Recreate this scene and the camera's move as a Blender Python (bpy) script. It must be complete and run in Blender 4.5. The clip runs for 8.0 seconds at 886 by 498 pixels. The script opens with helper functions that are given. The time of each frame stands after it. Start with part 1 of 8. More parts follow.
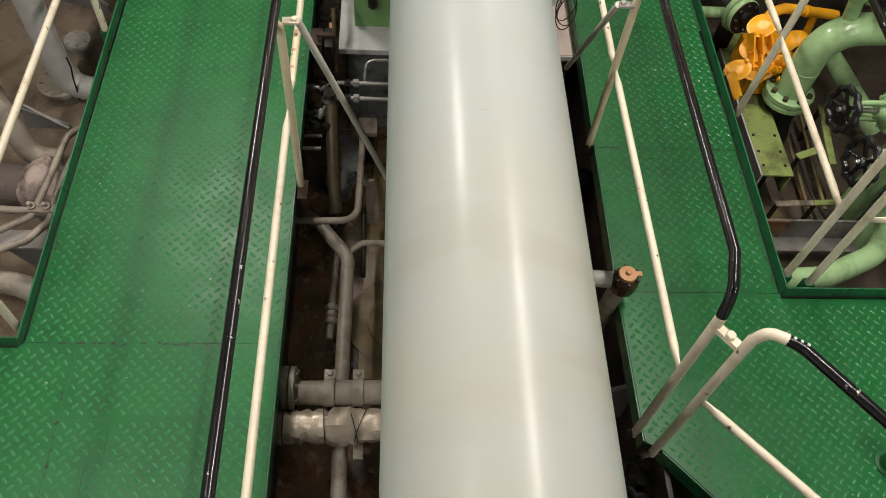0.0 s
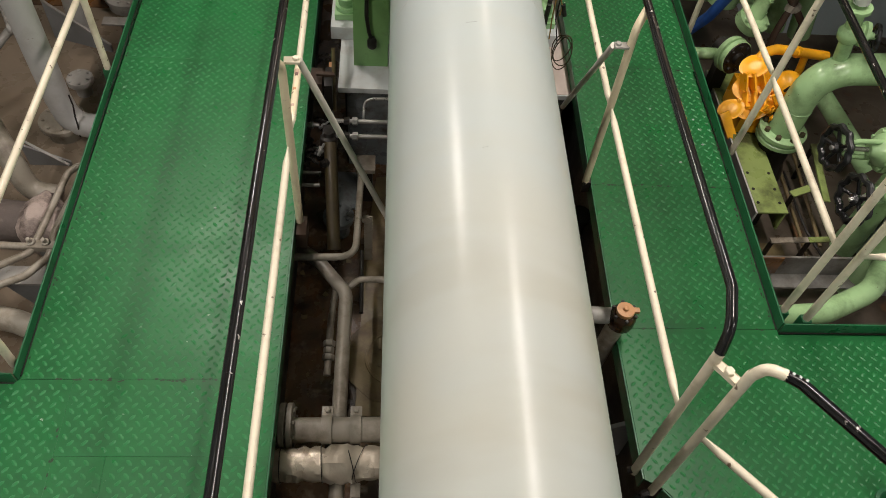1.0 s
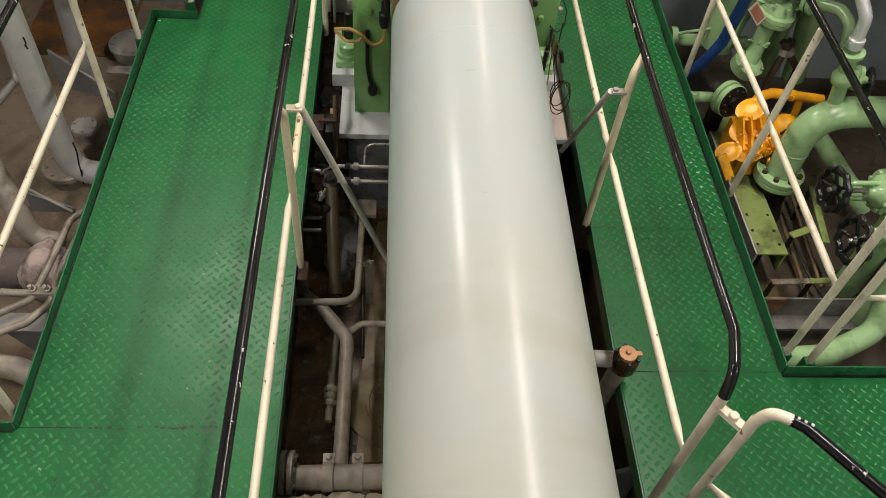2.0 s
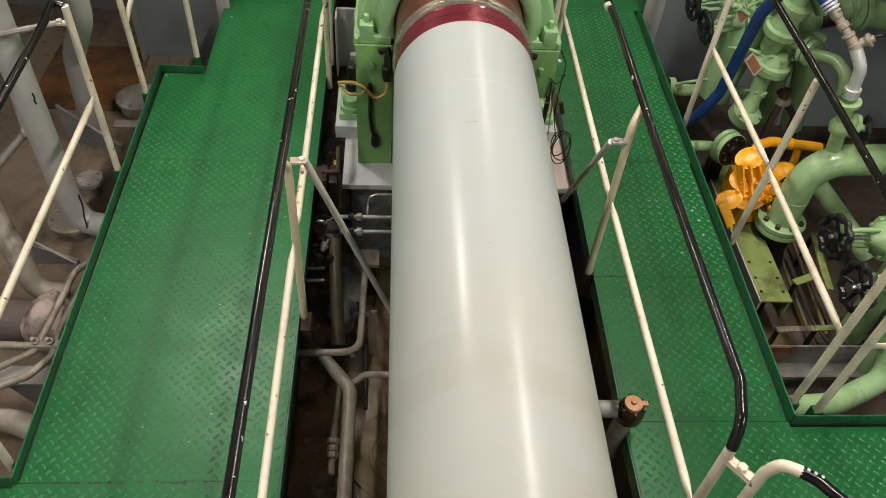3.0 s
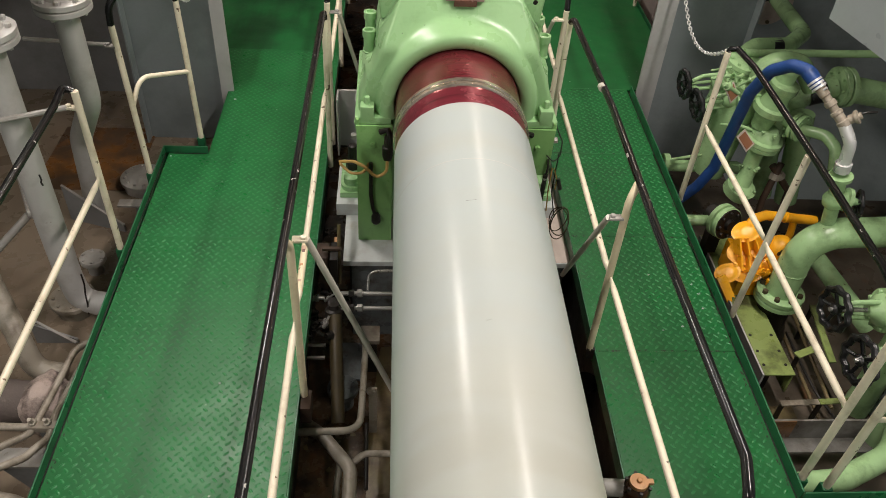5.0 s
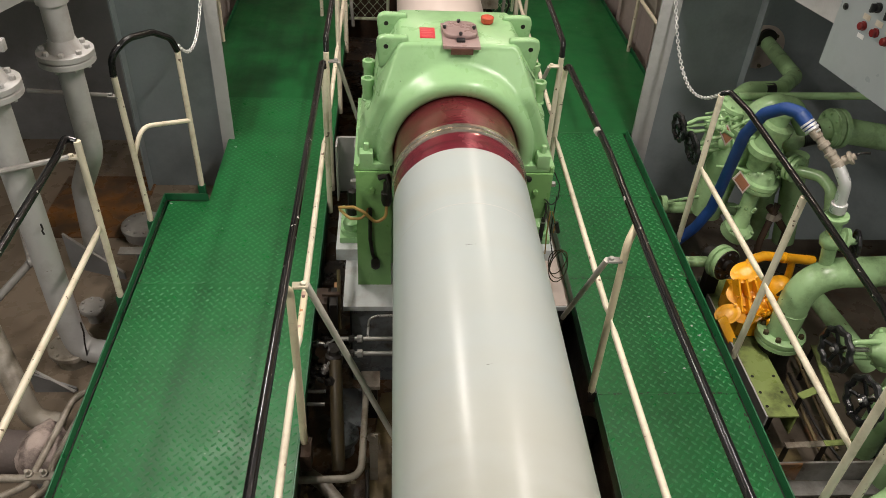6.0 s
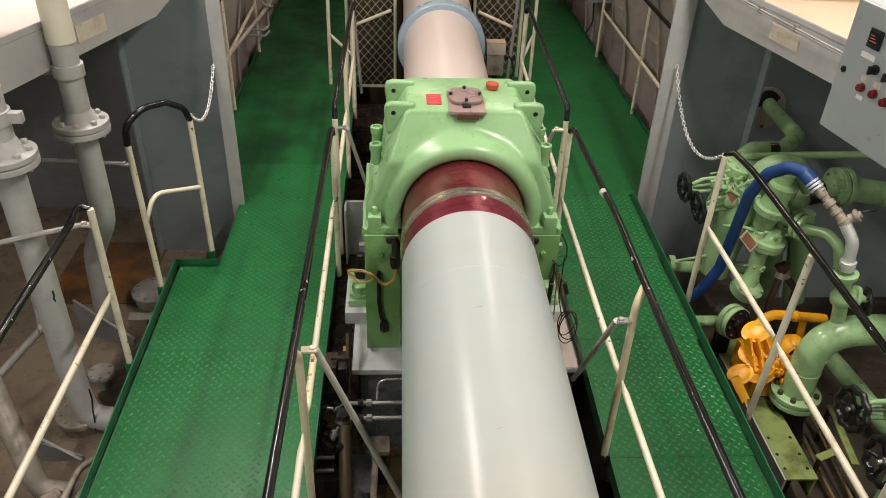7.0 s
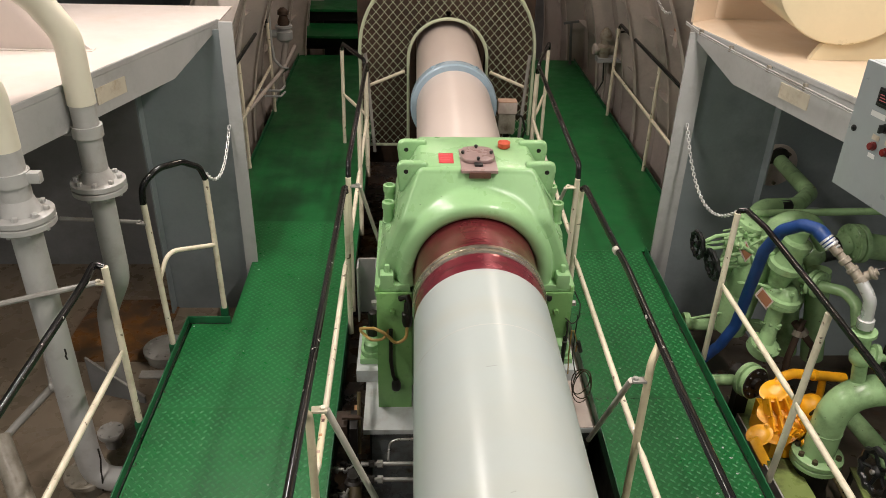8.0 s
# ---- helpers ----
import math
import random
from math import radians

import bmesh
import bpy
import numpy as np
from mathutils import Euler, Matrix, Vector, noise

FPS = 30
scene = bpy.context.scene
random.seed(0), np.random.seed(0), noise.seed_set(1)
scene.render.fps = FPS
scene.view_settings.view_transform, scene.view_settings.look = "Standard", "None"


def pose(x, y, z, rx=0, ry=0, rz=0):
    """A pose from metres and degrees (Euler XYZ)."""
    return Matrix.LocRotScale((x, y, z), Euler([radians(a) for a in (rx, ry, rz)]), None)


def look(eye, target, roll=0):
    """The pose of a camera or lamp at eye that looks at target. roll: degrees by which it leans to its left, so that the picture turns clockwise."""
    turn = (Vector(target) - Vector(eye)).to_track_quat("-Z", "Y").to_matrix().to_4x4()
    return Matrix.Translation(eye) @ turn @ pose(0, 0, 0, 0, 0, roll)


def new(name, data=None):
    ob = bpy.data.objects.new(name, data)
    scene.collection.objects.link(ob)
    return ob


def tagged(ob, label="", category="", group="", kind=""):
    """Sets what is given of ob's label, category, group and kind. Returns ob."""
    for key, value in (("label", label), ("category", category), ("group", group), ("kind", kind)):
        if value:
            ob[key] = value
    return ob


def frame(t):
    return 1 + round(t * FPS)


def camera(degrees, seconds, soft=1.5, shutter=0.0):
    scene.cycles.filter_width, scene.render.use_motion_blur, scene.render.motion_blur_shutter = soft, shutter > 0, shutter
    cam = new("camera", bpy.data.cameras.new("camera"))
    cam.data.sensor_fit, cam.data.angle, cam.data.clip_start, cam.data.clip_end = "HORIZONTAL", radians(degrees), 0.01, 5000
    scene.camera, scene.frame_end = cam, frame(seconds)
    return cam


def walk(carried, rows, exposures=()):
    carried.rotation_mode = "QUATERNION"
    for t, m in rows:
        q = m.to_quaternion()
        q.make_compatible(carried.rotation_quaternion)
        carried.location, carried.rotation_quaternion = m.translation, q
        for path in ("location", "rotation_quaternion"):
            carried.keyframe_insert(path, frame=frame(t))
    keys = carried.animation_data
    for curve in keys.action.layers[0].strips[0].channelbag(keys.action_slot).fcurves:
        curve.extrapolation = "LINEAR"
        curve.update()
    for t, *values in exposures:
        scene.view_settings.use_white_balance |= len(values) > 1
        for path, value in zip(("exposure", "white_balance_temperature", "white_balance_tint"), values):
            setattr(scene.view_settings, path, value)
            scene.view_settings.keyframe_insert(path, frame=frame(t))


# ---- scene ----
cam = camera(59.63, 8.0, soft=0.75)
PATH = [
    (0, (0.364, 0.451, 2.834), (0.513, 1.557, 1.174), 7.2),
    (0.5, (0.357, 0.443, 2.839), (0.51, 1.588, 1.207), 7.2),
    (1, (0.353, 0.44, 2.843), (0.511, 1.624, 1.239), 7.2),
    (1.5, (0.351, 0.442, 2.849), (0.508, 1.665, 1.275), 6.8),
    (3, (0.348, 0.448, 2.865), (0.494, 1.81, 1.408), 5.3),
    (3.5, (0.348, 0.446, 2.868), (0.49, 1.845, 1.446), 4.9),
    (4, (0.343, 0.446, 2.874), (0.486, 1.874, 1.482), 4.7),
    (4.5, (0.343, 0.445, 2.88), (0.487, 1.906, 1.522), 4.6),
    (6, (0.342, 0.437, 2.897), (0.487, 2.004, 1.662), 3.6),
    (6.5, (0.343, 0.434, 2.9), (0.481, 2.043, 1.721), 3.0),
    (7, (0.343, 0.43, 2.908), (0.465, 2.091, 1.801), 2.3),
    (7.5, (0.345, 0.436, 2.91), (0.449, 2.143, 1.874), 1.9),
    (8, (0.346, 0.44, 2.913), (0.435, 2.178, 1.928), 1.6),
]
walk(cam, [(t, look(eye, target, roll)) for t, eye, target, roll in PATH])

# ---- light: two rows of fluorescent fittings under the deck head, plus two low ones added forward ----
world = bpy.data.worlds.new("world")
scene.world = world
world.use_nodes = True
world.node_tree.nodes["Background"].inputs[0].default_value = (0.75, 0.8, 0.85, 1)
world.node_tree.nodes["Background"].inputs[1].default_value = 0.03

CEILING = 4.6
# place of each fitting's tubes, power, warmth
# the two at height 3.15 are added, out of view, to brighten under the decks
LAMPS = [(2.20, 3.70, 4.47, 80, 0), (2.20, 2.15, 4.47, 86, 0), (3.40, -0.30, 3.15, 44, 0), (1.86, 7.75, 4.47, 48, 1), (0.35, 10.90, 3.60, 18, 1),
         (-1.12, 5.05, 3.95, 92, 0), (-1.75, 1.40, 4.47, 74, 0), (-2.30, -0.30, 3.15, 44, 0)]
for lx, ly, lz, watts, warm in LAMPS:
    data = bpy.data.lights.new("fluorescent_lamp", "AREA")
    data.shape, data.size, data.size_y, data.energy = "RECTANGLE", 0.22, 1.25, watts
    data.color = (1.0, 0.83, 0.71) if warm else (1.0, 0.908, 0.842)
    lamp = new("fluorescent_lamp", data)
    lamp.location = (lx, ly, lz)

# ---- materials ----


def mix(nt, kind, a, b, fac):
    n = nt.nodes.new("ShaderNodeMix")
    n.data_type, n.blend_type = "RGBA", kind
    for socket, value in ((n.inputs[0], fac), (n.inputs[6], a), (n.inputs[7], b)):
        if isinstance(value, bpy.types.NodeSocket):
            nt.links.new(value, socket)
        elif isinstance(value, tuple):
            socket.default_value = (*value, 1)
        else:
            socket.default_value = value
    return n.outputs[2]


def ramp(nt, value, lo, hi):
    n = nt.nodes.new("ShaderNodeMapRange")
    nt.links.new(value, n.inputs[0])
    n.inputs[1].default_value, n.inputs[2].default_value = lo, hi
    return n.outputs[0]


def times(nt, a, k):
    n = nt.nodes.new("ShaderNodeMath")
    n.operation = "MULTIPLY"
    nt.links.new(a, n.inputs[0])
    if isinstance(k, bpy.types.NodeSocket):
        nt.links.new(k, n.inputs[1])
    else:
        n.inputs[1].default_value = k
    return n.outputs[0]


def noise_of(nt, pos, scale, detail=4, rough=0.55, stretch=None):
    if stretch:
        m = nt.nodes.new("ShaderNodeMapping")
        nt.links.new(pos, m.inputs[0])
        m.inputs[3].default_value = stretch
        pos = m.outputs[0]
    n = nt.nodes.new("ShaderNodeTexNoise")
    nt.links.new(pos, n.inputs[0])
    n.inputs["Scale"].default_value, n.inputs["Detail"].default_value, n.inputs["Roughness"].default_value = scale, detail, rough
    return n.outputs[0]


def paint(name, base, rough=0.4, metal=0.0, tone=0.12, grime=None, chips=None, streak=None, bump=0.15, bump_scale=90.0, rough_var=0.15, coat=0.0, gloss=0.5):
    """A painted or worn surface. grime: colour, lowest noise, highest noise, scale, strength; chips: the same for small spots;
    streak: the same with the stretch of the noise."""
    m = bpy.data.materials.new(name)
    m.use_nodes = True
    nt = m.node_tree
    b = nt.nodes["Principled BSDF"]
    geo = nt.nodes.new("ShaderNodeNewGeometry")
    pos = geo.outputs["Position"]
    info = nt.nodes.new("ShaderNodeObjectInfo")
    big = noise_of(nt, pos, 2.3, 5)
    fine = noise_of(nt, pos, 38.0, 4)
    dark = tuple(c * (1 - 2.2 * tone) for c in base)
    light = tuple(min(1.0, c * (1 + 1.2 * tone)) for c in base)
    col = mix(nt, "MIX", dark, light, ramp(nt, big, 0.28, 0.72))
    col = mix(nt, "MIX", col, dark, times(nt, ramp(nt, fine, 0.45, 0.75), 0.45))
    col = mix(nt, "MIX", col, light, times(nt, info.outputs["Random"], 0.35))
    rr = nt.nodes.new("ShaderNodeMapRange")
    nt.links.new(noise_of(nt, pos, 7.0, 5), rr.inputs[0])
    rr.inputs[1].default_value, rr.inputs[2].default_value = 0.3, 0.7
    rr.inputs[3].default_value, rr.inputs[4].default_value = max(0.05, rough - rough_var), min(1.0, rough + rough_var)
    rough_out = rr.outputs[0]
    if streak:
        c, lo, hi, scale, strength, stretch = streak
        f = times(nt, ramp(nt, noise_of(nt, pos, scale, 5, 0.6, stretch), lo, hi), strength)
        col = mix(nt, "MIX", col, c, f)
    if grime:
        c, lo, hi, scale, strength = grime
        f = times(nt, ramp(nt, noise_of(nt, pos, scale, 7, 0.65), lo, hi), strength)
        col = mix(nt, "MIX", col, c, f)
    if chips:
        c, lo, hi, scale, strength = chips
        f = times(nt, ramp(nt, noise_of(nt, pos, scale, 3, 0.5), lo, hi), strength)
        col = mix(nt, "MIX", col, c, f)
    nt.links.new(col, b.inputs["Base Color"])
    nt.links.new(rough_out, b.inputs["Roughness"])
    b.inputs["Metallic"].default_value = metal
    b.inputs["Specular IOR Level"].default_value = gloss
    b.inputs["Coat Weight"].default_value = coat
    b.inputs["Coat Roughness"].default_value = 0.12
    if bump:
        bn = nt.nodes.new("ShaderNodeBump")
        bn.inputs["Strength"].default_value, bn.inputs["Distance"].default_value = bump, 0.004
        nt.links.new(noise_of(nt, pos, bump_scale, 5), bn.inputs["Height"])
        nt.links.new(bn.outputs[0], b.inputs["Normal"])
    return m


GREEN_FLOOR = paint("green_deck_paint", (0.011, 0.130, 0.033), 0.39, tone=0.12, grime=((0.012, 0.060, 0.022), 0.50, 0.72, 4.5, 0.5),
                    chips=((0.45, 0.5, 0.42), 0.735, 0.75, 31.0, 0.8), streak=((0.009, 0.075, 0.026), 0.5, 0.75, 3.0, 0.45, (2.2, 0.35, 1)), bump=0.10, bump_scale=110, rough_var=0.08, gloss=0.37)
GREEN_TRODDEN = paint("trodden_dirty_green_deck_paint", (0.012, 0.125, 0.033), 0.42, tone=0.14, grime=((0.005, 0.022, 0.010), 0.42, 0.68, 1.9, 0.68),
                      streak=((0.005, 0.026, 0.011), 0.44, 0.72, 4.0, 0.5, (2.6, 0.30, 1)), bump=0.10, bump_scale=70, rough_var=0.08, gloss=0.3)
# lug colour is lighter than the plate, for the light the lugs catch
GREEN_LUG = paint("lit_green_lug_paint", (0.017, 0.168, 0.046), 0.37, tone=0.10, bump=0.05, gloss=0.45)
GREEN_TRIM = paint("green_toe_board_paint", (0.014, 0.125, 0.047), 0.4, tone=0.15, grime=((0.02, 0.03, 0.02), 0.52, 0.72, 6, 0.7), bump=0.2)


def shaft_enamel():
    """Blue-white enamel that turns creamier over the near length, with faint rubbed bands round it."""
    m = bpy.data.materials.new("shaft_enamel")
    m.use_nodes = True
    nt = m.node_tree
    b = nt.nodes["Principled BSDF"]
    pos = nt.nodes.new("ShaderNodeNewGeometry").outputs["Position"]
    axes = nt.nodes.new("ShaderNodeSeparateXYZ")
    nt.links.new(pos, axes.inputs[0])

    def soft(value, lo, hi, a, z):
        n = nt.nodes.new("ShaderNodeMapRange")
        n.interpolation_type = "SMOOTHERSTEP"
        nt.links.new(value, n.inputs[0])
        for k, v in ((1, lo), (2, hi), (3, a), (4, z)):
            n.inputs[k].default_value = v
        return n.outputs[0]

    near_tint = soft(axes.outputs["Y"], 1.0, 2.9, 1.0, 0.0)
    cloud = soft(noise_of(nt, pos, 1.7, 2, 0.5), 0.30, 0.72, 0.45, 1.0)
    col = mix(nt, "MIX", (0.415, 0.462, 0.452), (0.455, 0.458, 0.400), times(nt, near_tint, cloud))
    band = soft(noise_of(nt, pos, 1.0, 2, 0.5, (0.15, 5.0, 0.15)), 0.40, 0.75, 0.0, 0.30)
    col = mix(nt, "MIX", col, (0.43, 0.43, 0.365), band)
    smear = soft(noise_of(nt, pos, 2.4, 3, 0.5, (0.6, 2.2, 0.6)), 0.46, 0.78, 0.0, 0.5)
    col = mix(nt, "MIX", col, (0.375, 0.36, 0.29), times(nt, smear, near_tint))
    nt.links.new(col, b.inputs["Base Color"])
    nt.links.new(soft(noise_of(nt, pos, 1.4, 2, 0.5), 0.2, 0.8, 0.285, 0.37), b.inputs["Roughness"])
    b.inputs["Specular IOR Level"].default_value = 0.22
    b.inputs["Coat Weight"].default_value = 0.13
    b.inputs["Coat Roughness"].default_value = 0.19
    return m


SHAFT_WHITE = shaft_enamel()
SHAFT_SEAM = paint("grey_paint_seam", (0.47, 0.485, 0.46), 0.4, tone=0.03, bump=0.0)
SHAFT_FAR = paint("pink_white_shaft_enamel", (0.68, 0.585, 0.535), 0.30, tone=0.015, grime=((0.6, 0.46, 0.4), 0.5, 0.85, 1.2, 0.3), bump=0.02, bump_scale=30, rough_var=0.02)
RED_VARNISH = paint("red_varnished_steel", (0.25, 0.03, 0.052), 0.24, metal=0.5, tone=0.12, grime=((0.12, 0.02, 0.025), 0.48, 0.75, 3, 0.6),
                    streak=((0.05, 0.01, 0.012), 0.45, 0.75, 9, 0.6, (0.1, 5, 0.1)), bump=0.06, rough_var=0.08)
BROWN_VARNISH = paint("red_brown_varnished_steel", (0.23, 0.032, 0.045), 0.22, metal=0.55, tone=0.14, grime=((0.10, 0.045, 0.025), 0.45, 0.7, 4, 0.6),
                      streak=((0.045, 0.014, 0.012), 0.45, 0.75, 9, 0.6, (0.1, 6, 0.1)), bump=0.06, rough_var=0.08)
BRASS_RING = paint("varnished_brass", (0.58, 0.51, 0.42), 0.22, metal=0.85, tone=0.1, grime=((0.12, 0.07, 0.05), 0.55, 0.75, 12, 0.5), bump=0.08)
HOUSING_GREEN = paint("light_green_machine_enamel", (0.295, 0.510, 0.245), 0.29, tone=0.04, grime=((0.12, 0.24, 0.10), 0.55, 0.8, 5, 0.5),
                      chips=((0.07, 0.09, 0.05), 0.74, 0.77, 28, 0.7), bump=0.05, bump_scale=40, rough_var=0.035)
BRACKET_GREEN = paint("soiled_green_enamel", (0.205, 0.41, 0.14), 0.38, tone=0.08, grime=((0.07, 0.10, 0.04), 0.54, 0.76, 6, 0.7), bump=0.12)
PIPE_GREEN = paint("pale_green_pipe_paint", (0.345, 0.535, 0.265), 0.20, tone=0.1, grime=((0.08, 0.11, 0.05), 0.50, 0.74, 6, 0.7),
                   chips=((0.10, 0.06, 0.03), 0.71, 0.75, 22, 0.8), bump=0.15, rough_var=0.06)
BASE_GREEN = paint("oily_yellow_green_steel", (0.26, 0.33, 0.105), 0.35, tone=0.1, grime=((0.035, 0.03, 0.015), 0.44, 0.62, 4, 0.88), bump=0.12)
CREAM = paint("cream_rail_paint", (0.78, 0.71, 0.555), 0.42, tone=0.06, grime=((0.30, 0.21, 0.11), 0.52, 0.78, 8, 0.6),
              chips=((0.10, 0.05, 0.02), 0.68, 0.70, 24, 0.9), bump=0.2)
CREAM_SOILED = paint("soiled_cream_rail_paint", (0.76, 0.66, 0.46), 0.45, tone=0.08, grime=((0.34, 0.24, 0.11), 0.50, 0.76, 7, 0.6),
                     chips=((0.16, 0.09, 0.04), 0.70, 0.74, 26, 0.8), bump=0.25)
BLACK_RAIL = paint("black_gloss_rail_sleeve", (0.005, 0.005, 0.0055), 0.19, tone=0.2, chips=((0.5, 0.48, 0.44), 0.700, 0.711, 27, 0.9), bump=0.12, bump_scale=26, rough_var=0.06)
GREY_STRUCT = paint("blue_grey_bulkhead_paint", (0.245, 0.28, 0.29), 0.5, tone=0.08, grime=((0.09, 0.095, 0.09), 0.5, 0.78, 1.6, 0.6), bump=0.1, bump_scale=25)
GREY_FLANGE = paint("light_grey_frame_paint", (0.43, 0.43, 0.425), 0.45, tone=0.06, grime=((0.2, 0.19, 0.16), 0.52, 0.78, 4, 0.5), bump=0.1, bump_scale=30)
GREY_DARK = paint("shadow_grey_hull_paint", (0.235, 0.235, 0.238), 0.6, tone=0.1, grime=((0.06, 0.05, 0.045), 0.48, 0.75, 1.4, 0.7), bump=0.15, bump_scale=20)
HULL = paint("taupe_hull_paint", (0.55, 0.485, 0.44), 0.5, tone=0.1, grime=((0.16, 0.125, 0.10), 0.50, 0.78, 1.7, 0.6), bump=0.2, bump_scale=14)
PIPE_GREY = paint("grey_pipe_paint", (0.33, 0.318, 0.295), 0.45, tone=0.1, grime=((0.12, 0.085, 0.055), 0.47, 0.70, 4.2, 0.75), chips=((0.12, 0.065, 0.03), 0.70, 0.76, 13, 0.8), bump=0.15)
STRUT_GREY = paint("light_grey_strut_paint", (0.50, 0.475, 0.41), 0.42, tone=0.06, grime=((0.25, 0.21, 0.16), 0.54, 0.76, 7, 0.6), bump=0.15)
PIPE_TALL = paint("light_grey_tall_pipe_paint", (0.43, 0.425, 0.41), 0.45, tone=0.07, grime=((0.17, 0.13, 0.09), 0.50, 0.74, 3.4, 0.6), chips=((0.12, 0.065, 0.03), 0.72, 0.76, 13, 0.8), bump=0.15)
PIPE_SOILED = paint("soiled_grey_pipe_paint", (0.30, 0.27, 0.22), 0.42, tone=0.12, grime=((0.075, 0.048, 0.025), 0.46, 0.68, 8, 0.8), bump=0.2)
FOUNDATION = paint("light_grey_foundation_paint", (0.52, 0.55, 0.545), 0.4, tone=0.05, grime=((0.28, 0.215, 0.17), 0.52, 0.75, 5, 0.6), bump=0.1)
TANK_TOP = paint("dirty_beige_tank_top", (0.225, 0.178, 0.130), 0.30, tone=0.10, grime=((0.13, 0.09, 0.055), 0.46, 0.74, 1.3, 0.75), chips=((0.07, 0.04, 0.022), 0.70, 0.78, 7, 0.6), bump=0.08, bump_scale=16)
# base colour is lowered for the shade in the starboard pit, under real grime
TANK_TOP_R = paint("grimy_shade_darkened_tank_top", (0.105, 0.084, 0.064), 0.36, tone=0.14, grime=((0.035, 0.024, 0.015), 0.46, 0.66, 3.0, 0.85), chips=((0.16, 0.07, 0.03), 0.66, 0.74, 6, 0.6), bump=0.2, bump_scale=30)
BILGE = paint("oily_brown_bilge", (0.115, 0.072, 0.040), 0.28, tone=0.25, grime=((0.016, 0.010, 0.006), 0.47, 0.60, 2.8, 0.9), chips=((0.42, 0.34, 0.26), 0.60, 0.74, 9, 0.6),
              streak=((0.15, 0.06, 0.02), 0.50, 0.68, 5, 0.7, (1.6, 0.6, 1)), bump=0.6, bump_scale=24)
BILGE_PLATE = paint("stained_olive_plate", (0.18, 0.135, 0.062), 0.55, tone=0.15, grime=((0.05, 0.03, 0.016), 0.48, 0.66, 5, 0.8), bump=0.25)
FLANGE_BLUE = paint("grimy_blue_grey_flange_paint", (0.13, 0.145, 0.15), 0.3, tone=0.12, grime=((0.04, 0.03, 0.02), 0.48, 0.68, 12, 0.8), bump=0.2)
BEAM_GREY = paint("soiled_grey_beam_paint", (0.215, 0.21, 0.195), 0.4, tone=0.12, grime=((0.06, 0.045, 0.032), 0.46, 0.66, 5, 0.8), bump=0.15)
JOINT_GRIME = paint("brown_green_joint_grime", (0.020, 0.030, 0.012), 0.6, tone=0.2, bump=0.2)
WET_OIL = paint("wet_brown_oil_film", (0.030, 0.014, 0.006), 0.13, tone=0.3, grime=((0.10, 0.045, 0.015), 0.5, 0.7, 22, 0.6), bump=0.35, bump_scale=40, rough_var=0.035)
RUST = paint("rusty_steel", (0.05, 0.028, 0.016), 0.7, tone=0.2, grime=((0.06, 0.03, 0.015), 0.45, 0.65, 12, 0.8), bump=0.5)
RUST_WATER = paint("rust_stained_plate", (0.24, 0.105, 0.03), 0.3, tone=0.2, grime=((0.075, 0.05, 0.032), 0.40, 0.60, 3.5, 0.9), bump=0.15)
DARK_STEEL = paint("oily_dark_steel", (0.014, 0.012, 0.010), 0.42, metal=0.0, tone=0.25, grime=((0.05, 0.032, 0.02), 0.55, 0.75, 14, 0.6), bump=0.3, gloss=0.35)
BROWN_PIPE = paint("brown_greased_pipe", (0.058, 0.043, 0.018), 0.55, tone=0.15, grime=((0.03, 0.02, 0.012), 0.5, 0.7, 8, 0.8), bump=0.2)
STEEL = paint("dull_steel", (0.42, 0.41, 0.39), 0.36, metal=0.7, tone=0.1, grime=((0.12, 0.09, 0.06), 0.55, 0.75, 18, 0.6), bump=0.15)
FITTING = paint("rust_flecked_pipe_fitting", (0.40, 0.35, 0.28), 0.45, metal=0.2, tone=0.12, grime=((0.14, 0.075, 0.035), 0.5, 0.68, 14, 0.7), bump=0.3)
GALV = paint("galvanised_steel", (0.80, 0.80, 0.79), 0.30, metal=0.45, tone=0.1, bump=0.15)
YELLOW = paint("orange_yellow_enamel", (0.90, 0.42, 0.014), 0.34, tone=0.07, grime=((0.35, 0.14, 0.01), 0.54, 0.75, 9, 0.6), bump=0.15)
WHEEL_BLACK = paint("black_enamel", (0.012, 0.012, 0.013), 0.35, tone=0.2, chips=((0.12, 0.12, 0.12), 0.7, 0.75, 40, 0.6), bump=0.2)
BLUE_HOSE = paint("blue_rubber_hose", (0.012, 0.055, 0.22), 0.5, tone=0.1, grime=((0.02, 0.04, 0.09), 0.5, 0.7, 9, 0.5), bump=0.2)
BLUE_RING = paint("sky_blue_enamel", (0.32, 0.42, 0.50), 0.35, tone=0.06, grime=((0.2, 0.24, 0.27), 0.55, 0.78, 10, 0.5), bump=0.1)
FOIL = paint("crumpled_foil_lagging", (0.50, 0.44, 0.35), 0.36, metal=0.35, tone=0.12, grime=((0.20, 0.13, 0.07), 0.5, 0.72, 9, 0.7), bump=0.9, bump_scale=32)
DARK_CLOTH = paint("soot_brown_lagging_cloth", (0.13, 0.105, 0.095), 0.85, tone=0.2, grime=((0.3, 0.26, 0.22), 0.6, 0.75, 24, 0.5), bump=0.6, bump_scale=60)
CLOTH = paint("lagging_cloth", (0.42, 0.34, 0.30), 0.8, tone=0.2, grime=((0.07, 0.05, 0.042), 0.42, 0.60, 10, 0.85), bump=0.6, bump_scale=60)
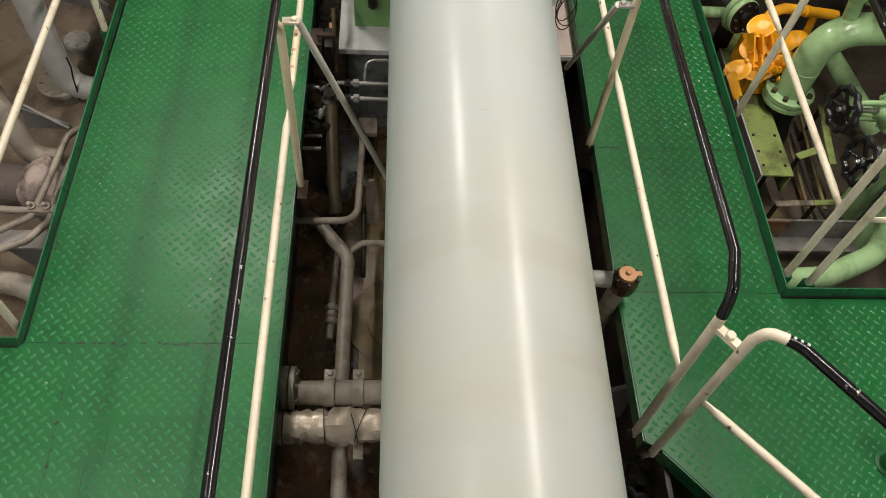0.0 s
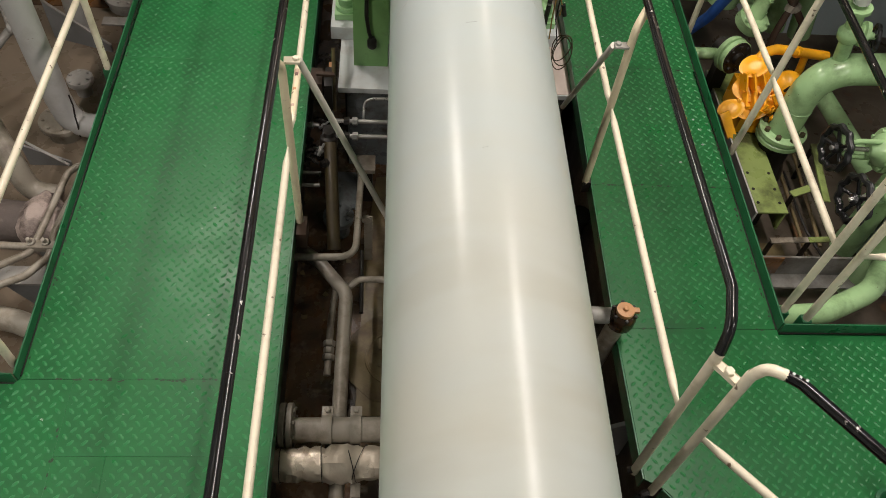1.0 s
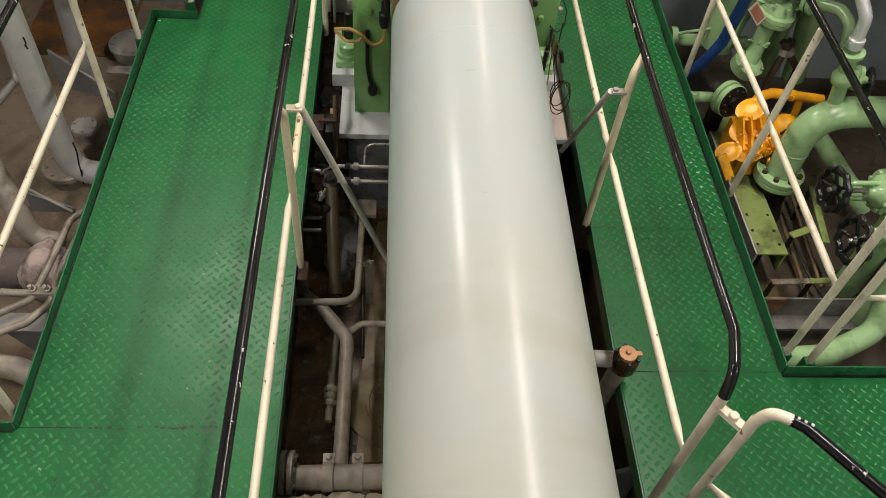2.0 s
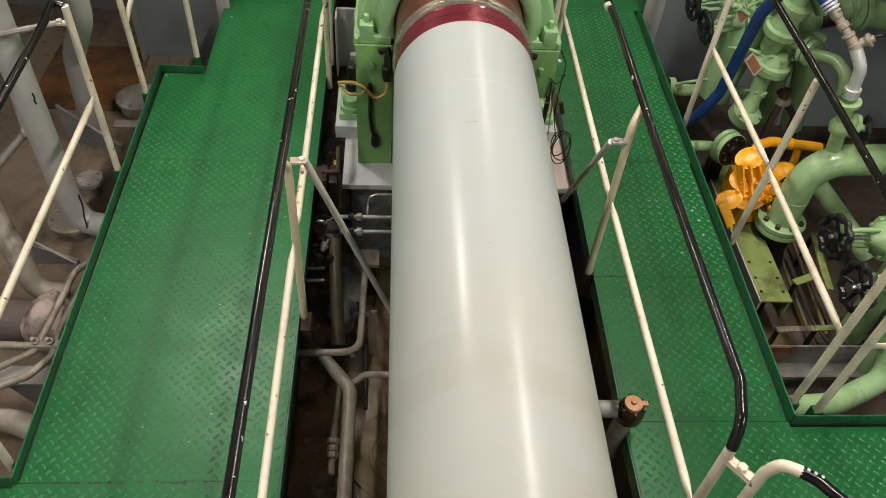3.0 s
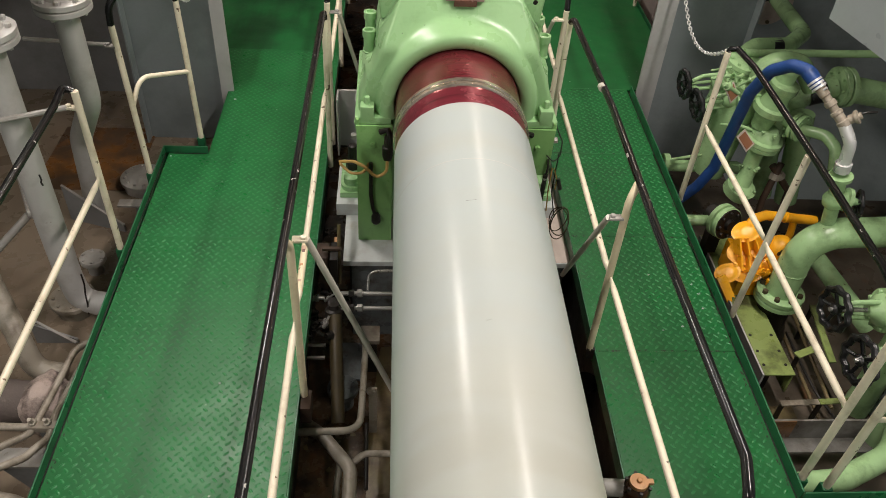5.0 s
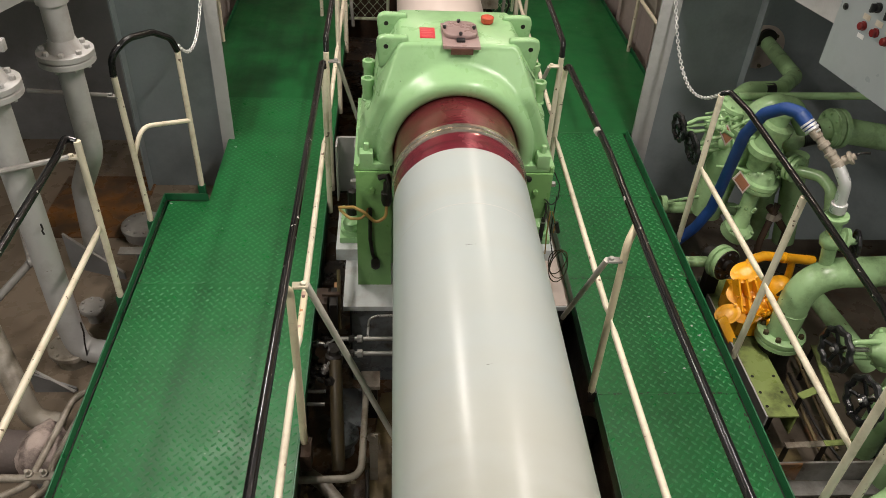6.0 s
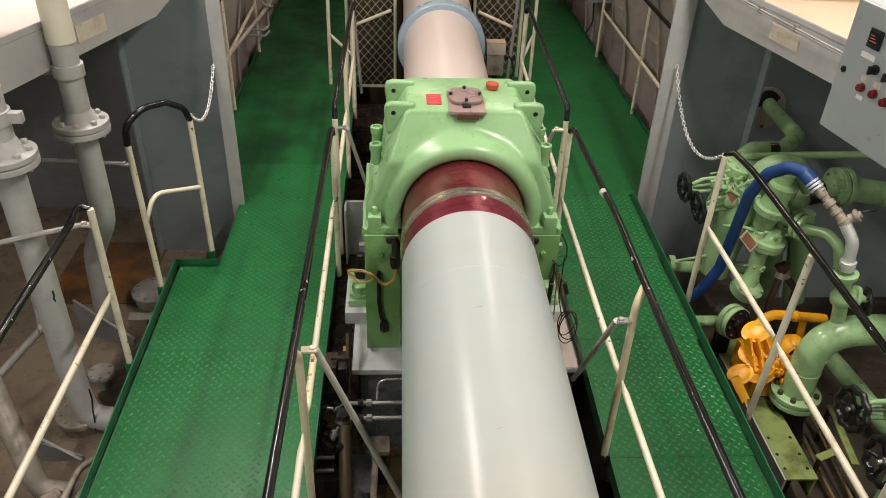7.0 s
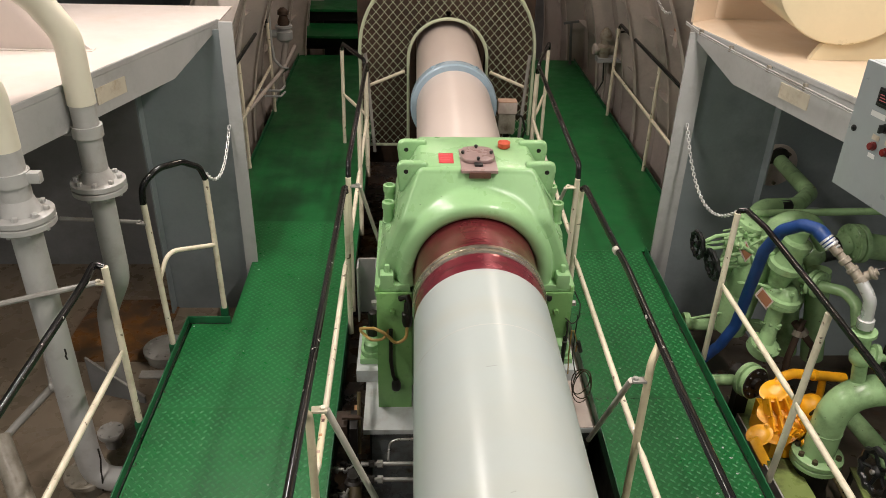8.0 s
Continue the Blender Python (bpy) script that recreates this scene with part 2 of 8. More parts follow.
DECK_CREAM = paint("cream_deck_paint", (0.655, 0.575, 0.53), 0.45, tone=0.03, grime=((0.55, 0.45, 0.36), 0.55, 0.8, 2, 0.5), bump=0.05)
# the deck cream again, yellowed for the warm lamp light to starboard
DECK_WARM_LIT = paint("warm_lit_cream_deck_paint", (0.72, 0.575, 0.43), 0.45, tone=0.03, grime=((0.58, 0.45, 0.33), 0.55, 0.8, 2, 0.5), bump=0.05)
TANK_CREAM = paint("yellow_cream_tank_paint", (0.70, 0.60, 0.40), 0.4, tone=0.03, grime=((0.58, 0.48, 0.31), 0.55, 0.8, 3, 0.4), bump=0.04)
PIPE_CREAM = paint("cream_pipe_paint", (0.74, 0.70, 0.57), 0.4, tone=0.03, grime=((0.55, 0.46, 0.33), 0.55, 0.8, 4, 0.4), bump=0.08)
PANEL_GREY = paint("grey_cabinet_enamel", (0.36, 0.40, 0.41), 0.38, tone=0.03, grime=((0.25, 0.27, 0.27), 0.55, 0.8, 4, 0.4), bump=0.04)
GUARD_PALE = paint("pale_green_cream_wire_paint", (0.56, 0.62, 0.44), 0.45, tone=0.06, bump=0.1)
RED_LABEL = paint("red_label", (0.56, 0.035, 0.05), 0.4, tone=0.05, bump=0.0)
RED_CAP = paint("red_plastic_cap", (0.50, 0.07, 0.03), 0.35, tone=0.06, bump=0.05)
PALE_INK = paint("faded_pale_print", (0.60, 0.14, 0.14), 0.5, tone=0.05, bump=0.0)
PAPER = paint("yellowed_paper_tag", (0.62, 0.56, 0.45), 0.7, tone=0.08, grime=((0.36, 0.27, 0.17), 0.50, 0.70, 13, 0.7), bump=0.1)
COVER_BROWN = paint("varnished_grey_brown_cover", (0.33, 0.23, 0.215), 0.3, metal=0.0, tone=0.12, bump=0.1)
SEAT_STAIN = paint("dark_red_brown_stain", (0.13, 0.058, 0.042), 0.4, tone=0.2, grime=((0.05, 0.025, 0.018), 0.5, 0.7, 14, 0.6), bump=0.1)
BOX_LID = paint("tan_box_lid", (0.52, 0.36, 0.265), 0.45, tone=0.1, grime=((0.35, 0.18, 0.09), 0.5, 0.7, 12, 0.6), bump=0.1)
TAG_BROWN = paint("brown_name_tag", (0.33, 0.14, 0.07), 0.5, tone=0.15, bump=0.1)
CAP_COPPER = paint("copper_orange_cap", (0.55, 0.28, 0.12), 0.4, tone=0.1, grime=((0.2, 0.1, 0.04), 0.5, 0.7, 20, 0.6), bump=0.3)
YELLOW_CABLE = paint("tan_cable", (0.42, 0.27, 0.08), 0.45, tone=0.1, bump=0.1)
BLACK_CABLE = paint("black_cable", (0.02, 0.018, 0.016), 0.5, tone=0.1, bump=0.1)
PALE_PLATE = paint("pale_wall_flange", (0.52, 0.44, 0.39), 0.6, tone=0.08, grime=((0.25, 0.18, 0.14), 0.5, 0.75, 6, 0.6), bump=0.1)
KNOB_RED = paint("dark_red_button", (0.20, 0.012, 0.012), 0.25, tone=0.05, bump=0.0)
GLASS_DARK = paint("dark_meter_face", (0.02, 0.025, 0.025), 0.2, tone=0.05, bump=0.0)
CEIL_WHITE = paint("cream_deck_head_paint", (0.6, 0.56, 0.5), 0.6, tone=0.04, bump=0.05)
TUBE_GLOW = paint("lit_fluorescent_tube", (0.9, 0.9, 0.88), 0.3, tone=0.0, bump=0.0)
TUBE_GLOW.node_tree.nodes["Principled BSDF"].inputs["Emission Color"].default_value = (1.0, 0.93, 0.86, 1)
TUBE_GLOW.node_tree.nodes["Principled BSDF"].inputs["Emission Strength"].default_value = 4.0
TUBE_WHITE = paint("white_diffuser", (0.8, 0.8, 0.78), 0.4, tone=0.02, bump=0.0)

# ---- mesh helpers ----
PLACE = {}


def thing(name, at, label, category, group="", kind=""):
    ob = new(name)
    ob.empty_display_size = 0.05
    ob.location = at
    PLACE[ob.name] = Vector(at)
    return tagged(ob, label, category, group, kind)


def mesh_of(name, bm, material, smooth=40):
    me = bpy.data.meshes.new(name)
    bmesh.ops.recalc_face_normals(bm, faces=bm.faces)
    bm.to_mesh(me)
    bm.free()
    me.materials.append(material)
    if smooth:
        me.shade_smooth()
        me.set_sharp_from_angle(angle=radians(smooth))
    return me


def part(name, bm, material, parent=None, label="", smooth=40):
    me = bm if isinstance(bm, bpy.types.Mesh) else mesh_of(name, bm, material, smooth)
    ob = new(name, me)
    if parent is not None:
        ob.parent = parent
        ob.matrix_parent_inverse = Matrix.Translation(-PLACE.get(parent.name, Vector()))
    if label:
        ob["label"] = label
    return ob


def solid(name, bm, material, label, category, group="", kind="", smooth=40):
    return tagged(part(name, bm, material, None, "", smooth), label, category, group, kind)


def put(name, me, m, parent, label=""):
    """A shared mesh as one more part, at the pose m."""
    ob = new(name, me)
    ob.parent = parent
    ob.matrix_parent_inverse = Matrix.Translation(-PLACE.get(parent.name, Vector()))
    ob.matrix_basis = m
    if label:
        ob["label"] = label
    return ob


def box(bm, x0, x1, y0, y1, z0, z1, bevel=0.0, m=None, seg=2):
    r = bmesh.ops.create_cube(bm, size=1)
    vs = r["verts"]
    for v in vs:
        v.co = Vector(((x0 + x1) / 2 + v.co.x * (x1 - x0), (y0 + y1) / 2 + v.co.y * (y1 - y0), (z0 + z1) / 2 + v.co.z * (z1 - z0)))
        if m is not None:
            v.co = m @ v.co
    if bevel:
        es = list({e for v in vs for e in v.link_edges})
        bmesh.ops.bevel(bm, geom=es, offset=bevel, segments=seg, profile=0.7, affect="EDGES")
    return bm


def new_box(*a, **k):
    return box(bmesh.new(), *a, **k)


def frame_of(d):
    d = Vector(d).normalized()
    a = Vector((0, 0, 1)) if abs(d.z) < 0.9 else Vector((1, 0, 0))
    u = d.cross(a).normalized()
    return u, d.cross(u).normalized(), d


def along(p, d):
    """The pose whose z axis points along d at p."""
    u, v, w = frame_of(d)
    return Matrix(((u.x, v.x, w.x, p[0]), (u.y, v.y, w.y, p[1]), (u.z, v.z, w.z, p[2]), (0, 0, 0, 1)))


def lathe(bm, p, d, profile, n=24, start=0.0, sweep=360.0, caps=True):
    """profile: (distance along d, radius), turned round d at p."""
    u, v, w = frame_of(d)
    p = Vector(p)
    full = sweep >= 359.9
    k = n if full else n + 1
    rings = []
    for s, r in profile:
        ring = []
        for i in range(k):
            a = radians(start + sweep * i / n)
            ring.append(bm.verts.new(p + w * s + (u * math.cos(a) + v * math.sin(a)) * max(r, 1e-4)))
        rings.append(ring)
    for a, b in zip(rings, rings[1:]):
        for i in range(k if full else k - 1):
            j = (i + 1) % k
            bm.faces.new((a[i], a[j], b[j], b[i]))
    if caps and full:
        for ring in (rings[0], rings[-1]):
            try:
                bm.faces.new(ring)
            except ValueError:
                pass
    return bm


def disc_stack(p, d, profile, n=28):
    return lathe(bmesh.new(), p, d, profile, n)


def rounded(points, radius, steps=6):
    """The corners of a path turned into arcs."""
    ps = [Vector(p) for p in points]
    out = [ps[0]]
    for a, b, c in zip(ps, ps[1:], ps[2:]):
        d1, d2 = (a - b), (c - b)
        l1, l2 = d1.length, d2.length
        d1, d2 = d1 / l1, d2 / l2
        ang = d1.angle(d2)
        if ang > math.pi - 0.02:
            out.append(b)
            continue
        cut = min(radius / math.tan(ang / 2), 0.48 * l1, 0.48 * l2)
        s, e = b + d1 * cut, b + d2 * cut
        for i in range(steps + 1):
            t = i / steps
            out.append(s.lerp(b, t).lerp(b.lerp(e, t), t))
    out.append(ps[-1])
    return out


def tube(points, r, n=12, bend=0.0, bm=None, steps=6):
    """A round bar or pipe along a path, with bends of the given radius."""
    bm = bm or bmesh.new()
    ps = rounded(points, bend, steps) if bend else [Vector(p) for p in points]
    u = None
    rings = []
    for i, p in enumerate(ps):
        d = (ps[min(i + 1, len(ps) - 1)] - ps[max(i - 1, 0)]).normalized()
        if u is None:
            u = frame_of(d)[0]
        u = (u - d * u.dot(d)).normalized()
        v = d.cross(u)
        rings.append([bm.verts.new(p + (u * math.cos(2 * math.pi * k / n) + v * math.sin(2 * math.pi * k / n)) * r) for k in range(n)])
    for a, b in zip(rings, rings[1:]):
        for k in range(n):
            bm.faces.new((a[k], a[(k + 1) % n], b[(k + 1) % n], b[k]))
    bm.faces.new(list(reversed(rings[0])))
    bm.faces.new(rings[-1])
    return bm


def bar_between(p, q, w, h, bevel=0.003, up=(0, 0, 1)):
    """A flat bar from p to q, w wide and h thick."""
    p, q = Vector(p), Vector(q)
    d = (q - p)
    u = d.cross(Vector(up)).normalized()
    v = u.cross(d).normalized()
    c = (p + q) / 2
    dn = d.normalized()
    m = Matrix(((u.x, dn.x, v.x, c.x), (u.y, dn.y, v.y, c.y), (u.z, dn.z, v.z, c.z), (0, 0, 0, 1)))
    return new_box(-w / 2, w / 2, -d.length / 2, d.length / 2, -h / 2, h / 2, bevel=bevel, m=m)


def prism(points, axis, lo, hi, bevel=0.0, bm=None, seg=2):
    """A polygon in the plane across axis, made solid from lo to hi. points: the two other coordinates, in order."""
    bm = bm or bmesh.new()
    def place(a, b, c):
        return {"x": (c, a, b), "y": (a, c, b), "z": (a, b, c)}[axis]
    lower = [bm.verts.new(place(a, b, lo)) for a, b in points]
    upper = [bm.verts.new(place(a, b, hi)) for a, b in points]
    n = len(points)
    fs = [bm.faces.new(lower), bm.faces.new(upper)]
    for i in range(n):
        fs.append(bm.faces.new((lower[i], lower[(i + 1) % n], upper[(i + 1) % n], upper[i])))
    if bevel:
        bmesh.ops.recalc_face_normals(bm, faces=fs)
        es = list({e for f in fs for e in f.edges})
        bmesh.ops.bevel(bm, geom=es, offset=bevel, segments=seg, profile=0.6, affect="EDGES")
    return bm


def hex_mesh(name, r, h, material):
    bm = bmesh.new()
    lathe(bm, (0, 0, 0), (0, 0, 1), [(0, r), (h * 0.82, r), (h, r * 0.82)], 6)
    return mesh_of(name, bm, material, 25)


BOLT = {}


def bolts_round(parent, p, d, ring, count, r=0.012, h=0.016, material=None, turn=0.0):
    key = (r, h, material.name)
    if key not in BOLT:
        BOLT[key] = hex_mesh("bolt", r, h, material)
    u, v, w = frame_of(d)
    for i in range(count):
        a = radians(turn) + 2 * math.pi * i / count
        q = Vector(p) + (u * math.cos(a) + v * math.sin(a)) * ring
        put("bolt", BOLT[key], along(q, d), parent)


def bolt_at(parent, p, d, r=0.012, h=0.016, material=None, name="bolt", label=""):
    key = (r, h, material.name)
    if key not in BOLT:
        BOLT[key] = hex_mesh("bolt", r, h, material)
    return put(name, BOLT[key], along(p, d), parent, label)


def handwheel(parent, p, d, r, material, spokes=5, hub=0.3):
    """A spoked valve wheel with a lobed rim, its axis along d."""
    u, v, w = frame_of(d)
    p = Vector(p)
    bm = bmesh.new()
    n, k = 60, 8
    rings = []
    for i in range(n):
        a = 2 * math.pi * i / n
        out = u * math.cos(a) + v * math.sin(a)
        lobe = 1.0 + 0.055 * math.sin(10 * a)
        rings.append([bm.verts.new(p + out * (r * 0.87 * lobe + r * 0.155 * math.cos(2 * math.pi * j / k)) + w * (r * 0.15 * math.sin(2 * math.pi * j / k))) for j in range(k)])
    for i in range(n):
        for j in range(k):
            bm.faces.new((rings[i][j], rings[(i + 1) % n][j], rings[(i + 1) % n][(j + 1) % k], rings[i][(j + 1) % k]))
    for s in range(spokes):
        a = 2 * math.pi * s / spokes + 0.3
        out = u * math.cos(a) + v * math.sin(a)
        tube([p - w * r * 0.12 + out * r * 0.2, p + out * r * 0.86], r * 0.085, 7, bm=bm)
    lathe(bm, p - w * r * 0.25, w, [(0, r * 0.2), (r * 0.3, r * hub), (r * 0.4, r * 0.15)], 12)
    return part("handwheel", bm, material, parent, "black handwheel with a lobed rim")


def flange(parent, p, d, r, thick, material, bolts=8, name="flange", bolt_r=None, bolt_mat=None, label=""):
    bm = disc_stack(Vector(p) - Vector(d).normalized() * thick / 2, d, [(0, r * 0.97), (thick * 0.1, r), (thick * 0.9, r), (thick, r * 0.97)], 32)
    f = part(name, bm, material, parent, label)
    if bolts:
        br = bolt_r or r * 0.085
        w = Vector(d).normalized()
        PLACE[f.name] = PLACE.get(f.name, Vector())
        bolts_round(f, Vector(p) + w * thick / 2, w, r * 0.78, bolts, br, br * 1.3, bolt_mat or material, 11)
    return f

# ---- structure: tank top, walkways, bulkheads, hull, decks ----
# floor plates lie at z = 0; the tank top lies below them
PIT = -0.6
PIT_PORT = -0.45
BILGE_Z = -0.75
solid("tank_top_port", new_box(-3.2, -0.12, -1.0, 6.2, PIT_PORT - 0.1, PIT_PORT), TANK_TOP, "dirty beige painted steel tank top below the walkway", "floor", kind="structure")
solid("tank_top_starboard", new_box(1.46, 5.2, -1.0, 6.2, PIT - 0.1, PIT), TANK_TOP_R, "grimy grey-brown steel tank top, darkened for the shade in the pit", "floor", kind="structure")
solid("bilge_floor", new_box(-0.12, 1.46, -1.0, 13.0, BILGE_Z - 0.1, BILGE_Z), BILGE, "oily dark brown bilge floor under the shaft", "floor", kind="structure")
# far floors take the dark bilge colour to give the shaded gap beside the walkway
solid("bilge_floor_port", new_box(-3.2, -0.12, 6.2, 13.0, BILGE_Z - 0.1, BILGE_Z), BILGE, "floor beside the far walkway, dark brown for the shaded gap", "floor", kind="structure")
solid("bilge_floor_starboard", new_box(1.46, 5.2, 6.2, 13.0, BILGE_Z - 0.1, BILGE_Z), BILGE, "floor beside the far walkway, dark brown for the shaded gap", "floor", kind="structure")
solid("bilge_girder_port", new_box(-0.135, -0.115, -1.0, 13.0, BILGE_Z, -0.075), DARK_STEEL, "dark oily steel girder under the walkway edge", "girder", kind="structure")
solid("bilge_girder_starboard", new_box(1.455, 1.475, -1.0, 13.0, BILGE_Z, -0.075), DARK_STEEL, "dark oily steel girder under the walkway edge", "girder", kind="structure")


def inside(poly, x, y):
    hit = False
    for (x0, y0), (x1, y1) in zip(poly, poly[1:] + poly[:1]):
        if (y0 > y) != (y1 > y) and x < (x1 - x0) * (y - y0) / (y1 - y0) + x0:
            hit = not hit
    return hit


def tread_plate(walkway, poly, pattern=True, top=0.0, step=0.051, h=0.0042, gap=0.0003, coat=None):
    """One chequer plate: a slab with raised lugs that lie crosswise in turn."""
    verts, faces = [], []
    n = len(poly)
    cx, cy = sum(p[0] for p in poly) / n, sum(p[1] for p in poly) / n
    inner = [(x - math.copysign(gap, x - cx), y - math.copysign(gap, y - cy)) for x, y in poly]
    for z, shrink in ((top - 0.012, 0.0), (top - 0.0006, 0.0), (top, 0.0007)):
        for x, y in inner:
            verts.append((x - math.copysign(shrink, x - cx), y - math.copysign(shrink, y - cy), z))
    for k in range(2):
        for i in range(n):
            j = (i + 1) % n
            faces.append((k * n + i, k * n + j, (k + 1) * n + j, (k + 1) * n + i))
    faces.append(tuple(range(2 * n, 3 * n)))
    faces.append(tuple(reversed(range(n))))
    if pattern:
        x0, x1 = min(p[0] for p in poly), max(p[0] for p in poly)
        y0, y1 = min(p[1] for p in poly), max(p[1] for p in poly)
        shape = [(-1, 0, 0), (-0.5, -1, 0), (0.5, -1, 0), (1, 0, 0), (0.5, 1, 0), (-0.5, 1, 0), (-0.42, -0.16, 1), (0.42, -0.16, 1), (0.42, 0.16, 1), (-0.42, 0.16, 1)]
        lug_faces = [(0, 1, 6), (1, 2, 7, 6), (2, 3, 7), (3, 8, 7), (3, 4, 8), (4, 5, 9, 8), (5, 0, 9), (0, 6, 9), (6, 7, 8, 9)]
        a, b = 0.0168, 0.0066
        for i in range(2 * int(x0 / step) - 2, 2 * int(x1 / step) + 3):
            for j in range(2 * int(y0 / step) - 2, 2 * int(y1 / step) + 3):
                if (i + j) % 2:
                    continue
                x, y = i * step / 2, j * step / 2
                if not (inside(inner, x - 0.013, y) and inside(inner, x + 0.013, y) and inside(inner, x, y - 0.013) and inside(inner, x, y + 0.013)):
                    continue
                turn = radians(45 if i % 2 else -45)
                c, s = math.cos(turn), math.sin(turn)
                base = len(verts)
                for u, v, w in shape:
                    verts.append((x + u * a * c - v * b * s, y + u * a * s + v * b * c, top + w * h))
                faces.extend(tuple(base + k for k in f) for f in lug_faces)
    cut, skip = 2 * n + 2, 3 * n
    me = bpy.data.meshes.new("tread_plate")
    me.from_pydata(verts[:skip], [], faces[:cut])
    me.materials.append(coat or GREEN_FLOOR)
    plate = part("tread_plate", me, GREEN_FLOOR, walkway)
    if pattern:
        lugs = bpy.data.meshes.new("raised_lugs")
        lugs.from_pydata(verts[skip:], [], [tuple(k - skip for k in f) for f in faces[cut:]])
        lugs.materials.append(GREEN_LUG)
        lugs.shade_smooth()
        part("raised_lugs", lugs, GREEN_LUG, plate)["kind"] = "stuff"
    return plate


def rect(x0, x1, y0, y1):
    return [(x0, y0), (x1, y0), (x1, y1), (x0, y1)]


walk_port = thing("walkway_port", (-0.5, 3, 0), "green painted chequer plate walkway with toe boards beside the shaft", "walkway", kind="structure")
for poly in (rect(-2.6, -0.84, 0.2, 1.868), [(-0.84, 0.2), (-0.70, 0.2), (-0.705, 1.399), (-0.645, 1.399), (-0.651, 1.555), (-0.84, 1.555)],
             [(-0.70, 0.2), (-0.055, 0.2), (-0.055, 1.555), (-0.651, 1.555), (-0.645, 1.399), (-0.705, 1.399)], rect(-0.84, -0.055, 1.555, 1.87),
             rect(-1.045, -0.055, 1.87, 3.785)):
    tread_plate(walk_port, poly)
# the lugs are lower, and so fainter, where the walkway narrows
for poly in (rect(-1.045, -0.055, 3.785, 4.60), rect(-0.80, -0.055, 4.60, 6.03), rect(-1.13, -0.80, 5.50, 6.03)):
    tread_plate(walk_port, poly, h=0.0014)
for poly in (rect(-1.13, -0.055, 6.03, 8.4), rect(-1.13, -0.055, 8.4, 10.9)):
    tread_plate(walk_port, poly, pattern=False, coat=GREEN_TRODDEN)
walk_star = thing("walkway_starboard", (1.7, 3, 0), "green painted chequer plate walkway with toe boards beside the shaft", "walkway", kind="structure")
for poly in ([(1.375, 2.13), (1.375, 1.46), (1.44, 1.425), (2.35, 0.42), (2.35, 0.3), (4.2, 0.3), (4.2, 2.105), (2.1, 2.105), (2.1, 2.13)],
             [(1.375, 2.13), (2.105, 2.13), (2.105, 2.955), (1.392, 2.955)], [(1.392, 2.955), (2.11, 2.955), (2.11, 3.84), (1.413, 3.84)],
             [(1.413, 3.84), (2.125, 3.84), (2.125, 4.70), (1.42, 4.70)], rect(1.42, 2.14, 4.70, 5.56)):
    tread_plate(walk_star, poly, gap=0.0011)
for poly in (rect(1.40, 2.58, 5.56, 8.2), rect(1.40, 2.58, 8.2, 10.8)):
    tread_plate(walk_star, poly, pattern=False)


def toe(walkway, p, q, h=0.065, name="toe_board"):
    bm = bar_between((p[0], p[1], (h - 0.075) / 2), (q[0], q[1], (h - 0.075) / 2), 0.007, h + 0.075, bevel=0.0015)
    return part(name, bm, GREEN_TRIM, walkway)


toe(walk_port, (-1.05, 1.865), (-1.07, 4.60), 0.052)
toe(walk_port, (-1.072, 4.605), (-0.80, 4.605), 0.05)
toe(walk_port, (-2.6, 1.86), (-1.054, 1.86))
toe(walk_star, (2.105, 2.125), (2.15, 5.5))
toe(walk_star, (2.109, 2.12), (4.2, 2.12))
toe(walk_port, (-1.14, 6.05), (-1.14, 10.9), 0.03)
toe(walk_star, (2.59, 5.7), (2.59, 10.8), 0.03)
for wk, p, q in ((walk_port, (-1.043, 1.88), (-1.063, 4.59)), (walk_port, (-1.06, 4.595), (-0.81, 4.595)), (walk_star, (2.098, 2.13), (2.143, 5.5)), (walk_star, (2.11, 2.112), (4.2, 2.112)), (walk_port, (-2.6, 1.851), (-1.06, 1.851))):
    part("grime_line", bar_between((p[0], p[1], 0.001), (q[0], q[1], 0.001), 0.006, 0.003, 0.0), DARK_STEEL, wk, "thin dark line in the corner of the toe board")
for wk, x, a, b in ((walk_port, -0.051, 0.2, 10.9), (walk_star, 1.371, 1.46, 2.13), (walk_star, 1.416, 4.70, 10.8)):
    part("edge_angle", new_box(x - 0.0035, x + 0.0035, a, b, -0.085, 0.002, bevel=0.001), GREEN_TRIM, wk)
for p, q in (((1.371, 2.13), (1.388, 2.955)), ((1.388, 2.955), (1.409, 3.84)), ((1.409, 3.84), (1.416, 4.70))):
    part("edge_angle", bar_between((*p, -0.0415), (*q, -0.0415), 0.007, 0.087, 0.001), GREEN_TRIM, walk_star)
part("edge_angle", bar_between((1.437, 1.419, -0.042), (2.347, 0.414, -0.042), 0.007, 0.085, 0.001), GREEN_TRIM, walk_star)
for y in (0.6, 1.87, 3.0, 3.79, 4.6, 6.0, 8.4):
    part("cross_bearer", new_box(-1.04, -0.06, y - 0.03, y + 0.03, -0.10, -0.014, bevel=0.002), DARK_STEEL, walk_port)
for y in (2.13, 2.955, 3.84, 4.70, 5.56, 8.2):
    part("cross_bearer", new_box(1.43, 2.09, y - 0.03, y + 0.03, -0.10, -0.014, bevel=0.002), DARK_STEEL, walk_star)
for x, y in ((-0.95, 2.6), (-0.95, 4.3), (-0.16, 2.2), (-0.16, 4.0)):
    part("stanchion", new_box(x - 0.03, x + 0.03, y - 0.03, y + 0.03, PIT, -0.014, bevel=0.003), GREY_DARK, walk_port)
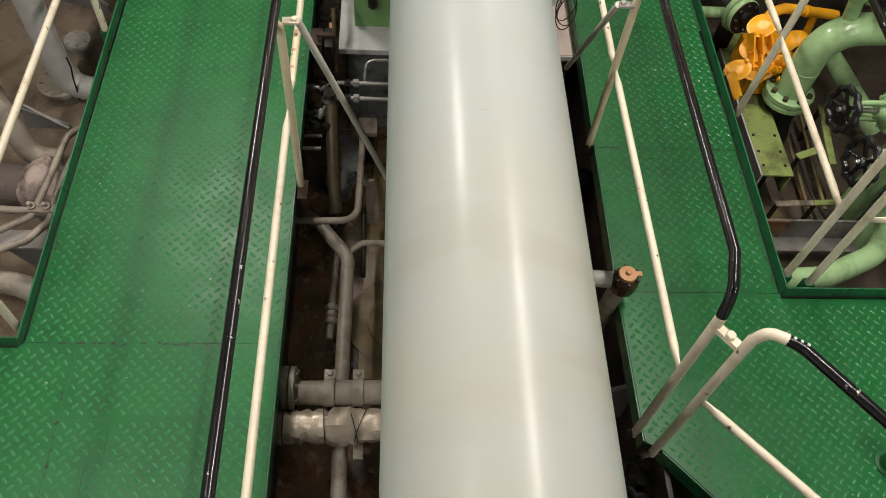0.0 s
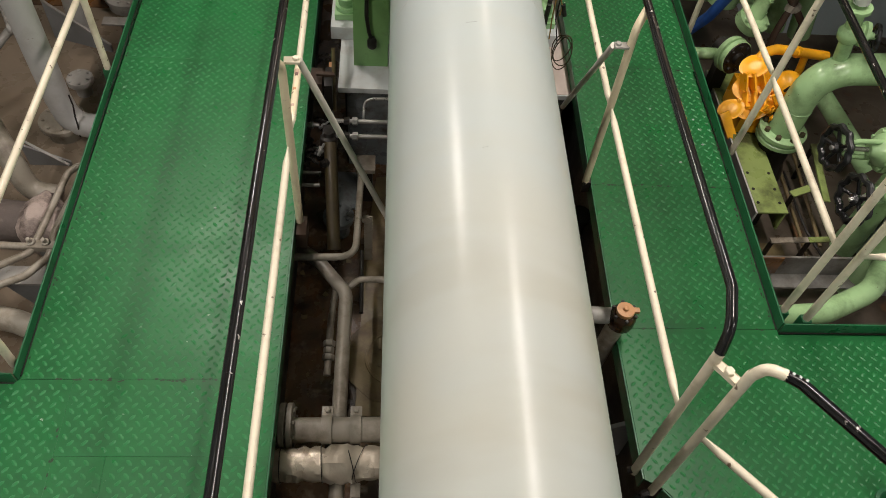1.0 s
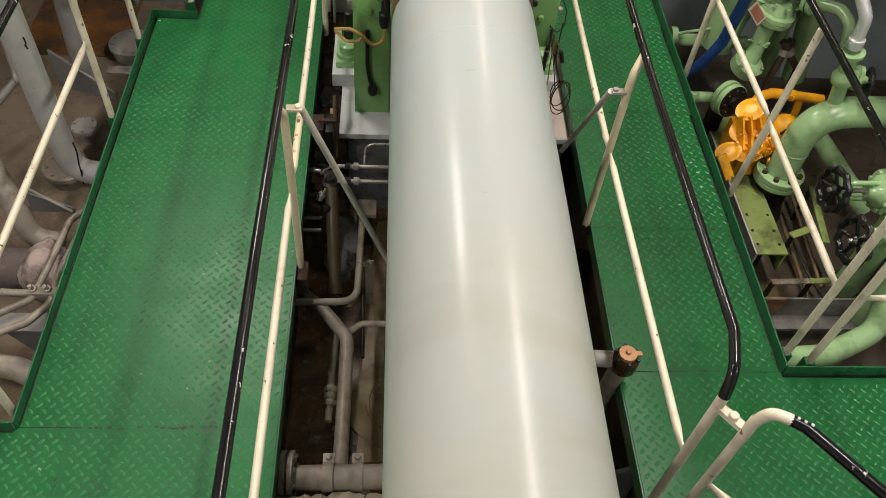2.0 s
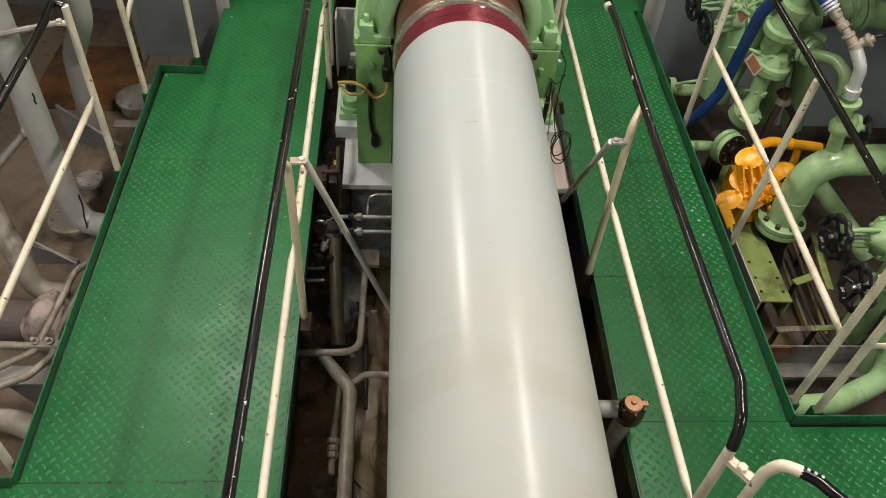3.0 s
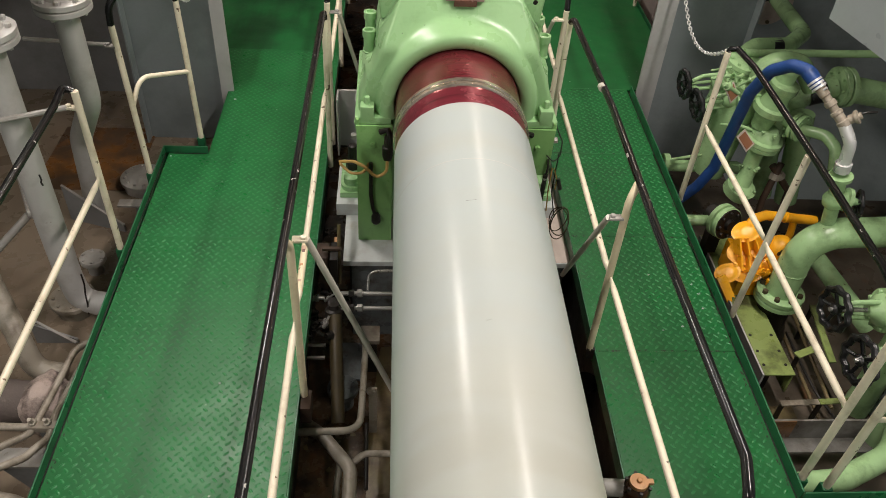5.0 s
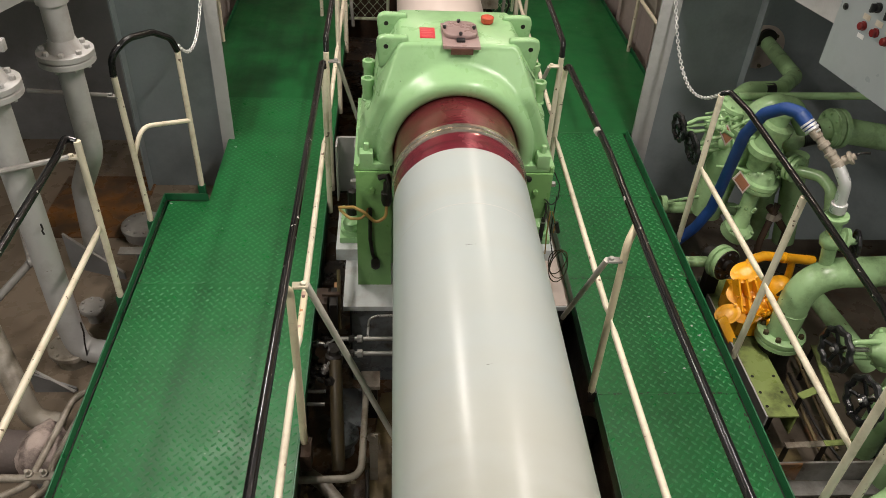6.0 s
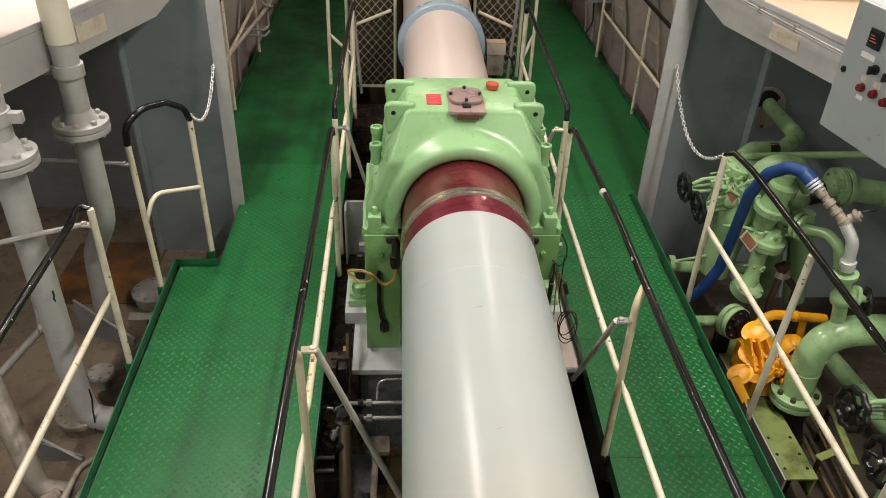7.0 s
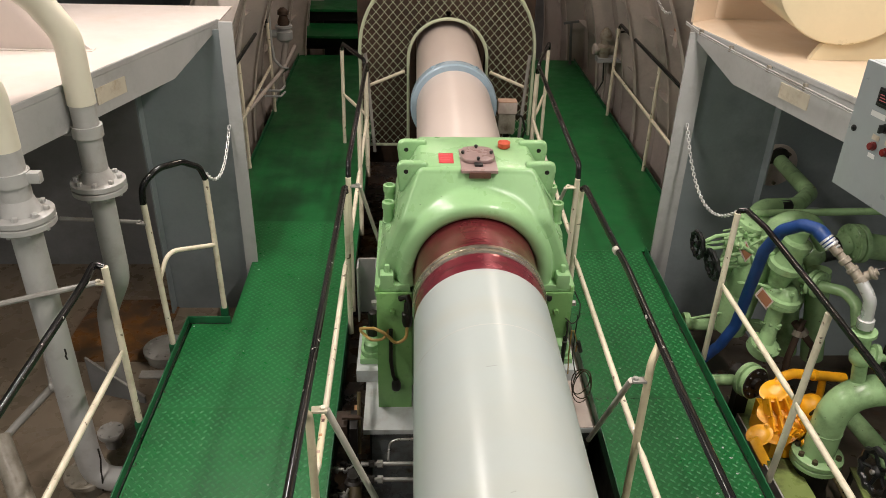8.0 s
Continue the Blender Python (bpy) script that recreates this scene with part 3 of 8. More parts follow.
for x, y in ((2.0, 2.6), (2.0, 4.3), (1.52, 2.2), (1.52, 4.0)):
    part("stanchion", new_box(x - 0.03, x + 0.03, y - 0.03, y + 0.03, PIT, -0.014, bevel=0.003), GREY_DARK, walk_star)

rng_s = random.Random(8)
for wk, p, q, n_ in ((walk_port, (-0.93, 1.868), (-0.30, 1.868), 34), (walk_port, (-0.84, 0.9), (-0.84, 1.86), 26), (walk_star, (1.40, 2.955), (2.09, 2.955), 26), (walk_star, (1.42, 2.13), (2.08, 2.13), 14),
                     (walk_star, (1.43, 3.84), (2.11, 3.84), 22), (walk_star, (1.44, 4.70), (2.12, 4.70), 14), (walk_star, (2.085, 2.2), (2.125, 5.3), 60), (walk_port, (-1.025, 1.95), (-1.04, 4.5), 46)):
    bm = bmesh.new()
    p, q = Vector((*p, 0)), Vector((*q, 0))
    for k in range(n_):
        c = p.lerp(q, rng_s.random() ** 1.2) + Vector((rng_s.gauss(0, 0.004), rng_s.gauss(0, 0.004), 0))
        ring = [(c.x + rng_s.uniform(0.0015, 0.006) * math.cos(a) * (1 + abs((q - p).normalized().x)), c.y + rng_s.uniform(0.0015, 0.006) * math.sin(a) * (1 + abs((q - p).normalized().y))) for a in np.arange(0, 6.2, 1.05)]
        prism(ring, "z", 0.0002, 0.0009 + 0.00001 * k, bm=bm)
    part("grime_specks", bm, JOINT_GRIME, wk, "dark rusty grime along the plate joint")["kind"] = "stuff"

for wk, spots in ((walk_star, ((1.795, 3.513), (2.02, 3.44), (2.04, 3.366), (2.029, 3.254), (1.771, 3.096), (1.88, 3.123))), (walk_port, ((-0.733, 5.269), (-1.028, 4.563), (-0.42, 2.75)))):
    bm = bmesh.new()
    for x, y in spots:
        size = rng_s.uniform(0.005, 0.010)
        ring = [(x + size * rng_s.uniform(0.6, 1.3) * math.cos(a), y + size * rng_s.uniform(0.4, 0.9) * math.sin(a)) for a in np.arange(0, 6.2, 0.9)]
        prism(ring, "z", 0.0003, 0.0036, bm=bm)
    part("paint_flakes", bm, GREY_FLANGE, wk, "pale chips of dried paint on the plate")["kind"] = "stuff"

# raised steps at the far end of the port walkway, open in front
for y0, y1, z in ((11.05, 11.75, 0.22), (11.75, 13.0, 0.42)):
    st_ = thing("raised_step", (-0.6, y0, 0), "green raised step at the far end of the walkway", "step", kind="structure")
    part("tread", new_box(-1.25, -0.05, y0, y1 + 0.02, z - 0.035, z, bevel=0.004), GREEN_FLOOR, st_)
    part("riser", new_box(-1.25, -0.05, y0 + 0.16, y0 + 0.172, 0.0 if z < 0.3 else 0.22, z - 0.035), DARK_STEEL, st_, "dark recessed riser")
# hull sides of the shaft recess lean inward towards the top, stiffened by frames
def hull_side(name, y0, y1, sign):
    """Curved plating that comes inward with height and aft, with a deep web and face flat at each frame."""
    zs = [BILGE_Z, -0.2, 0.1, 0.4, 0.7, 1.0, 1.25, 1.5, 1.7, 1.8, CEILING]
    def xs(z, y, deep):
        h = min(max(z, 0.0), 1.8)
        return 0.73 + sign * (2.01 - 0.03 * h - 0.125 * h * h - 0.064 * (y - 7.2) + deep)
    ys = np.linspace(y0, y1, 8)
    bm = bmesh.new()
    cols = [[bm.verts.new((xs(z, y, 0.24), y, z)) for z in zs] for y in ys]
    outer = [[bm.verts.new((xs(z, y, 0.27), y, z)) for z in zs] for y in ys]
    for c in (cols, outer):
        for a, b in zip(c, c[1:]):
            for i in range(len(zs) - 1):
                bm.faces.new((a[i], b[i], b[i + 1], a[i + 1]))
    wall = solid(name, bm, HULL, "taupe grey painted hull plating with curved frames", "wall", kind="structure")
    y, k = y0 + 0.42, 0
    while y < y1:
        deep = 0.0 if k % 2 == 0 else 0.09
        ring = [(xs(z, y, deep + 0.008), z) for z in zs] + [(xs(z, y, 0.239), z) for z in zs][::-1]
        fr = part("hull_frame", prism(ring, "y", y - 0.006, y + 0.006), HULL, wall)
        wide = 0.045 if k % 2 == 0 else 0.025
        flat = [(xs(z, y, deep), z) for z in zs] + [(xs(z, y, deep + 0.0075), z) for z in zs][::-1]
        part("frame_flange", prism(flat, "y", y - wide, y + wide), HULL, fr)
        y += 0.72
        k += 1
    for z in (0.52, 1.22):
        ring = [(y, xs(z, y, 0.239)) for y in ys] + [(y, xs(z, y, 0.15)) for y in ys][::-1]
        bm = bmesh.new()
        vs = [[bm.verts.new((x, y, z + dz)) for y, x in ring] for dz in (0, 0.008)]
        bm.faces.new(vs[0])
        bm.faces.new(vs[1])
        for i in range(len(ring)):
            j = (i + 1) % len(ring)
            bm.faces.new((vs[0][i], vs[0][j], vs[1][j], vs[1][i]))
        part("stringer", bm, HULL, wall)
    return wall


hull_side("hull_port", 6.15, 13.0, -1)
hull_side("hull_starboard", 6.15, 13.0, 1)
solid("bulkhead_aft", new_box(-3.2, 5.2, 13.0, 13.06, -0.9, CEILING), GREY_DARK, "dark grey bulkhead at the far end", "wall", kind="structure")
solid("bulkhead_fore", new_box(-3.2, 5.2, -1.06, -1.0, -0.9, CEILING), GREY_STRUCT, "grey painted bulkhead behind the walkways", "wall", kind="structure")
solid("side_port", new_box(-3.26, -3.2, -1.06, 13.06, -0.9, CEILING), GREY_STRUCT, "grey painted steel side wall", "wall", kind="structure")
solid("side_starboard", new_box(5.2, 5.26, -1.06, 13.06, -0.9, CEILING), GREY_STRUCT, "grey painted steel side wall", "wall", kind="structure")
solid("ceiling", new_box(-3.26, 5.26, -1.06, 13.06, CEILING, CEILING + 0.06), CEIL_WHITE, "cream painted deck head", "ceiling", kind="structure")
for lx, ly, lz, watts, warm in LAMPS:
    FH = lz + 0.13
    lf = thing("fluorescent_fitting", (lx, ly, FH), "unseen white fluorescent fitting under the deck head", "ceiling light", "fluorescent fittings")
    part("tray", prism([(lx - 0.13, FH), (lx + 0.13, FH), (lx + 0.09, FH - 0.09), (lx - 0.09, FH - 0.09)], "y", ly - 0.66, ly + 0.66, 0.004), PANEL_GREY, lf)
    part("lamp_holder", new_box(lx - 0.1, lx + 0.1, ly - 0.655, ly - 0.63, FH - 0.14, FH - 0.09, bevel=0.004), TUBE_WHITE, lf)
    part("lamp_holder", new_box(lx - 0.1, lx + 0.1, ly + 0.63, ly + 0.655, FH - 0.14, FH - 0.09, bevel=0.004), TUBE_WHITE, lf)
    for dx in (-0.045, 0.045):
        part("tube", tube([(lx + dx, ly - 0.63, lz + 0.02), (lx + dx, ly + 0.63, lz + 0.02)], 0.013, 10), TUBE_GLOW, lf, "lit white fluorescent tube")
    if FH < CEILING - 0.01:
        for dy in (-0.5, 0.5):
            part("drop_rod", tube([(lx, ly + dy, FH - 0.01), (lx, ly + dy, CEILING)], 0.008, 8), PANEL_GREY, lf)

# web frames with a face flat on each side of the shaft recess
DECK = 1.70
# sloping margin plate at the back of the starboard pit
margin = prism([(5.02, PIT), (6.09, PIT), (6.09, 0.12)], "x", 3.0, 5.2)
solid("margin_plate", margin, GREY_STRUCT, "blue-grey painted sloping plate behind the pumps", "wall", kind="structure")
def recess(name, x0, x1, xa, xb, y, top):
    w = thing(name, ((x0 + x1) / 2, y, PIT), "blue-grey painted web frame with a light grey face flat", "bulkhead", kind="structure")
    part("face_flat", new_box(x0, x1, y - 0.02, y, PIT, top, bevel=0.002), GREY_FLANGE, w, "light grey face flat")
    part("web", new_box(min(xa, xb), max(xa, xb), y + 0.05, y + 0.062, PIT, DECK - 0.03), GREY_STRUCT, w)
    part("stiffener", new_box(xb - 0.006, xb + 0.006, y - 0.04, y + 0.05, PIT, DECK - 0.03), GREY_STRUCT, w)
    return w


recess("web_frame_port", -0.848, -0.760, -0.81, -1.43, 5.40, DECK + 0.035)
recess("web_frame_starboard", 2.19, 2.33, 2.26, 2.92, 5.50, DECK - 0.01)
# port side gets the darker grey to imitate shade behind the pipes
solid("bulkhead_port", new_box(-3.2, -1.42, 6.1, 6.13, PIT, DECK - 0.03), GREY_DARK, "bulkhead under the deck, coloured dark grey for the shade there", "wall", kind="structure")
solid("bulkhead_starboard", new_box(2.9, 5.2, 6.1, 6.13, PIT, DECK - 0.03), GREY_STRUCT, "blue-grey bulkhead in the shade under the deck", "wall", kind="structure")


def side_deck(name, edge, far, tag_at):
    """A raised side deck: plate, edge beam with a sniped end, and bracket. edge: the two ends of its free edge."""
    (ax, ay), (bx, by) = edge
    d = thing(name, (ax, ay, DECK), "cream topped raised side deck with a grey edge beam", "deck", kind="structure")
    ex, ey = bx + (bx - ax) * 0.32, by + (by - ay) * 0.32
    plate = [(ax, ay), (ex, ey), (far, ey), (far, 5.99), (ax if far < ax else ax + 0.15, 5.99)]
    part("deck_plate", prism(plate, "z", DECK - 0.012, DECK, 0.002), DECK_CREAM if far < ax else DECK_WARM_LIT, d, "cream painted deck plate")
    u = Vector((bx - ax, by - ay, 0)).normalized()
    nrm = Vector((u.y, -u.x, 0)) * (-1 if far < ax else 1)
    bm = bmesh.new()
    prof = [(0.0, 0.0), (0.0, -0.02), (0.55, -0.20), (2.4, -0.20), (2.4, 0.0)]
    vs = []
    for off in (-0.005, 0.005):
        vs.append([bm.verts.new(Vector((ax, ay, DECK - 0.0125)) + u * s + nrm * off + Vector((0, 0, z))) for s, z in prof])
    bm.faces.new(vs[0])
    bm.faces.new(vs[1])
    for i in range(len(prof)):
        j = (i + 1) % len(prof)
        bm.faces.new((vs[0][i], vs[0][j], vs[1][j], vs[1][i]))
    part("edge_beam", bm, GREY_FLANGE, d, "light grey edge beam with a sniped end")
    lip = bar_between((ax, ay, DECK + 0.004), (ex, ey, DECK + 0.004), 0.014, 0.02, 0.004)
    part("edge_lip", lip, GREY_FLANGE, d)
    p0 = Vector((ax, ay, 0)) + u * tag_at
    tag = bar_between(p0 + nrm * 0.008 + Vector((0, 0, DECK - 0.11)), p0 + u * 0.24 + nrm * 0.008 + Vector((0, 0, DECK - 0.11)), 0.004, 0.085, 0.001)
    part("notice_tag", tag, PAPER, d, "yellowed unreadable paper notice")
    return d


side_deck("side_deck_port", ((-0.885, 5.53), (-1.455, 3.76)), -3.2, 1.0)
deck_star = side_deck("side_deck_starboard", ((2.225, 5.57), (2.623, 3.886)), 5.2, 0.98)
du = Vector((2.623 - 2.225, 3.886 - 5.57, 0)).normalized()
dn = Vector((du.y, -du.x, 0))
for k in (0, 1):
    pts = [Vector((2.225, 5.57, DECK + 0.012 * k)) + du * s_ + dn * 0.024 + Vector((0, 0, z)) for s_, z in ((-0.04, 0.02), (0.12, -0.004), (0.45, -0.022), (1.0, -0.040), (1.6, -0.052), (2.1, -0.06))]
    part("pipe_conduit", tube(pts, 0.0048, 8), PIPE_TALL, deck_star, "pale thin conduit along the deck edge")
for s_, z in ((0.14, 0.0), (0.48, -0.018), (0.86, -0.032), (1.18, -0.04)):
    p0 = Vector((2.225, 5.57, DECK + z)) + du * s_ + dn * 0.018
    part("conduit_clip", bar_between(p0 - Vector((0, 0, 0.012)), p0 + Vector((0, 0, 0.026)), 0.022, 0.02, 0.003, up=dn), PIPE_SOILED, deck_star)

# ---- propeller shaft ----
SX, SZ, SR = 0.690, 0.780, 0.325
def axis(y):
    return SX + 0.006 * (y - 2.4), SZ + 0.004 * (y - 2.4)


AX = Vector((0.006, 1, 0.004)).normalized()
def shaft_at(y):
    x, z = axis(y)
    return Vector((x, y, z))


shaft = thing("propeller_shaft", (SX, 3, SZ), "white painted steel propeller shaft with a red varnished journal", "shaft")
part("painted_section", lathe(bmesh.new(), shaft_at(-0.95), AX, [(0, SR), (1.5, SR), (3.0, SR), (4.395, SR)], 96), SHAFT_WHITE, shaft, "glossy white painted shaft section")
part("paint_seam", lathe(bmesh.new(), shaft_at(3.01), AX, [(0, SR + 0.0002), (0.001, SR + 0.0006), (0.004, SR + 0.0006), (0.005, SR + 0.0002)], 96), SHAFT_SEAM, shaft, "faint paint seam")
# where each scratch begins and ends: along the shaft, and degrees round it from the top
for y0, y1, a0, a1, r_ in ((2.740, 2.743, -9.5, -2.5, 0.0005), (2.123, 2.127, -5.0, -1.8, 0.0004)):
    scratch = []
    for i in range(7):
        a = radians(a0 + (a1 - a0) * i / 6)
        scratch.append(shaft_at(y0 + (y1 - y0) * (i / 6) ** 2) + Vector((math.sin(a), 0, math.cos(a))) * (SR - 0.0002))
    part("scratch", tube(scratch, r_, 6), BROWN_PIPE, shaft, "thin brown scratch in the enamel")
part("journal", lathe(bmesh.new(), shaft_at(3.445), AX, [(0, SR - 0.003), (0.155, SR - 0.003)], 96), RED_VARNISH, shaft, "crimson varnished bare steel journal")
part("journal_inner", lathe(bmesh.new(), shaft_at(3.60), AX, [(0, SR - 0.0035), (0.48, SR - 0.0035)], 96), BROWN_VARNISH, shaft, "darker red-brown varnished journal")
for y0, y1 in ((3.590, 3.622), (3.628, 3.660)):
    part("seal_ring", lathe(bmesh.new(), shaft_at(y0), AX, [(0, SR - 0.003), (0.006, SR + 0.008), (y1 - y0 - 0.006, SR + 0.008), (y1 - y0, SR - 0.003)], 96), BRASS_RING, shaft, "brass seal ring on the journal")
part("far_section", lathe(bmesh.new(), shaft_at(4.6), AX, [(0, SR - 0.018), (6.0, SR - 0.018)], 80), SHAFT_FAR, shaft, "pinkish white painted shaft section")
ring = thing("shaft_clamp_ring", shaft_at(6.6), "sky blue clamp ring round the white shaft", "clamp ring")
part("band", lathe(bmesh.new(), shaft_at(6.54), AX, [(0, 0.31), (0.0, 0.345), (0.012, 0.357), (0.108, 0.357), (0.12, 0.345), (0.12, 0.31)], 72), BLUE_RING, ring)
for a in (60, 120, 240, 300):
    q = shaft_at(6.6) + Vector((math.cos(radians(a)) * 0.352, 0, math.sin(radians(a)) * 0.352))
    bolt_at(ring, q, (math.cos(radians(a)), 0, math.sin(radians(a))), 0.014, 0.018, BLUE_RING)

# ---- shaft bearing on its foundation ----
FZ = -0.09
found = thing("bearing_foundation", (0.77, 4.4, BILGE_Z), "light grey painted steel foundation under the shaft bearing", "foundation")
part("top_plate", new_box(0.095, 1.45, 3.695, 5.35, FZ - 0.035, FZ, bevel=0.004), FOUNDATION, found)
part("stained_strip", new_box(1.24, 1.448, 3.70, 5.34, FZ - 0.001, FZ + 0.004, bevel=0.001), PALE_PLATE, found, "pinkish brown stained strip of the plate")
part("front_web", new_box(0.14, 1.39, 3.74, 3.76, BILGE_Z, FZ - 0.035), FLANGE_BLUE, found, "grimy blue-grey front web")
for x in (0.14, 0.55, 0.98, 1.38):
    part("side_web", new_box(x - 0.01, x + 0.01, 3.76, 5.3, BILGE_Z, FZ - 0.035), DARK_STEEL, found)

bearing = thing("shaft_bearing", (0.70, 4.3, FZ), "light green cast iron shaft bearing housing with bolted cap", "bearing")
cx = axis(4.3)[0]
lower = [(cx - 0.50, FZ), (cx - 0.50, FZ + 0.06), (cx - 0.46, FZ + 0.09), (cx - 0.46, 0.60), (cx - 0.52, 0.63), (cx - 0.52, 0.69), (cx + 0.52, 0.69), (cx + 0.52, 0.63), (cx + 0.46, 0.60), (cx + 0.46, FZ + 0.09), (cx + 0.50, FZ + 0.06), (cx + 0.50, FZ)]
low = bmesh.new()
prism(lower, "y", 4.08, 4.66, 0.008, bm=low)
part("lower_body", low, HOUSING_GREEN, bearing)
# bolted cap: side walls lean in, shoulders slope to a flat top
cap = bmesh.new()
def cap_ring(y, grow, top, wide):
    half = [(0.515, 0.694), (0.515, 0.745), (0.496, 0.765), (0.488, 0.925), (0.440, 0.945), (0.412 * grow, min(1.12, top - 0.04)), (0.30 * wide, top)]
    return [(cx - x, z) for x, z in half] + [(cx + x, z) for x, z in reversed(half)]


stations = [(4.125, 0.99, 1.285, 0.98), (4.14, 1.0, 1.305, 1.0), (4.56, 1.0, 1.305, 1.0), (4.60, 1.0, 1.295, 1.0), (4.68, 0.98, 1.2, 0.96)]
loops = []
for y, g, t, w in stations:
    loops.append([cap.verts.new((x, y, z)) for x, z in cap_ring(y, g, t, w)])
for a, b in zip(loops, loops[1:]):
    for i in range(len(a)):
        j = (i + 1) % len(a)
        cap.faces.new((a[i], a[j], b[j], b[i]))
cap.faces.new(loops[0])
cap.faces.new(loops[-1])
bmesh.ops.recalc_face_normals(cap, faces=cap.faces)
sharp = [e for e in cap.edges if len(e.link_faces) == 2 and e.calc_face_angle(0) > 0.25]
bmesh.ops.bevel(cap, geom=sharp, offset=0.018, segments=3, profile=0.5, affect="EDGES")
# its cast front: a rounded lip round the journal that sweeps into the sloping shoulders
fx0, fz0 = axis(3.95)


def reach(c, s):
    """How far the front goes from the shaft's axis in the direction (c, s)."""
    r = 0.30
    while r < 0.75:
        x, z = abs(c * r), fz0 + s * r
        side = 0.497 if z < 0.78 else 0.497 - 0.205 * (z - 0.78) / 0.505
        if x > side or z > 1.285:
            break
        r += 0.002
    return r


def body_reach(c, s):
    """How far the body behind the front goes in the same direction."""
    r = 0.30
    while r < 0.75:
        x, z = abs(c * r), fz0 + s * r
        side = 0.490 if z < 0.925 else 0.440 - 0.028 * (z - 0.945) / 0.175 if z < 1.12 else 0.412 - 0.112 * (z - 1.12) / 0.185
        if x > side or z > 1.300:
            break
        r += 0.002
    return r


def front_y(z, d):
    """A sloping plane with a round lip, 0.11 wide, that swells out of it."""
    base = 3.974 + max(0.0, z - 1.08) * 0.70
    lip = 3.918 + 0.054 * (1 - math.sqrt(max(0.0, 1 - ((d - 0.040) / 0.052) ** 2))) if d < 0.092 else 3.974
    t = min(1.0, max(0.0, (d - 0.072) / 0.042))
    t = t * t * (3 - 2 * t)
    return min(lip, base) * (1 - t) + base * t


rows = []
for k in range(73):
    ang = radians(-13 + 206 * k / 72)
    c, s_ = math.cos(ang), math.sin(ang)
    far = reach(c, s_)
    row = []
    for q_ in range(21):
        d = (far - SR - 0.003) * (q_ / 20) ** 1.2
        r = SR + 0.003 + d
        z = fz0 + s_ * r
        row.append(cap.verts.new((fx0 + c * r, front_y(z, d), z)))
    z = fz0 + s_ * far
    edge = front_y(z, far - SR)
    for grow, back in ((0.008, 0.003), (0.014, 0.010), (0.018, 0.022)):
        row.append(cap.verts.new((fx0 + c * (far + grow), edge + back, fz0 + s_ * (far + grow))))
    back = max(far + 0.019, body_reach(c, s_) - 0.004)
    row.append(cap.verts.new((fx0 + c * back, max(edge + 0.04, 4.150), fz0 + s_ * back)))
    row.append(cap.verts.new((fx0 + c * (back - 0.01), max(edge + 0.06, 4.20), fz0 + s_ * (back - 0.01))))
    row.insert(0, cap.verts.new((fx0 + c * (SR + 0.003), 4.02, fz0 + s_ * (SR + 0.003))))
    rows.append(row)
for a, b in zip(rows, rows[1:]):
    for i in range(len(a) - 1):
        cap.faces.new((a[i], a[i + 1], b[i + 1], b[i]))
part("cap", cap, HOUSING_GREEN, bearing, "light green bolted bearing cap", smooth=50)
# lifting ears, two on each side
for sgn in (-1, 1):
    for y in (4.17, 4.47):
        pts = [(cx + sgn * 0.24, 1.20), (cx + sgn * 0.405, 1.155), (cx + sgn * 0.420, 1.285), (cx + sgn * 0.412, 1.316), (cx + sgn * 0.385, 1.327), (cx + sgn * 0.26, 1.325)]
        ear = prism(pts, "y", y - 0.024, y + 0.024, 0.014, seg=3)
        e = part("lifting_ear", ear, HOUSING_GREEN, bearing)
        part("eye_hole", disc_stack((cx + sgn * 0.370, y - 0.0245, 1.275), (0, 1, 0), [(0, 0.0125), (0.049, 0.0125)], 16), DARK_STEEL, e)
    # split line bolts and long studs beside the cap
    for y, z in ((4.04, 0.745), (4.24, 0.745), (4.44, 0.745), (4.62, 0.745)):
        x = cx + sgn * 0.49
        bolt_at(bearing, (x - sgn * 0.03, y, z), (0, 0, 1), 0.02, 0.045, HOUSING_GREEN, "stud_nut")
    for y in (4.25, 4.47):
        part("cap_stud", disc_stack((cx + sgn * 0.466, y, 0.925), (0, 0, 1), [(0, 0.034), (0.008, 0.034), (0.010, 0.029), (0.085, 0.029), (0.088, 0.035), (0.125, 0.035), (0.127, 0.021), (0.112, 0.020), (0.112, 0.002)], 16), HOUSING_GREEN, bearing)
    bolt_at(bearing, (cx + sgn * 0.470, 3.955, 0.785), (0, -0.05, 1), 0.017, 0.04, HOUSING_GREEN, "cap_bolt")
    part("bolt_boss", new_box(cx + sgn * 0.470 - 0.036, cx + sgn * 0.470 + 0.036, 3.912, 4.07, 0.70, 0.785, bevel=0.012), HOUSING_GREEN, bearing)
for sgn in (-1, 1):
    lo, hi = sorted((cx + sgn * 0.345, cx + sgn * 0.535))
    part("split_line", new_box(lo - 0.002, hi + 0.002, 3.913, 4.662, 0.6845, 0.6875), BRACKET_GREEN, bearing, "grimy joint line")
    part("split_flange", new_box(lo, hi, 3.915, 4.66, 0.650, 0.722, bevel=0.008), HOUSING_GREEN, bearing)
# inspection cover, red plate and red cap on the flat top
cover_c = (0.712, 4.272)
part("cover_seat", new_box(cover_c[0] - 0.095, cover_c[0] + 0.095, 4.088, 4.385, 1.292, 1.309, bevel=0.003), COVER_BROWN, bearing, "bare varnished seat of the inspection cover")
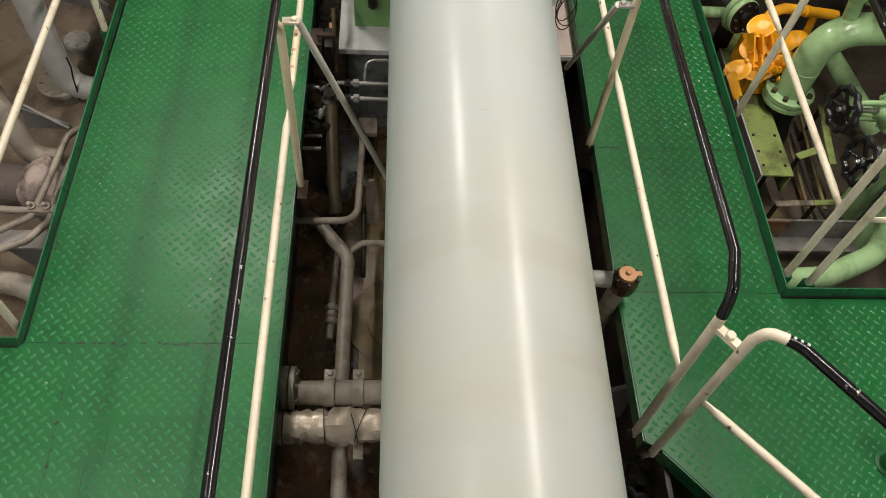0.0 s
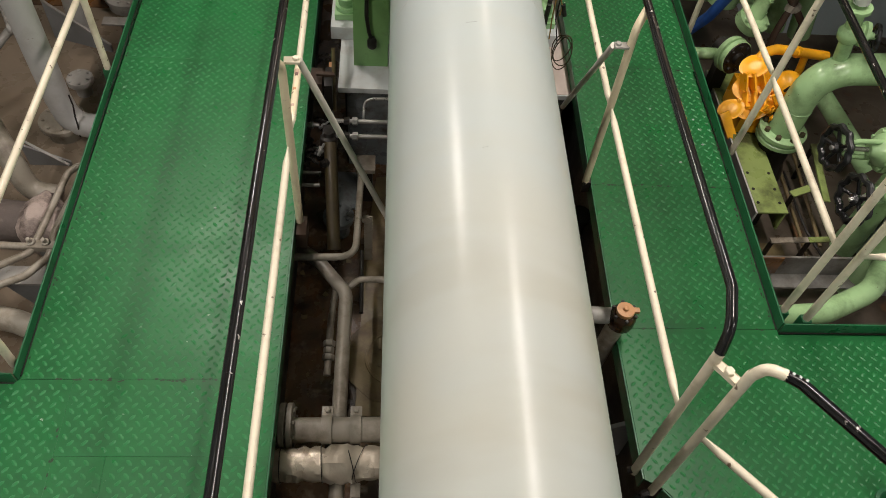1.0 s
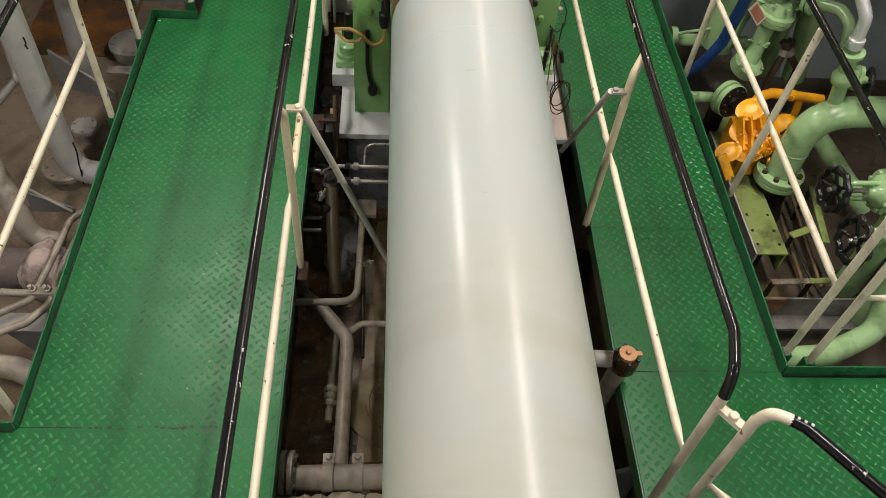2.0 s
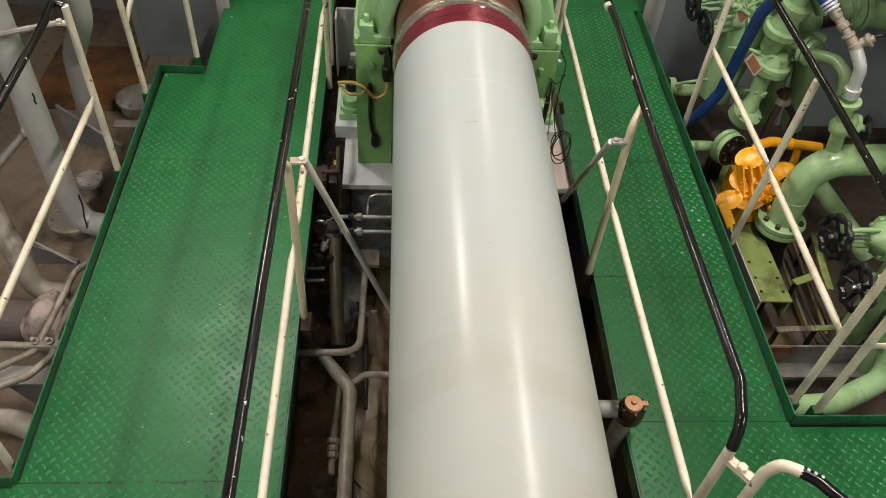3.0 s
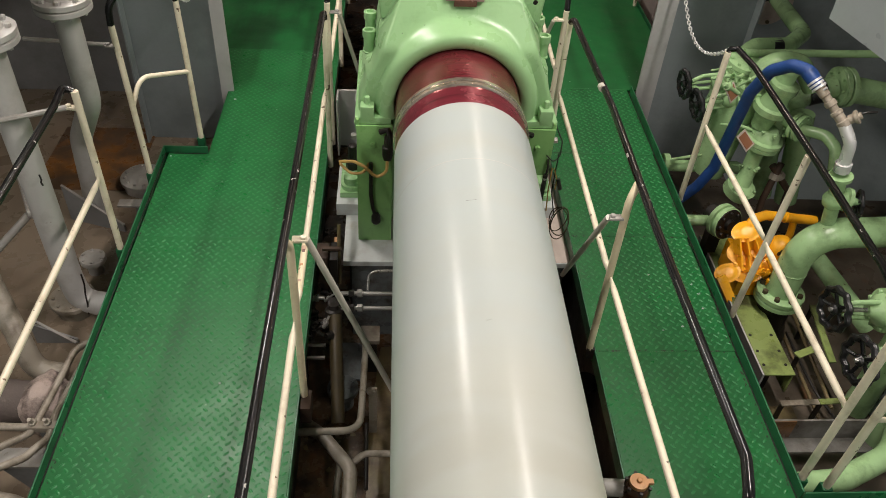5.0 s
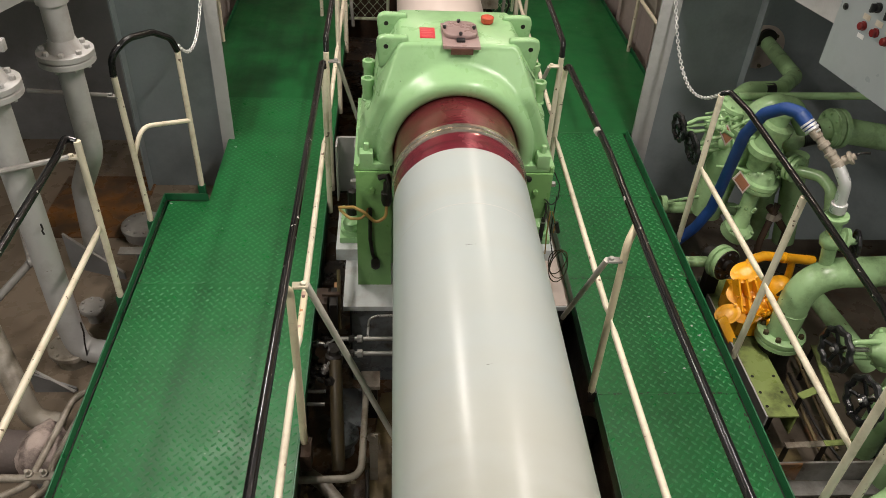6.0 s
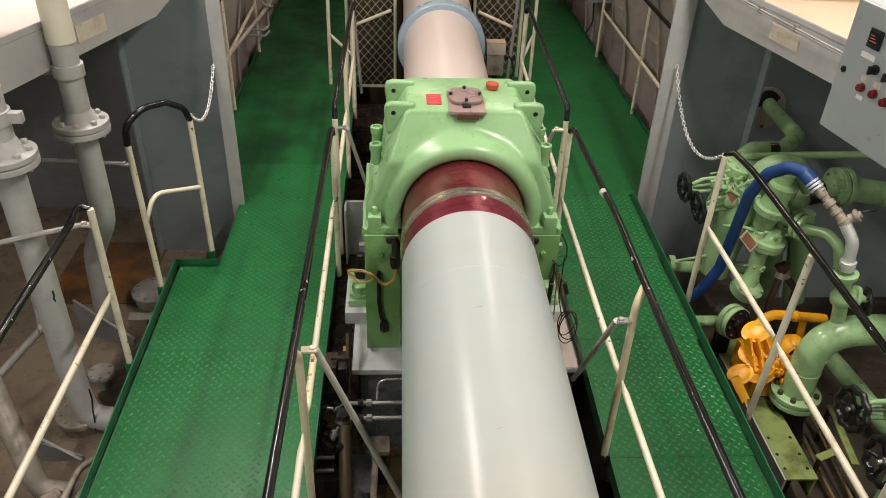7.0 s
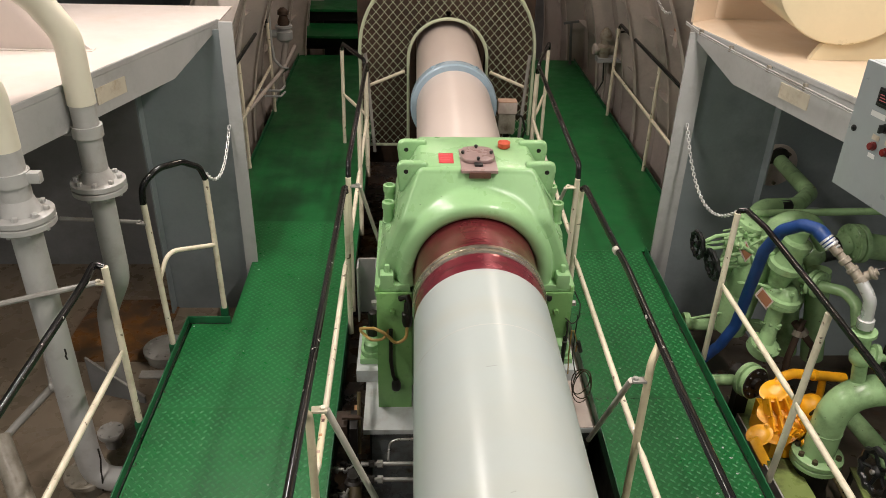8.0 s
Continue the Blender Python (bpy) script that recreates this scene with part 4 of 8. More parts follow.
part("seat_recess", new_box(cover_c[0] - 0.055, cover_c[0] + 0.058, 4.078, 4.0885, 1.268, 1.300, bevel=0.004), SEAT_STAIN, bearing, "brown stained drip edge under the cover seat")
def soft_sign(v, p):
    return math.copysign(abs(v) ** p, v)


octo = [(cover_c[0] + 0.090 * soft_sign(math.cos(radians(a)), 0.6), cover_c[1] + 0.100 * soft_sign(math.sin(radians(a)), 0.6)) for a in np.arange(0, 360, 15)]
cov = part("inspection_cover", prism(octo, "z", 1.309, 1.331, 0.007, seg=3), COVER_BROWN, bearing, "varnished grey-brown inspection cover")
for dx, dy in ((-0.077, 0), (0.075, 0), (0, 0.084), (0, -0.084)):
    part("wing_knob", disc_stack((cover_c[0] - 0.003 + dx, cover_c[1] - 0.012 + dy, 1.331), (0, 0, 1), [(0, 0.006), (0.005, 0.006), (0.006, 0.0095), (0.014, 0.010), (0.018, 0.006)], 12), WHEEL_BLACK, cov)
part("latch", new_box(cover_c[0] - 0.024, cover_c[0] + 0.020, 4.135, 4.170, 1.309, 1.322, bevel=0.005), WHEEL_BLACK, cov, "small black latch")
plate = part("label_plate", new_box(0.505, 0.583, 4.190, 4.322, 1.304, 1.3085, bevel=0.001), RED_LABEL, bearing, "small red label with unreadable print")
for k in range(5):
    part("print_bar", new_box(0.513, 0.572 - 0.009 * (k % 2), 4.206 + 0.0225 * k, 4.2135 + 0.0225 * k, 1.3086, 1.3092), PALE_INK, plate)
part("filler_cap", disc_stack((0.869, 4.412, 1.303), (0, 0, 1), [(0, 0.026), (0.008, 0.026), (0.009, 0.034), (0.034, 0.035), (0.038, 0.031), (0.034, 0.027), (0.033, 0.001)], 24), RED_CAP, bearing, "red plastic filler cap")
# upright sensor brackets either side of the journal
for sgn in (-1, 1):
    x0, x1 = cx + sgn * 0.335, cx + sgn * 0.525
    lo, hi = min(x0, x1), max(x0, x1)
    br = part("bracket", new_box(lo, hi, 3.885, 3.897, FZ if sgn < 0 else 0.40, 0.69, bevel=0.002), BRACKET_GREEN, bearing, "soiled green upright bracket")
    for x in (lo, hi - 0.014):
        part("bracket_side", new_box(x, x + 0.014, 3.898, 3.985, FZ if sgn < 0 else 0.40, 0.72 if abs(x + 0.007 - cx) > 0.43 else 0.67, bevel=0.003), BRACKET_GREEN, br)
    part("bracket_shelf", new_box(lo + 0.015, hi - 0.015, 3.898, 3.98, 0.57, 0.58, bevel=0.002), BRACKET_GREEN, br)
    part("sensor_body", lathe(bmesh.new(), (cx + sgn * 0.362, 3.862, 0.50), (0, 0, 1), [(0, 0.022), (0.03, 0.03), (0.08, 0.03), (0.085, 0.02), (0.14, 0.018), (0.15, 0.012)], 14), DARK_STEEL, br, "dark oily sensor")
    part("sensor_arm", tube([(cx + sgn * 0.40, 3.88, 0.66), (cx + sgn * 0.36, 3.86, 0.685), (cx + sgn * 0.345, 3.84, 0.64), (cx + sgn * 0.35, 3.85, 0.56)], 0.017, 8), DARK_STEEL, br)
    bolt_at(br, (cx + sgn * 0.44, 3.885, 0.58), (0, -1, 0), 0.016, 0.02, BRACKET_GREEN)
    bolt_at(br, (cx + sgn * 0.525, 3.93, 0.60), (sgn, 0, 0), 0.018, 0.03, PIPE_GREY)
for sgn in (-1, 1):
    def span(a, b):
        return sorted((cx + sgn * a, cx + sgn * b))
    part("foot_pad", new_box(*span(0.505, 0.665), 4.11, 4.56, FZ, FZ + 0.085, bevel=0.005), FOUNDATION, bearing, "light grey foot pad")
    part("foot", new_box(*span(0.50, 0.645), 4.17, 4.52, FZ + 0.086, FZ + 0.125, bevel=0.008), HOUSING_GREEN, bearing, "green bearing foot")
    part("foot_nut", disc_stack((cx + sgn * 0.578, 4.24, FZ + 0.125), (0, 0, 1), [(0, 0.062), (0.028, 0.062), (0.03, 0.046), (0.075, 0.046), (0.082, 0.036)], 20), HOUSING_GREEN, bearing)
    part("foot_bolt", disc_stack((cx + sgn * 0.575, 4.44, FZ + 0.125), (0, 0, 1), [(0, 0.046), (0.05, 0.046), (0.055, 0.03), (0.16, 0.03), (0.165, 0.022)], 8), DARK_STEEL, bearing, "dark oily foot bolt")
    chock = part("chock", new_box(*span(0.56, 0.69), 4.86, 4.88, FZ, 0.33, bevel=0.004), GREY_FLANGE, bearing, "grey side chock plate")
    for a in (0.56, 0.68):
        part("chock_side", new_box(*span(a, a + 0.012), 4.74, 4.86, FZ, 0.33, bevel=0.003), GREY_FLANGE, chock)

cable = thing("sensor_cable", (0.2, 3.95, 0.35), "tan sensor cable looped over the bearing bracket", "cable")
part("loop", tube([(cx - 0.62, 3.93, 0.43), (cx - 0.54, 3.865, 0.48), (cx - 0.48, 3.83, 0.47), (cx - 0.42, 3.82, 0.405), (cx - 0.365, 3.83, 0.44), (cx - 0.362, 3.85, 0.51)], 0.009, 8, bend=0.05), YELLOW_CABLE, cable)
part("loop", tube([(cx - 0.62, 3.94, 0.41), (cx - 0.56, 3.86, 0.405), (cx - 0.49, 3.84, 0.42), (cx - 0.46, 3.88, 0.46)], 0.008, 8, bend=0.05), YELLOW_CABLE, cable)
drop = thing("drain_hose", (cx - 0.43, 3.96, 0.1), "dark oily drain hose hanging on the green bracket", "hose")
part("hose", tube([(cx - 0.45, 3.866, 0.47), (cx - 0.452, 3.866, 0.26), (cx - 0.44, 3.866, 0.16), (cx - 0.425, 3.866, 0.11)], 0.011, 8, bend=0.04), DARK_STEEL, drop)
part("nozzle", disc_stack((cx - 0.423, 3.860, 0.06), (0, 0, 1), [(0, 0.018), (0.01, 0.026), (0.05, 0.026), (0.07, 0.014)], 12), DARK_STEEL, drop)
coil = thing("coiled_cable", (1.328, 3.833, 0.100), "thin dark brown cable coiled beside the bearing", "cable")
cc = Vector((1.328, 3.833, 0.100))
for k, (rx, rz, tilt) in enumerate(((0.054, 0.120, 0.0), (0.042, 0.085, 0.20), (0.056, 0.105, -0.15))):
    pts = [cc + Vector((rx * math.cos(a) + tilt * rz * math.sin(a), -0.004 * k, rz * math.sin(a))) for a in np.linspace(0, 2 * math.pi, 22)]
    part("turn", tube([p_ + Vector((0, 0.012 * k, 0.02 * (k == 1))) for p_ in pts], 0.0032, 6), BROWN_PIPE, coil)
part("lead", tube([cc + Vector((-0.04, 0, 0.06)), cc + Vector((-0.07, 0.03, 0.2)), cc + Vector((-0.05, 0.1, 0.42))], 0.0035, 6, bend=0.05), BLACK_CABLE, coil)
lead = thing("hanging_plug", (1.25, 3.95, 0.2), "small dark plug and wires hanging from the bracket", "cable")
part("wire", tube([(1.212, 3.880, 0.511), (1.213, 3.860, 0.466), (1.208, 3.860, 0.417)], 0.006, 6), BLACK_CABLE, lead)
part("hose", tube([(1.207, 3.860, 0.421), (1.204, 3.860, 0.320), (1.204, 3.870, 0.172)], 0.013, 8), BLACK_CABLE, lead, "black hose end")
part("hose_band", tube([(1.207, 3.860, 0.402), (1.207, 3.860, 0.390)], 0.0142, 8), STEEL, lead)
for a, b, c in (((1.258, 3.900, 0.439), (1.282, 3.880, 0.366), (1.279, 3.880, 0.307)), ((1.248, 3.900, 0.438), (1.241, 3.880, 0.306), (1.251, 3.880, 0.153))):
    part("wire", tube([a, b, c], 0.004, 6, bend=0.03), YELLOW_CABLE, lead)
part("plug", tube([(1.286, 3.880, 0.378), (1.307, 3.880, 0.308)], 0.012, 8), BLACK_CABLE, lead)
part("loop", tube([(1.229, 3.950, 0.702), (1.281, 3.920, 0.599), (1.279, 3.900, 0.521), (1.243, 3.880, 0.490), (1.197, 3.870, 0.540)], 0.0035, 6, bend=0.04), BLACK_CABLE, lead)

# ---- railings ----
RT = 0.0175


def post(rail, base, top, bend_to=None, r=RT, name="post"):
    pts = [base, top] + ([bend_to] if bend_to else [])
    p = part(name, tube(pts, r, 12, bend=0.09 if bend_to else 0), CREAM_SOILED if bend_to else CREAM, rail)
    return p


def flat_end(rail, p, q, r=0.0155, name="mid_rail"):
    """A mid rail with pinched ends where it meets the posts."""
    p, q = Vector(p), Vector(q)
    d = (q - p)
    n = 10
    bm = bmesh.new()
    u, v, w = frame_of(d)
    rings = []
    for s, k in ((0, 0.35), (0.03, 0.55), (0.075, 1.0), (d.length - 0.075, 1.0), (d.length - 0.03, 0.55), (d.length, 0.35)):
        rings.append([bm.verts.new(p + w * s + u * math.cos(2 * math.pi * i / n) * r * k + v * math.sin(2 * math.pi * i / n) * r * (1.25 - 0.25 * k)) for i in range(n)])
    for a, b in zip(rings, rings[1:]):
        for i in range(n):
            bm.faces.new((a[i], a[(i + 1) % n], b[(i + 1) % n], b[i]))
    bm.faces.new(rings[0])
    bm.faces.new(rings[-1])
    return part(name, bm, CREAM, rail)


def lug(rail, p, d, material=CREAM, r=0.022):
    """A bolted eye that ties a strut or the next railing to a post."""
    p, d = Vector(p), Vector(d).normalized()
    part("lug", bar_between(p, p + d * 0.06, 0.035, 0.012, 0.004), material, rail)
    bolt_at(rail, p + d * 0.045 + Vector((0, 0, 0.005)), (0, 0, 1), 0.013, 0.012, material)


RAILS = "cream and black pipe railings"
rl = thing("railing", (-0.035, 2.7, 0), "cream pipe railing with a black sleeved top rail along the shaft", "railing", RAILS)
part("top_rail", tube([(-0.035, -0.4, 1.0), (-0.038, 2.0, 1.0), (-0.028, 4.52, 1.0), (-0.028, 4.60, 0.97), (-0.028, 4.615, 0.93)], RT, 14), BLACK_RAIL, rl, "glossy black sleeved top rail")
for y0, y1 in ((0.55, 2.66), (2.76, 4.56)):
    flat_end(rl, (-0.034, y0, 0.5), (-0.036, y1, 0.5))
post(rl, (-0.030, 2.70, -0.11), (-0.030, 2.70, 0.90), (-0.036, 2.62, 0.99))
post(rl, (-0.030, 4.615, -0.09), (-0.028, 4.615, 0.93))
post(rl, (-0.030, 0.55, -0.09), (-0.030, 0.55, 0.985))
part("post_bracket", new_box(-0.047, 0.004, 2.62, 2.73, -0.13, -0.02, bevel=0.006), RUST, rl, "rusty post bracket")
lug(rl, (-0.02, 2.70, 0.93), (1, 0.05, 0))
rng_p = random.Random(31)
tan = bmesh.new()
lathe(tan, (-0.035, 2.85, 0.5), (0, 1, 0), [(0, 0.0157)] + [(0.012 + 0.019 * k, 0.0160 + rng_p.uniform(0, 0.0006)) for k in range(16)] + [(0.315, 0.0157)], 14, caps=False)
part("peeled_length", tan, CREAM_SOILED, rl, "tan primer where the paint has peeled")
for k in range(13):
    y, ln = 2.86 + 0.023 * k + rng_p.uniform(-0.01, 0.01), rng_p.uniform(0.012, 0.035)
    prof = [(0, 0.0160), (0.004, 0.0170), (ln - 0.004, 0.0170), (ln, 0.0160)]
    part("peeled_patch", lathe(bmesh.new(), (-0.035, y, 0.5), (0, 1, 0), prof, 7, rng_p.uniform(0, 360), rng_p.uniform(40, 100), caps=False), (CAP_COPPER, SEAT_STAIN, BOX_LID)[k % 3], rl, "curled flake of old paint")
part("strut", tube([(0.035, 2.71, 0.925), (0.382, 2.784, -0.100)], 0.014, 10), STRUT_GREY, rl, "grey pipe strut")

rr = thing("railing", (1.37, 2.9, 0), "cream pipe railing with a black sleeved top rail along the shaft", "railing", RAILS)
part("top_rail", tube([(1.350, 1.515, 0.90), (1.362, 1.55, 0.985), (1.392, 1.68, 1.0), (1.392, 2.7, 1.0), (1.41, 3.6, 1.0), (1.39, 4.56, 1.0), (1.388, 4.62, 0.96)], RT, 14, bend=0.09), BLACK_RAIL, rr, "glossy black sleeved top rail")
post(rr, (1.358, 1.513, -0.06), (1.350, 1.515, 0.90))
post(rr, (1.36, 2.972, 0.0), (1.358, 2.972, 0.94), (1.396, 3.02, 0.992))
part("post_clip", new_box(1.345, 1.385, 2.955, 2.99, -0.06, 0.012, bevel=0.003), DARK_STEEL, rr)
post(rr, (1.385, 4.63, -0.07), (1.388, 4.63, 0.96))
flat_end(rr, (1.358, 1.54, 0.5), (1.362, 2.95, 0.5))
flat_end(rr, (1.362, 2.99, 0.5), (1.385, 4.60, 0.5))
lug(rr, (1.35, 2.97, 0.845), (-1, 0.0, 0), PIPE_GREY)
part("strut", tube([(1.288, 2.975, 0.842), (1.338, 3.594, -0.080)], 0.014, 10), STRUT_GREY, rr, "grey pipe strut")
rg = Vector((1.407, 3.803, 1.000))
part("sleeve_joint", tube([(1.398, rg.y - 0.016, 1.0), (1.396, rg.y + 0.016, 1.0)], RT + 0.0022, 14), STRUT_GREY, rr, "pale sleeve joint")
bolt_at(rr, (1.355, 1.513, -0.045), (-1, 0, 0), 0.014, 0.03, DARK_STEEL)

rb = thing("railing", (1.41, 1.43, 0), "cream and black pipe railing turning away along the walkway edge", "railing", RAILS)
part("top_rail", tube([(1.47, 1.390, 1.0), (1.507, 1.365, 1.0), (1.668, 1.156, 1.0), (2.3, 0.40, 1.0)], RT, 14, bend=0.06), BLACK_RAIL, rb, "glossy black sleeved top rail")
for k in range(3):
    a = Vector((1.480 + 0.016 * k, 1.384 - 0.010 * k, 1.0))
    part("print_mark", bar_between(a + Vector((0.0, 0.004, 0.0180)), a + Vector((0.006, -0.001, 0.0180)), 0.0085, 0.0012, 0.0004), FOUNDATION, rb, "worn white unreadable mark")
part("post", tube([(1.413, 1.433, -0.06), (1.408, 1.425, 0.93), (1.425, 1.412, 1.0), (1.472, 1.389, 1.0)], RT, 12, bend=0.07), CREAM, rb)
flat_end(rb, (1.413, 1.418, 0.5), (1.95, 0.82, 0.5))
part("tie", bar_between((1.356, 1.505, 0.85), (1.407, 1.44, 0.85), 0.03, 0.012, 0.004), CREAM, rb)
bolt_at(rb, (1.382, 1.472, 0.857), (0, 0, 1), 0.016, 0.016, CREAM)
bolt_at(rb, (1.395, 1.425, -0.045), (-1, -0.3, 0), 0.014, 0.03, DARK_STEEL)

ro = thing("railing", (2.2, 3.3, 0), "cream and black pipe railing above the pump pit", "railing", RAILS)
part("top_rail", tube([(2.205, 4.276, 0.965), (2.213, 4.272, 0.995), (2.245, 4.255, 1.005), (2.272, 4.05, 1.0), (2.256, 3.45, 1.0), (2.242, 3.05, 1.0), (2.218, 2.5, 1.0), (2.17, 2.23, 1.0)], 0.0165, 14), BLACK_RAIL, ro, "glossy black sleeved top rail")
post(ro, (2.202, 4.27, -0.05), (2.203, 4.27, 0.98))
post(ro, (2.208, 3.262, -0.06), (2.243, 3.262, 0.985))
post(ro, (2.144, 2.215, -0.03), (2.150, 2.215, 1.0))
flat_end(ro, (2.203, 4.25, 0.51), (2.212, 3.28, 0.48))
flat_end(ro, (2.208, 3.24, 0.47), (2.155, 2.235, 0.5))
rf = thing("railing", (2.24, 2.17, 0), "cream pipe railing along the front of the pump pit", "railing", RAILS)
post(rf, (2.237, 2.172, -0.03), (2.243, 2.172, 0.985))
flat_end(rf, (2.26, 2.172, 0.5), (3.6, 2.16, 0.5))
part("top_rail", tube([(2.243, 2.172, 0.985), (2.28, 2.17, 1.0), (3.7, 2.16, 1.0)], 0.0165, 12), BLACK_RAIL, rf, "glossy black sleeved top rail")
post(rf, (3.6, 2.16, -0.03), (3.6, 2.16, 0.985))

lo_ = thing("railing", (-1.09, 3.0, 0), "cream and black pipe railing above the pipe pit", "railing", RAILS)
part("top_rail", tube([(-1.102, 3.655, 0.985), (-1.15, 3.66, 1.0), (-1.135, 3.5, 1.0), (-1.12, 2.6, 1.0), (-1.10, 1.95, 1.0)], RT, 14, bend=0.03), BLACK_RAIL, lo_, "glossy black sleeved top rail")
post(lo_, (-1.093, 3.650, -0.02), (-1.097, 3.650, 0.99))
post(lo_, (-1.094, 1.945, -0.02), (-1.098, 1.945, 0.99))
flat_end(lo_, (-1.094, 3.63, 0.5), (-1.09, 1.96, 0.5))
lug(lo_, (-1.10, 3.65, 0.90), (-1, 0.12, 0))
part("stay", tube([(-1.15, 3.655, 0.90), (-1.95, 3.26, 0.90)], 0.014, 8), PIPE_GREY, lo_, "grey flat stay")
for x, y in ((-1.093, 3.65), (-1.096, 4.345), (-0.868, 4.74), (2.144, 2.215), (2.237, 2.172)):
    part("foot_clip", new_box(x - 0.022, x + 0.022, y - 0.022, y + 0.022, -0.06, 0.03, bevel=0.005), GREEN_TRIM, lo_ if x < 0 else ro)

gate = thing("railing", (-0.98, 4.55, 0), "cream tube hoop railing with a black sleeved top", "railing", RAILS)
part("hoop_sleeve", tube([(-1.122, 4.345, 0.98), (-1.118, 4.355, 1.09), (-1.04, 4.43, 1.16), (-0.95, 4.58, 1.135), (-0.89, 4.70, 1.05), (-0.876, 4.738, 0.96)], RT + 0.001, 14, bend=0.12, steps=9), BLACK_RAIL, gate, "glossy black sleeve")
post(gate, (-1.096, 4.345, -0.05), (-1.121, 4.345, 0.985))
post(gate, (-0.866, 4.74, -0.03), (-0.876, 4.739, 0.965))
part("mid_bar", tube([(-1.106, 4.345, 0.49), (-1.062, 4.42, 0.635), (-0.872, 4.737, 0.505)], 0.014, 12, bend=0.12, steps=9), CREAM, gate)
lug(gate, (-1.118, 4.345, 0.86), (-1, 0.1, 0), PIPE_GREY)
part("stay", tube([(-1.17, 4.36, 0.86), (-1.62, 4.40, 0.86)], 0.012, 8), PIPE_GREY, gate, "grey flat stay")

# railings further along the shaft
r2 = thing("railing", (-0.03, 6, 0), "cream and black pipe railing beside the far shaft", "railing", RAILS)
part("top_rail", tube([(-0.03, 4.86, 0.90), (-0.03, 4.90, 1.0), (-0.02, 7.04, 1.0), (-0.02, 7.10, 0.93)], RT, 12, bend=0.05), BLACK_RAIL, r2, "glossy black sleeved top rail")
for y in (4.86, 7.10):
    post(r2, (-0.03, y, -0.08), (-0.03, y, 0.92))
post(r2, (-0.03, 5.95, -0.08), (-0.026, 5.95, 0.985))
flat_end(r2, (-0.03, 4.88, 0.5), (-0.03, 5.93, 0.5))
flat_end(r2, (-0.03, 5.97, 0.5), (-0.03, 7.08, 0.5))
lug(r2, (-0.02, 4.86, 0.86), (1, 0.0, 0), PIPE_GREY)
part("strut", tube([(0.04, 4.86, 0.855), (0.22, 5.25, -0.05)], 0.013, 8), STRUT_GREY, r2, "grey pipe strut")
r3 = thing("railing", (-0.2, 7.5, 0), "short cream and black railing round the mesh guard", "railing", RAILS)
part("top_rail", tube([(-0.04, 7.14, 0.93), (-0.05, 7.18, 1.0), (-0.27, 7.70, 1.0), (-0.29, 7.76, 0.93)], RT, 12, bend=0.05), BLACK_RAIL, r3, "glossy black sleeved top rail")
post(r3, (-0.04, 7.16, -0.0), (-0.04, 7.16, 0.95))
post(r3, (-0.295, 7.74, 0.0), (-0.29, 7.76, 0.94))
flat_end(r3, (-0.05, 7.18, 0.5), (-0.28, 7.72, 0.5))
r4 = thing("railing", (1.45, 6, 0), "cream and black pipe railing beside the far shaft", "railing", RAILS)
part("top_rail", tube([(1.412, 4.86, 0.90), (1.416, 4.90, 1.0), (1.474, 7.04, 1.0), (1.476, 7.10, 0.93)], RT, 12, bend=0.05), BLACK_RAIL, r4, "glossy black sleeved top rail")
for x, y in ((1.405, 4.86), (1.470, 7.10)):
    post(r4, (x, y, -0.07), (x + 0.005, y, 0.92))
flat_end(r4, (1.41, 4.88, 0.5), (1.468, 7.08, 0.5))
lug(r4, (1.40, 4.86, 0.86), (-1, 0.0, 0), CREAM)
part("strut", tube([(1.34, 4.86, 0.855), (1.20, 5.25, -0.05)], 0.013, 8), STRUT_GREY, r4, "grey pipe strut")
r5 = thing("railing", (1.6, 7.5, 0), "short cream and black railing round the mesh guard", "railing", RAILS)
part("top_rail", tube([(1.49, 7.14, 0.93), (1.50, 7.18, 1.0), (1.69, 7.82, 1.0), (1.70, 7.88, 0.93)], RT, 12, bend=0.05), BLACK_RAIL, r5, "glossy black sleeved top rail")
post(r5, (1.49, 7.16, 0.0), (1.49, 7.16, 0.95))
post(r5, (1.70, 7.86, 0.0), (1.70, 7.88, 0.94))
flat_end(r5, (1.50, 7.18, 0.5), (1.69, 7.83, 0.5))
for sx, sg in ((-1.12, -1), (2.56, 1)):
    rfar = thing("railing", (sx, 7.8, 0), "cream railing with a black top rail beside the hull frames", "railing", RAILS)
    part("top_rail", tube([(sx, 5.7, 1.0), (sx + sg * 0.02, 8.62, 1.0), (sx + sg * 0.02, 8.68, 0.94)], RT, 12, bend=0.05), BLACK_RAIL, rfar, "glossy black sleeved top rail")
    for y in (7.12, 8.66):
        post(rfar, (sx, y - 0.03, -0.02), (sx + sg * 0.01, y, 0.985 if y < 8 else 0.95))
    flat_end(rfar, (sx, 5.8, 0.5), (sx + sg * 0.01, 8.64, 0.5))
    part("tie_bracket", bar_between((sx + sg * 0.02, 8.6, 0.93), (sx + sg * 0.24, 8.6, 0.95), 0.02, 0.02, 0.003), DARK_STEEL, rfar)

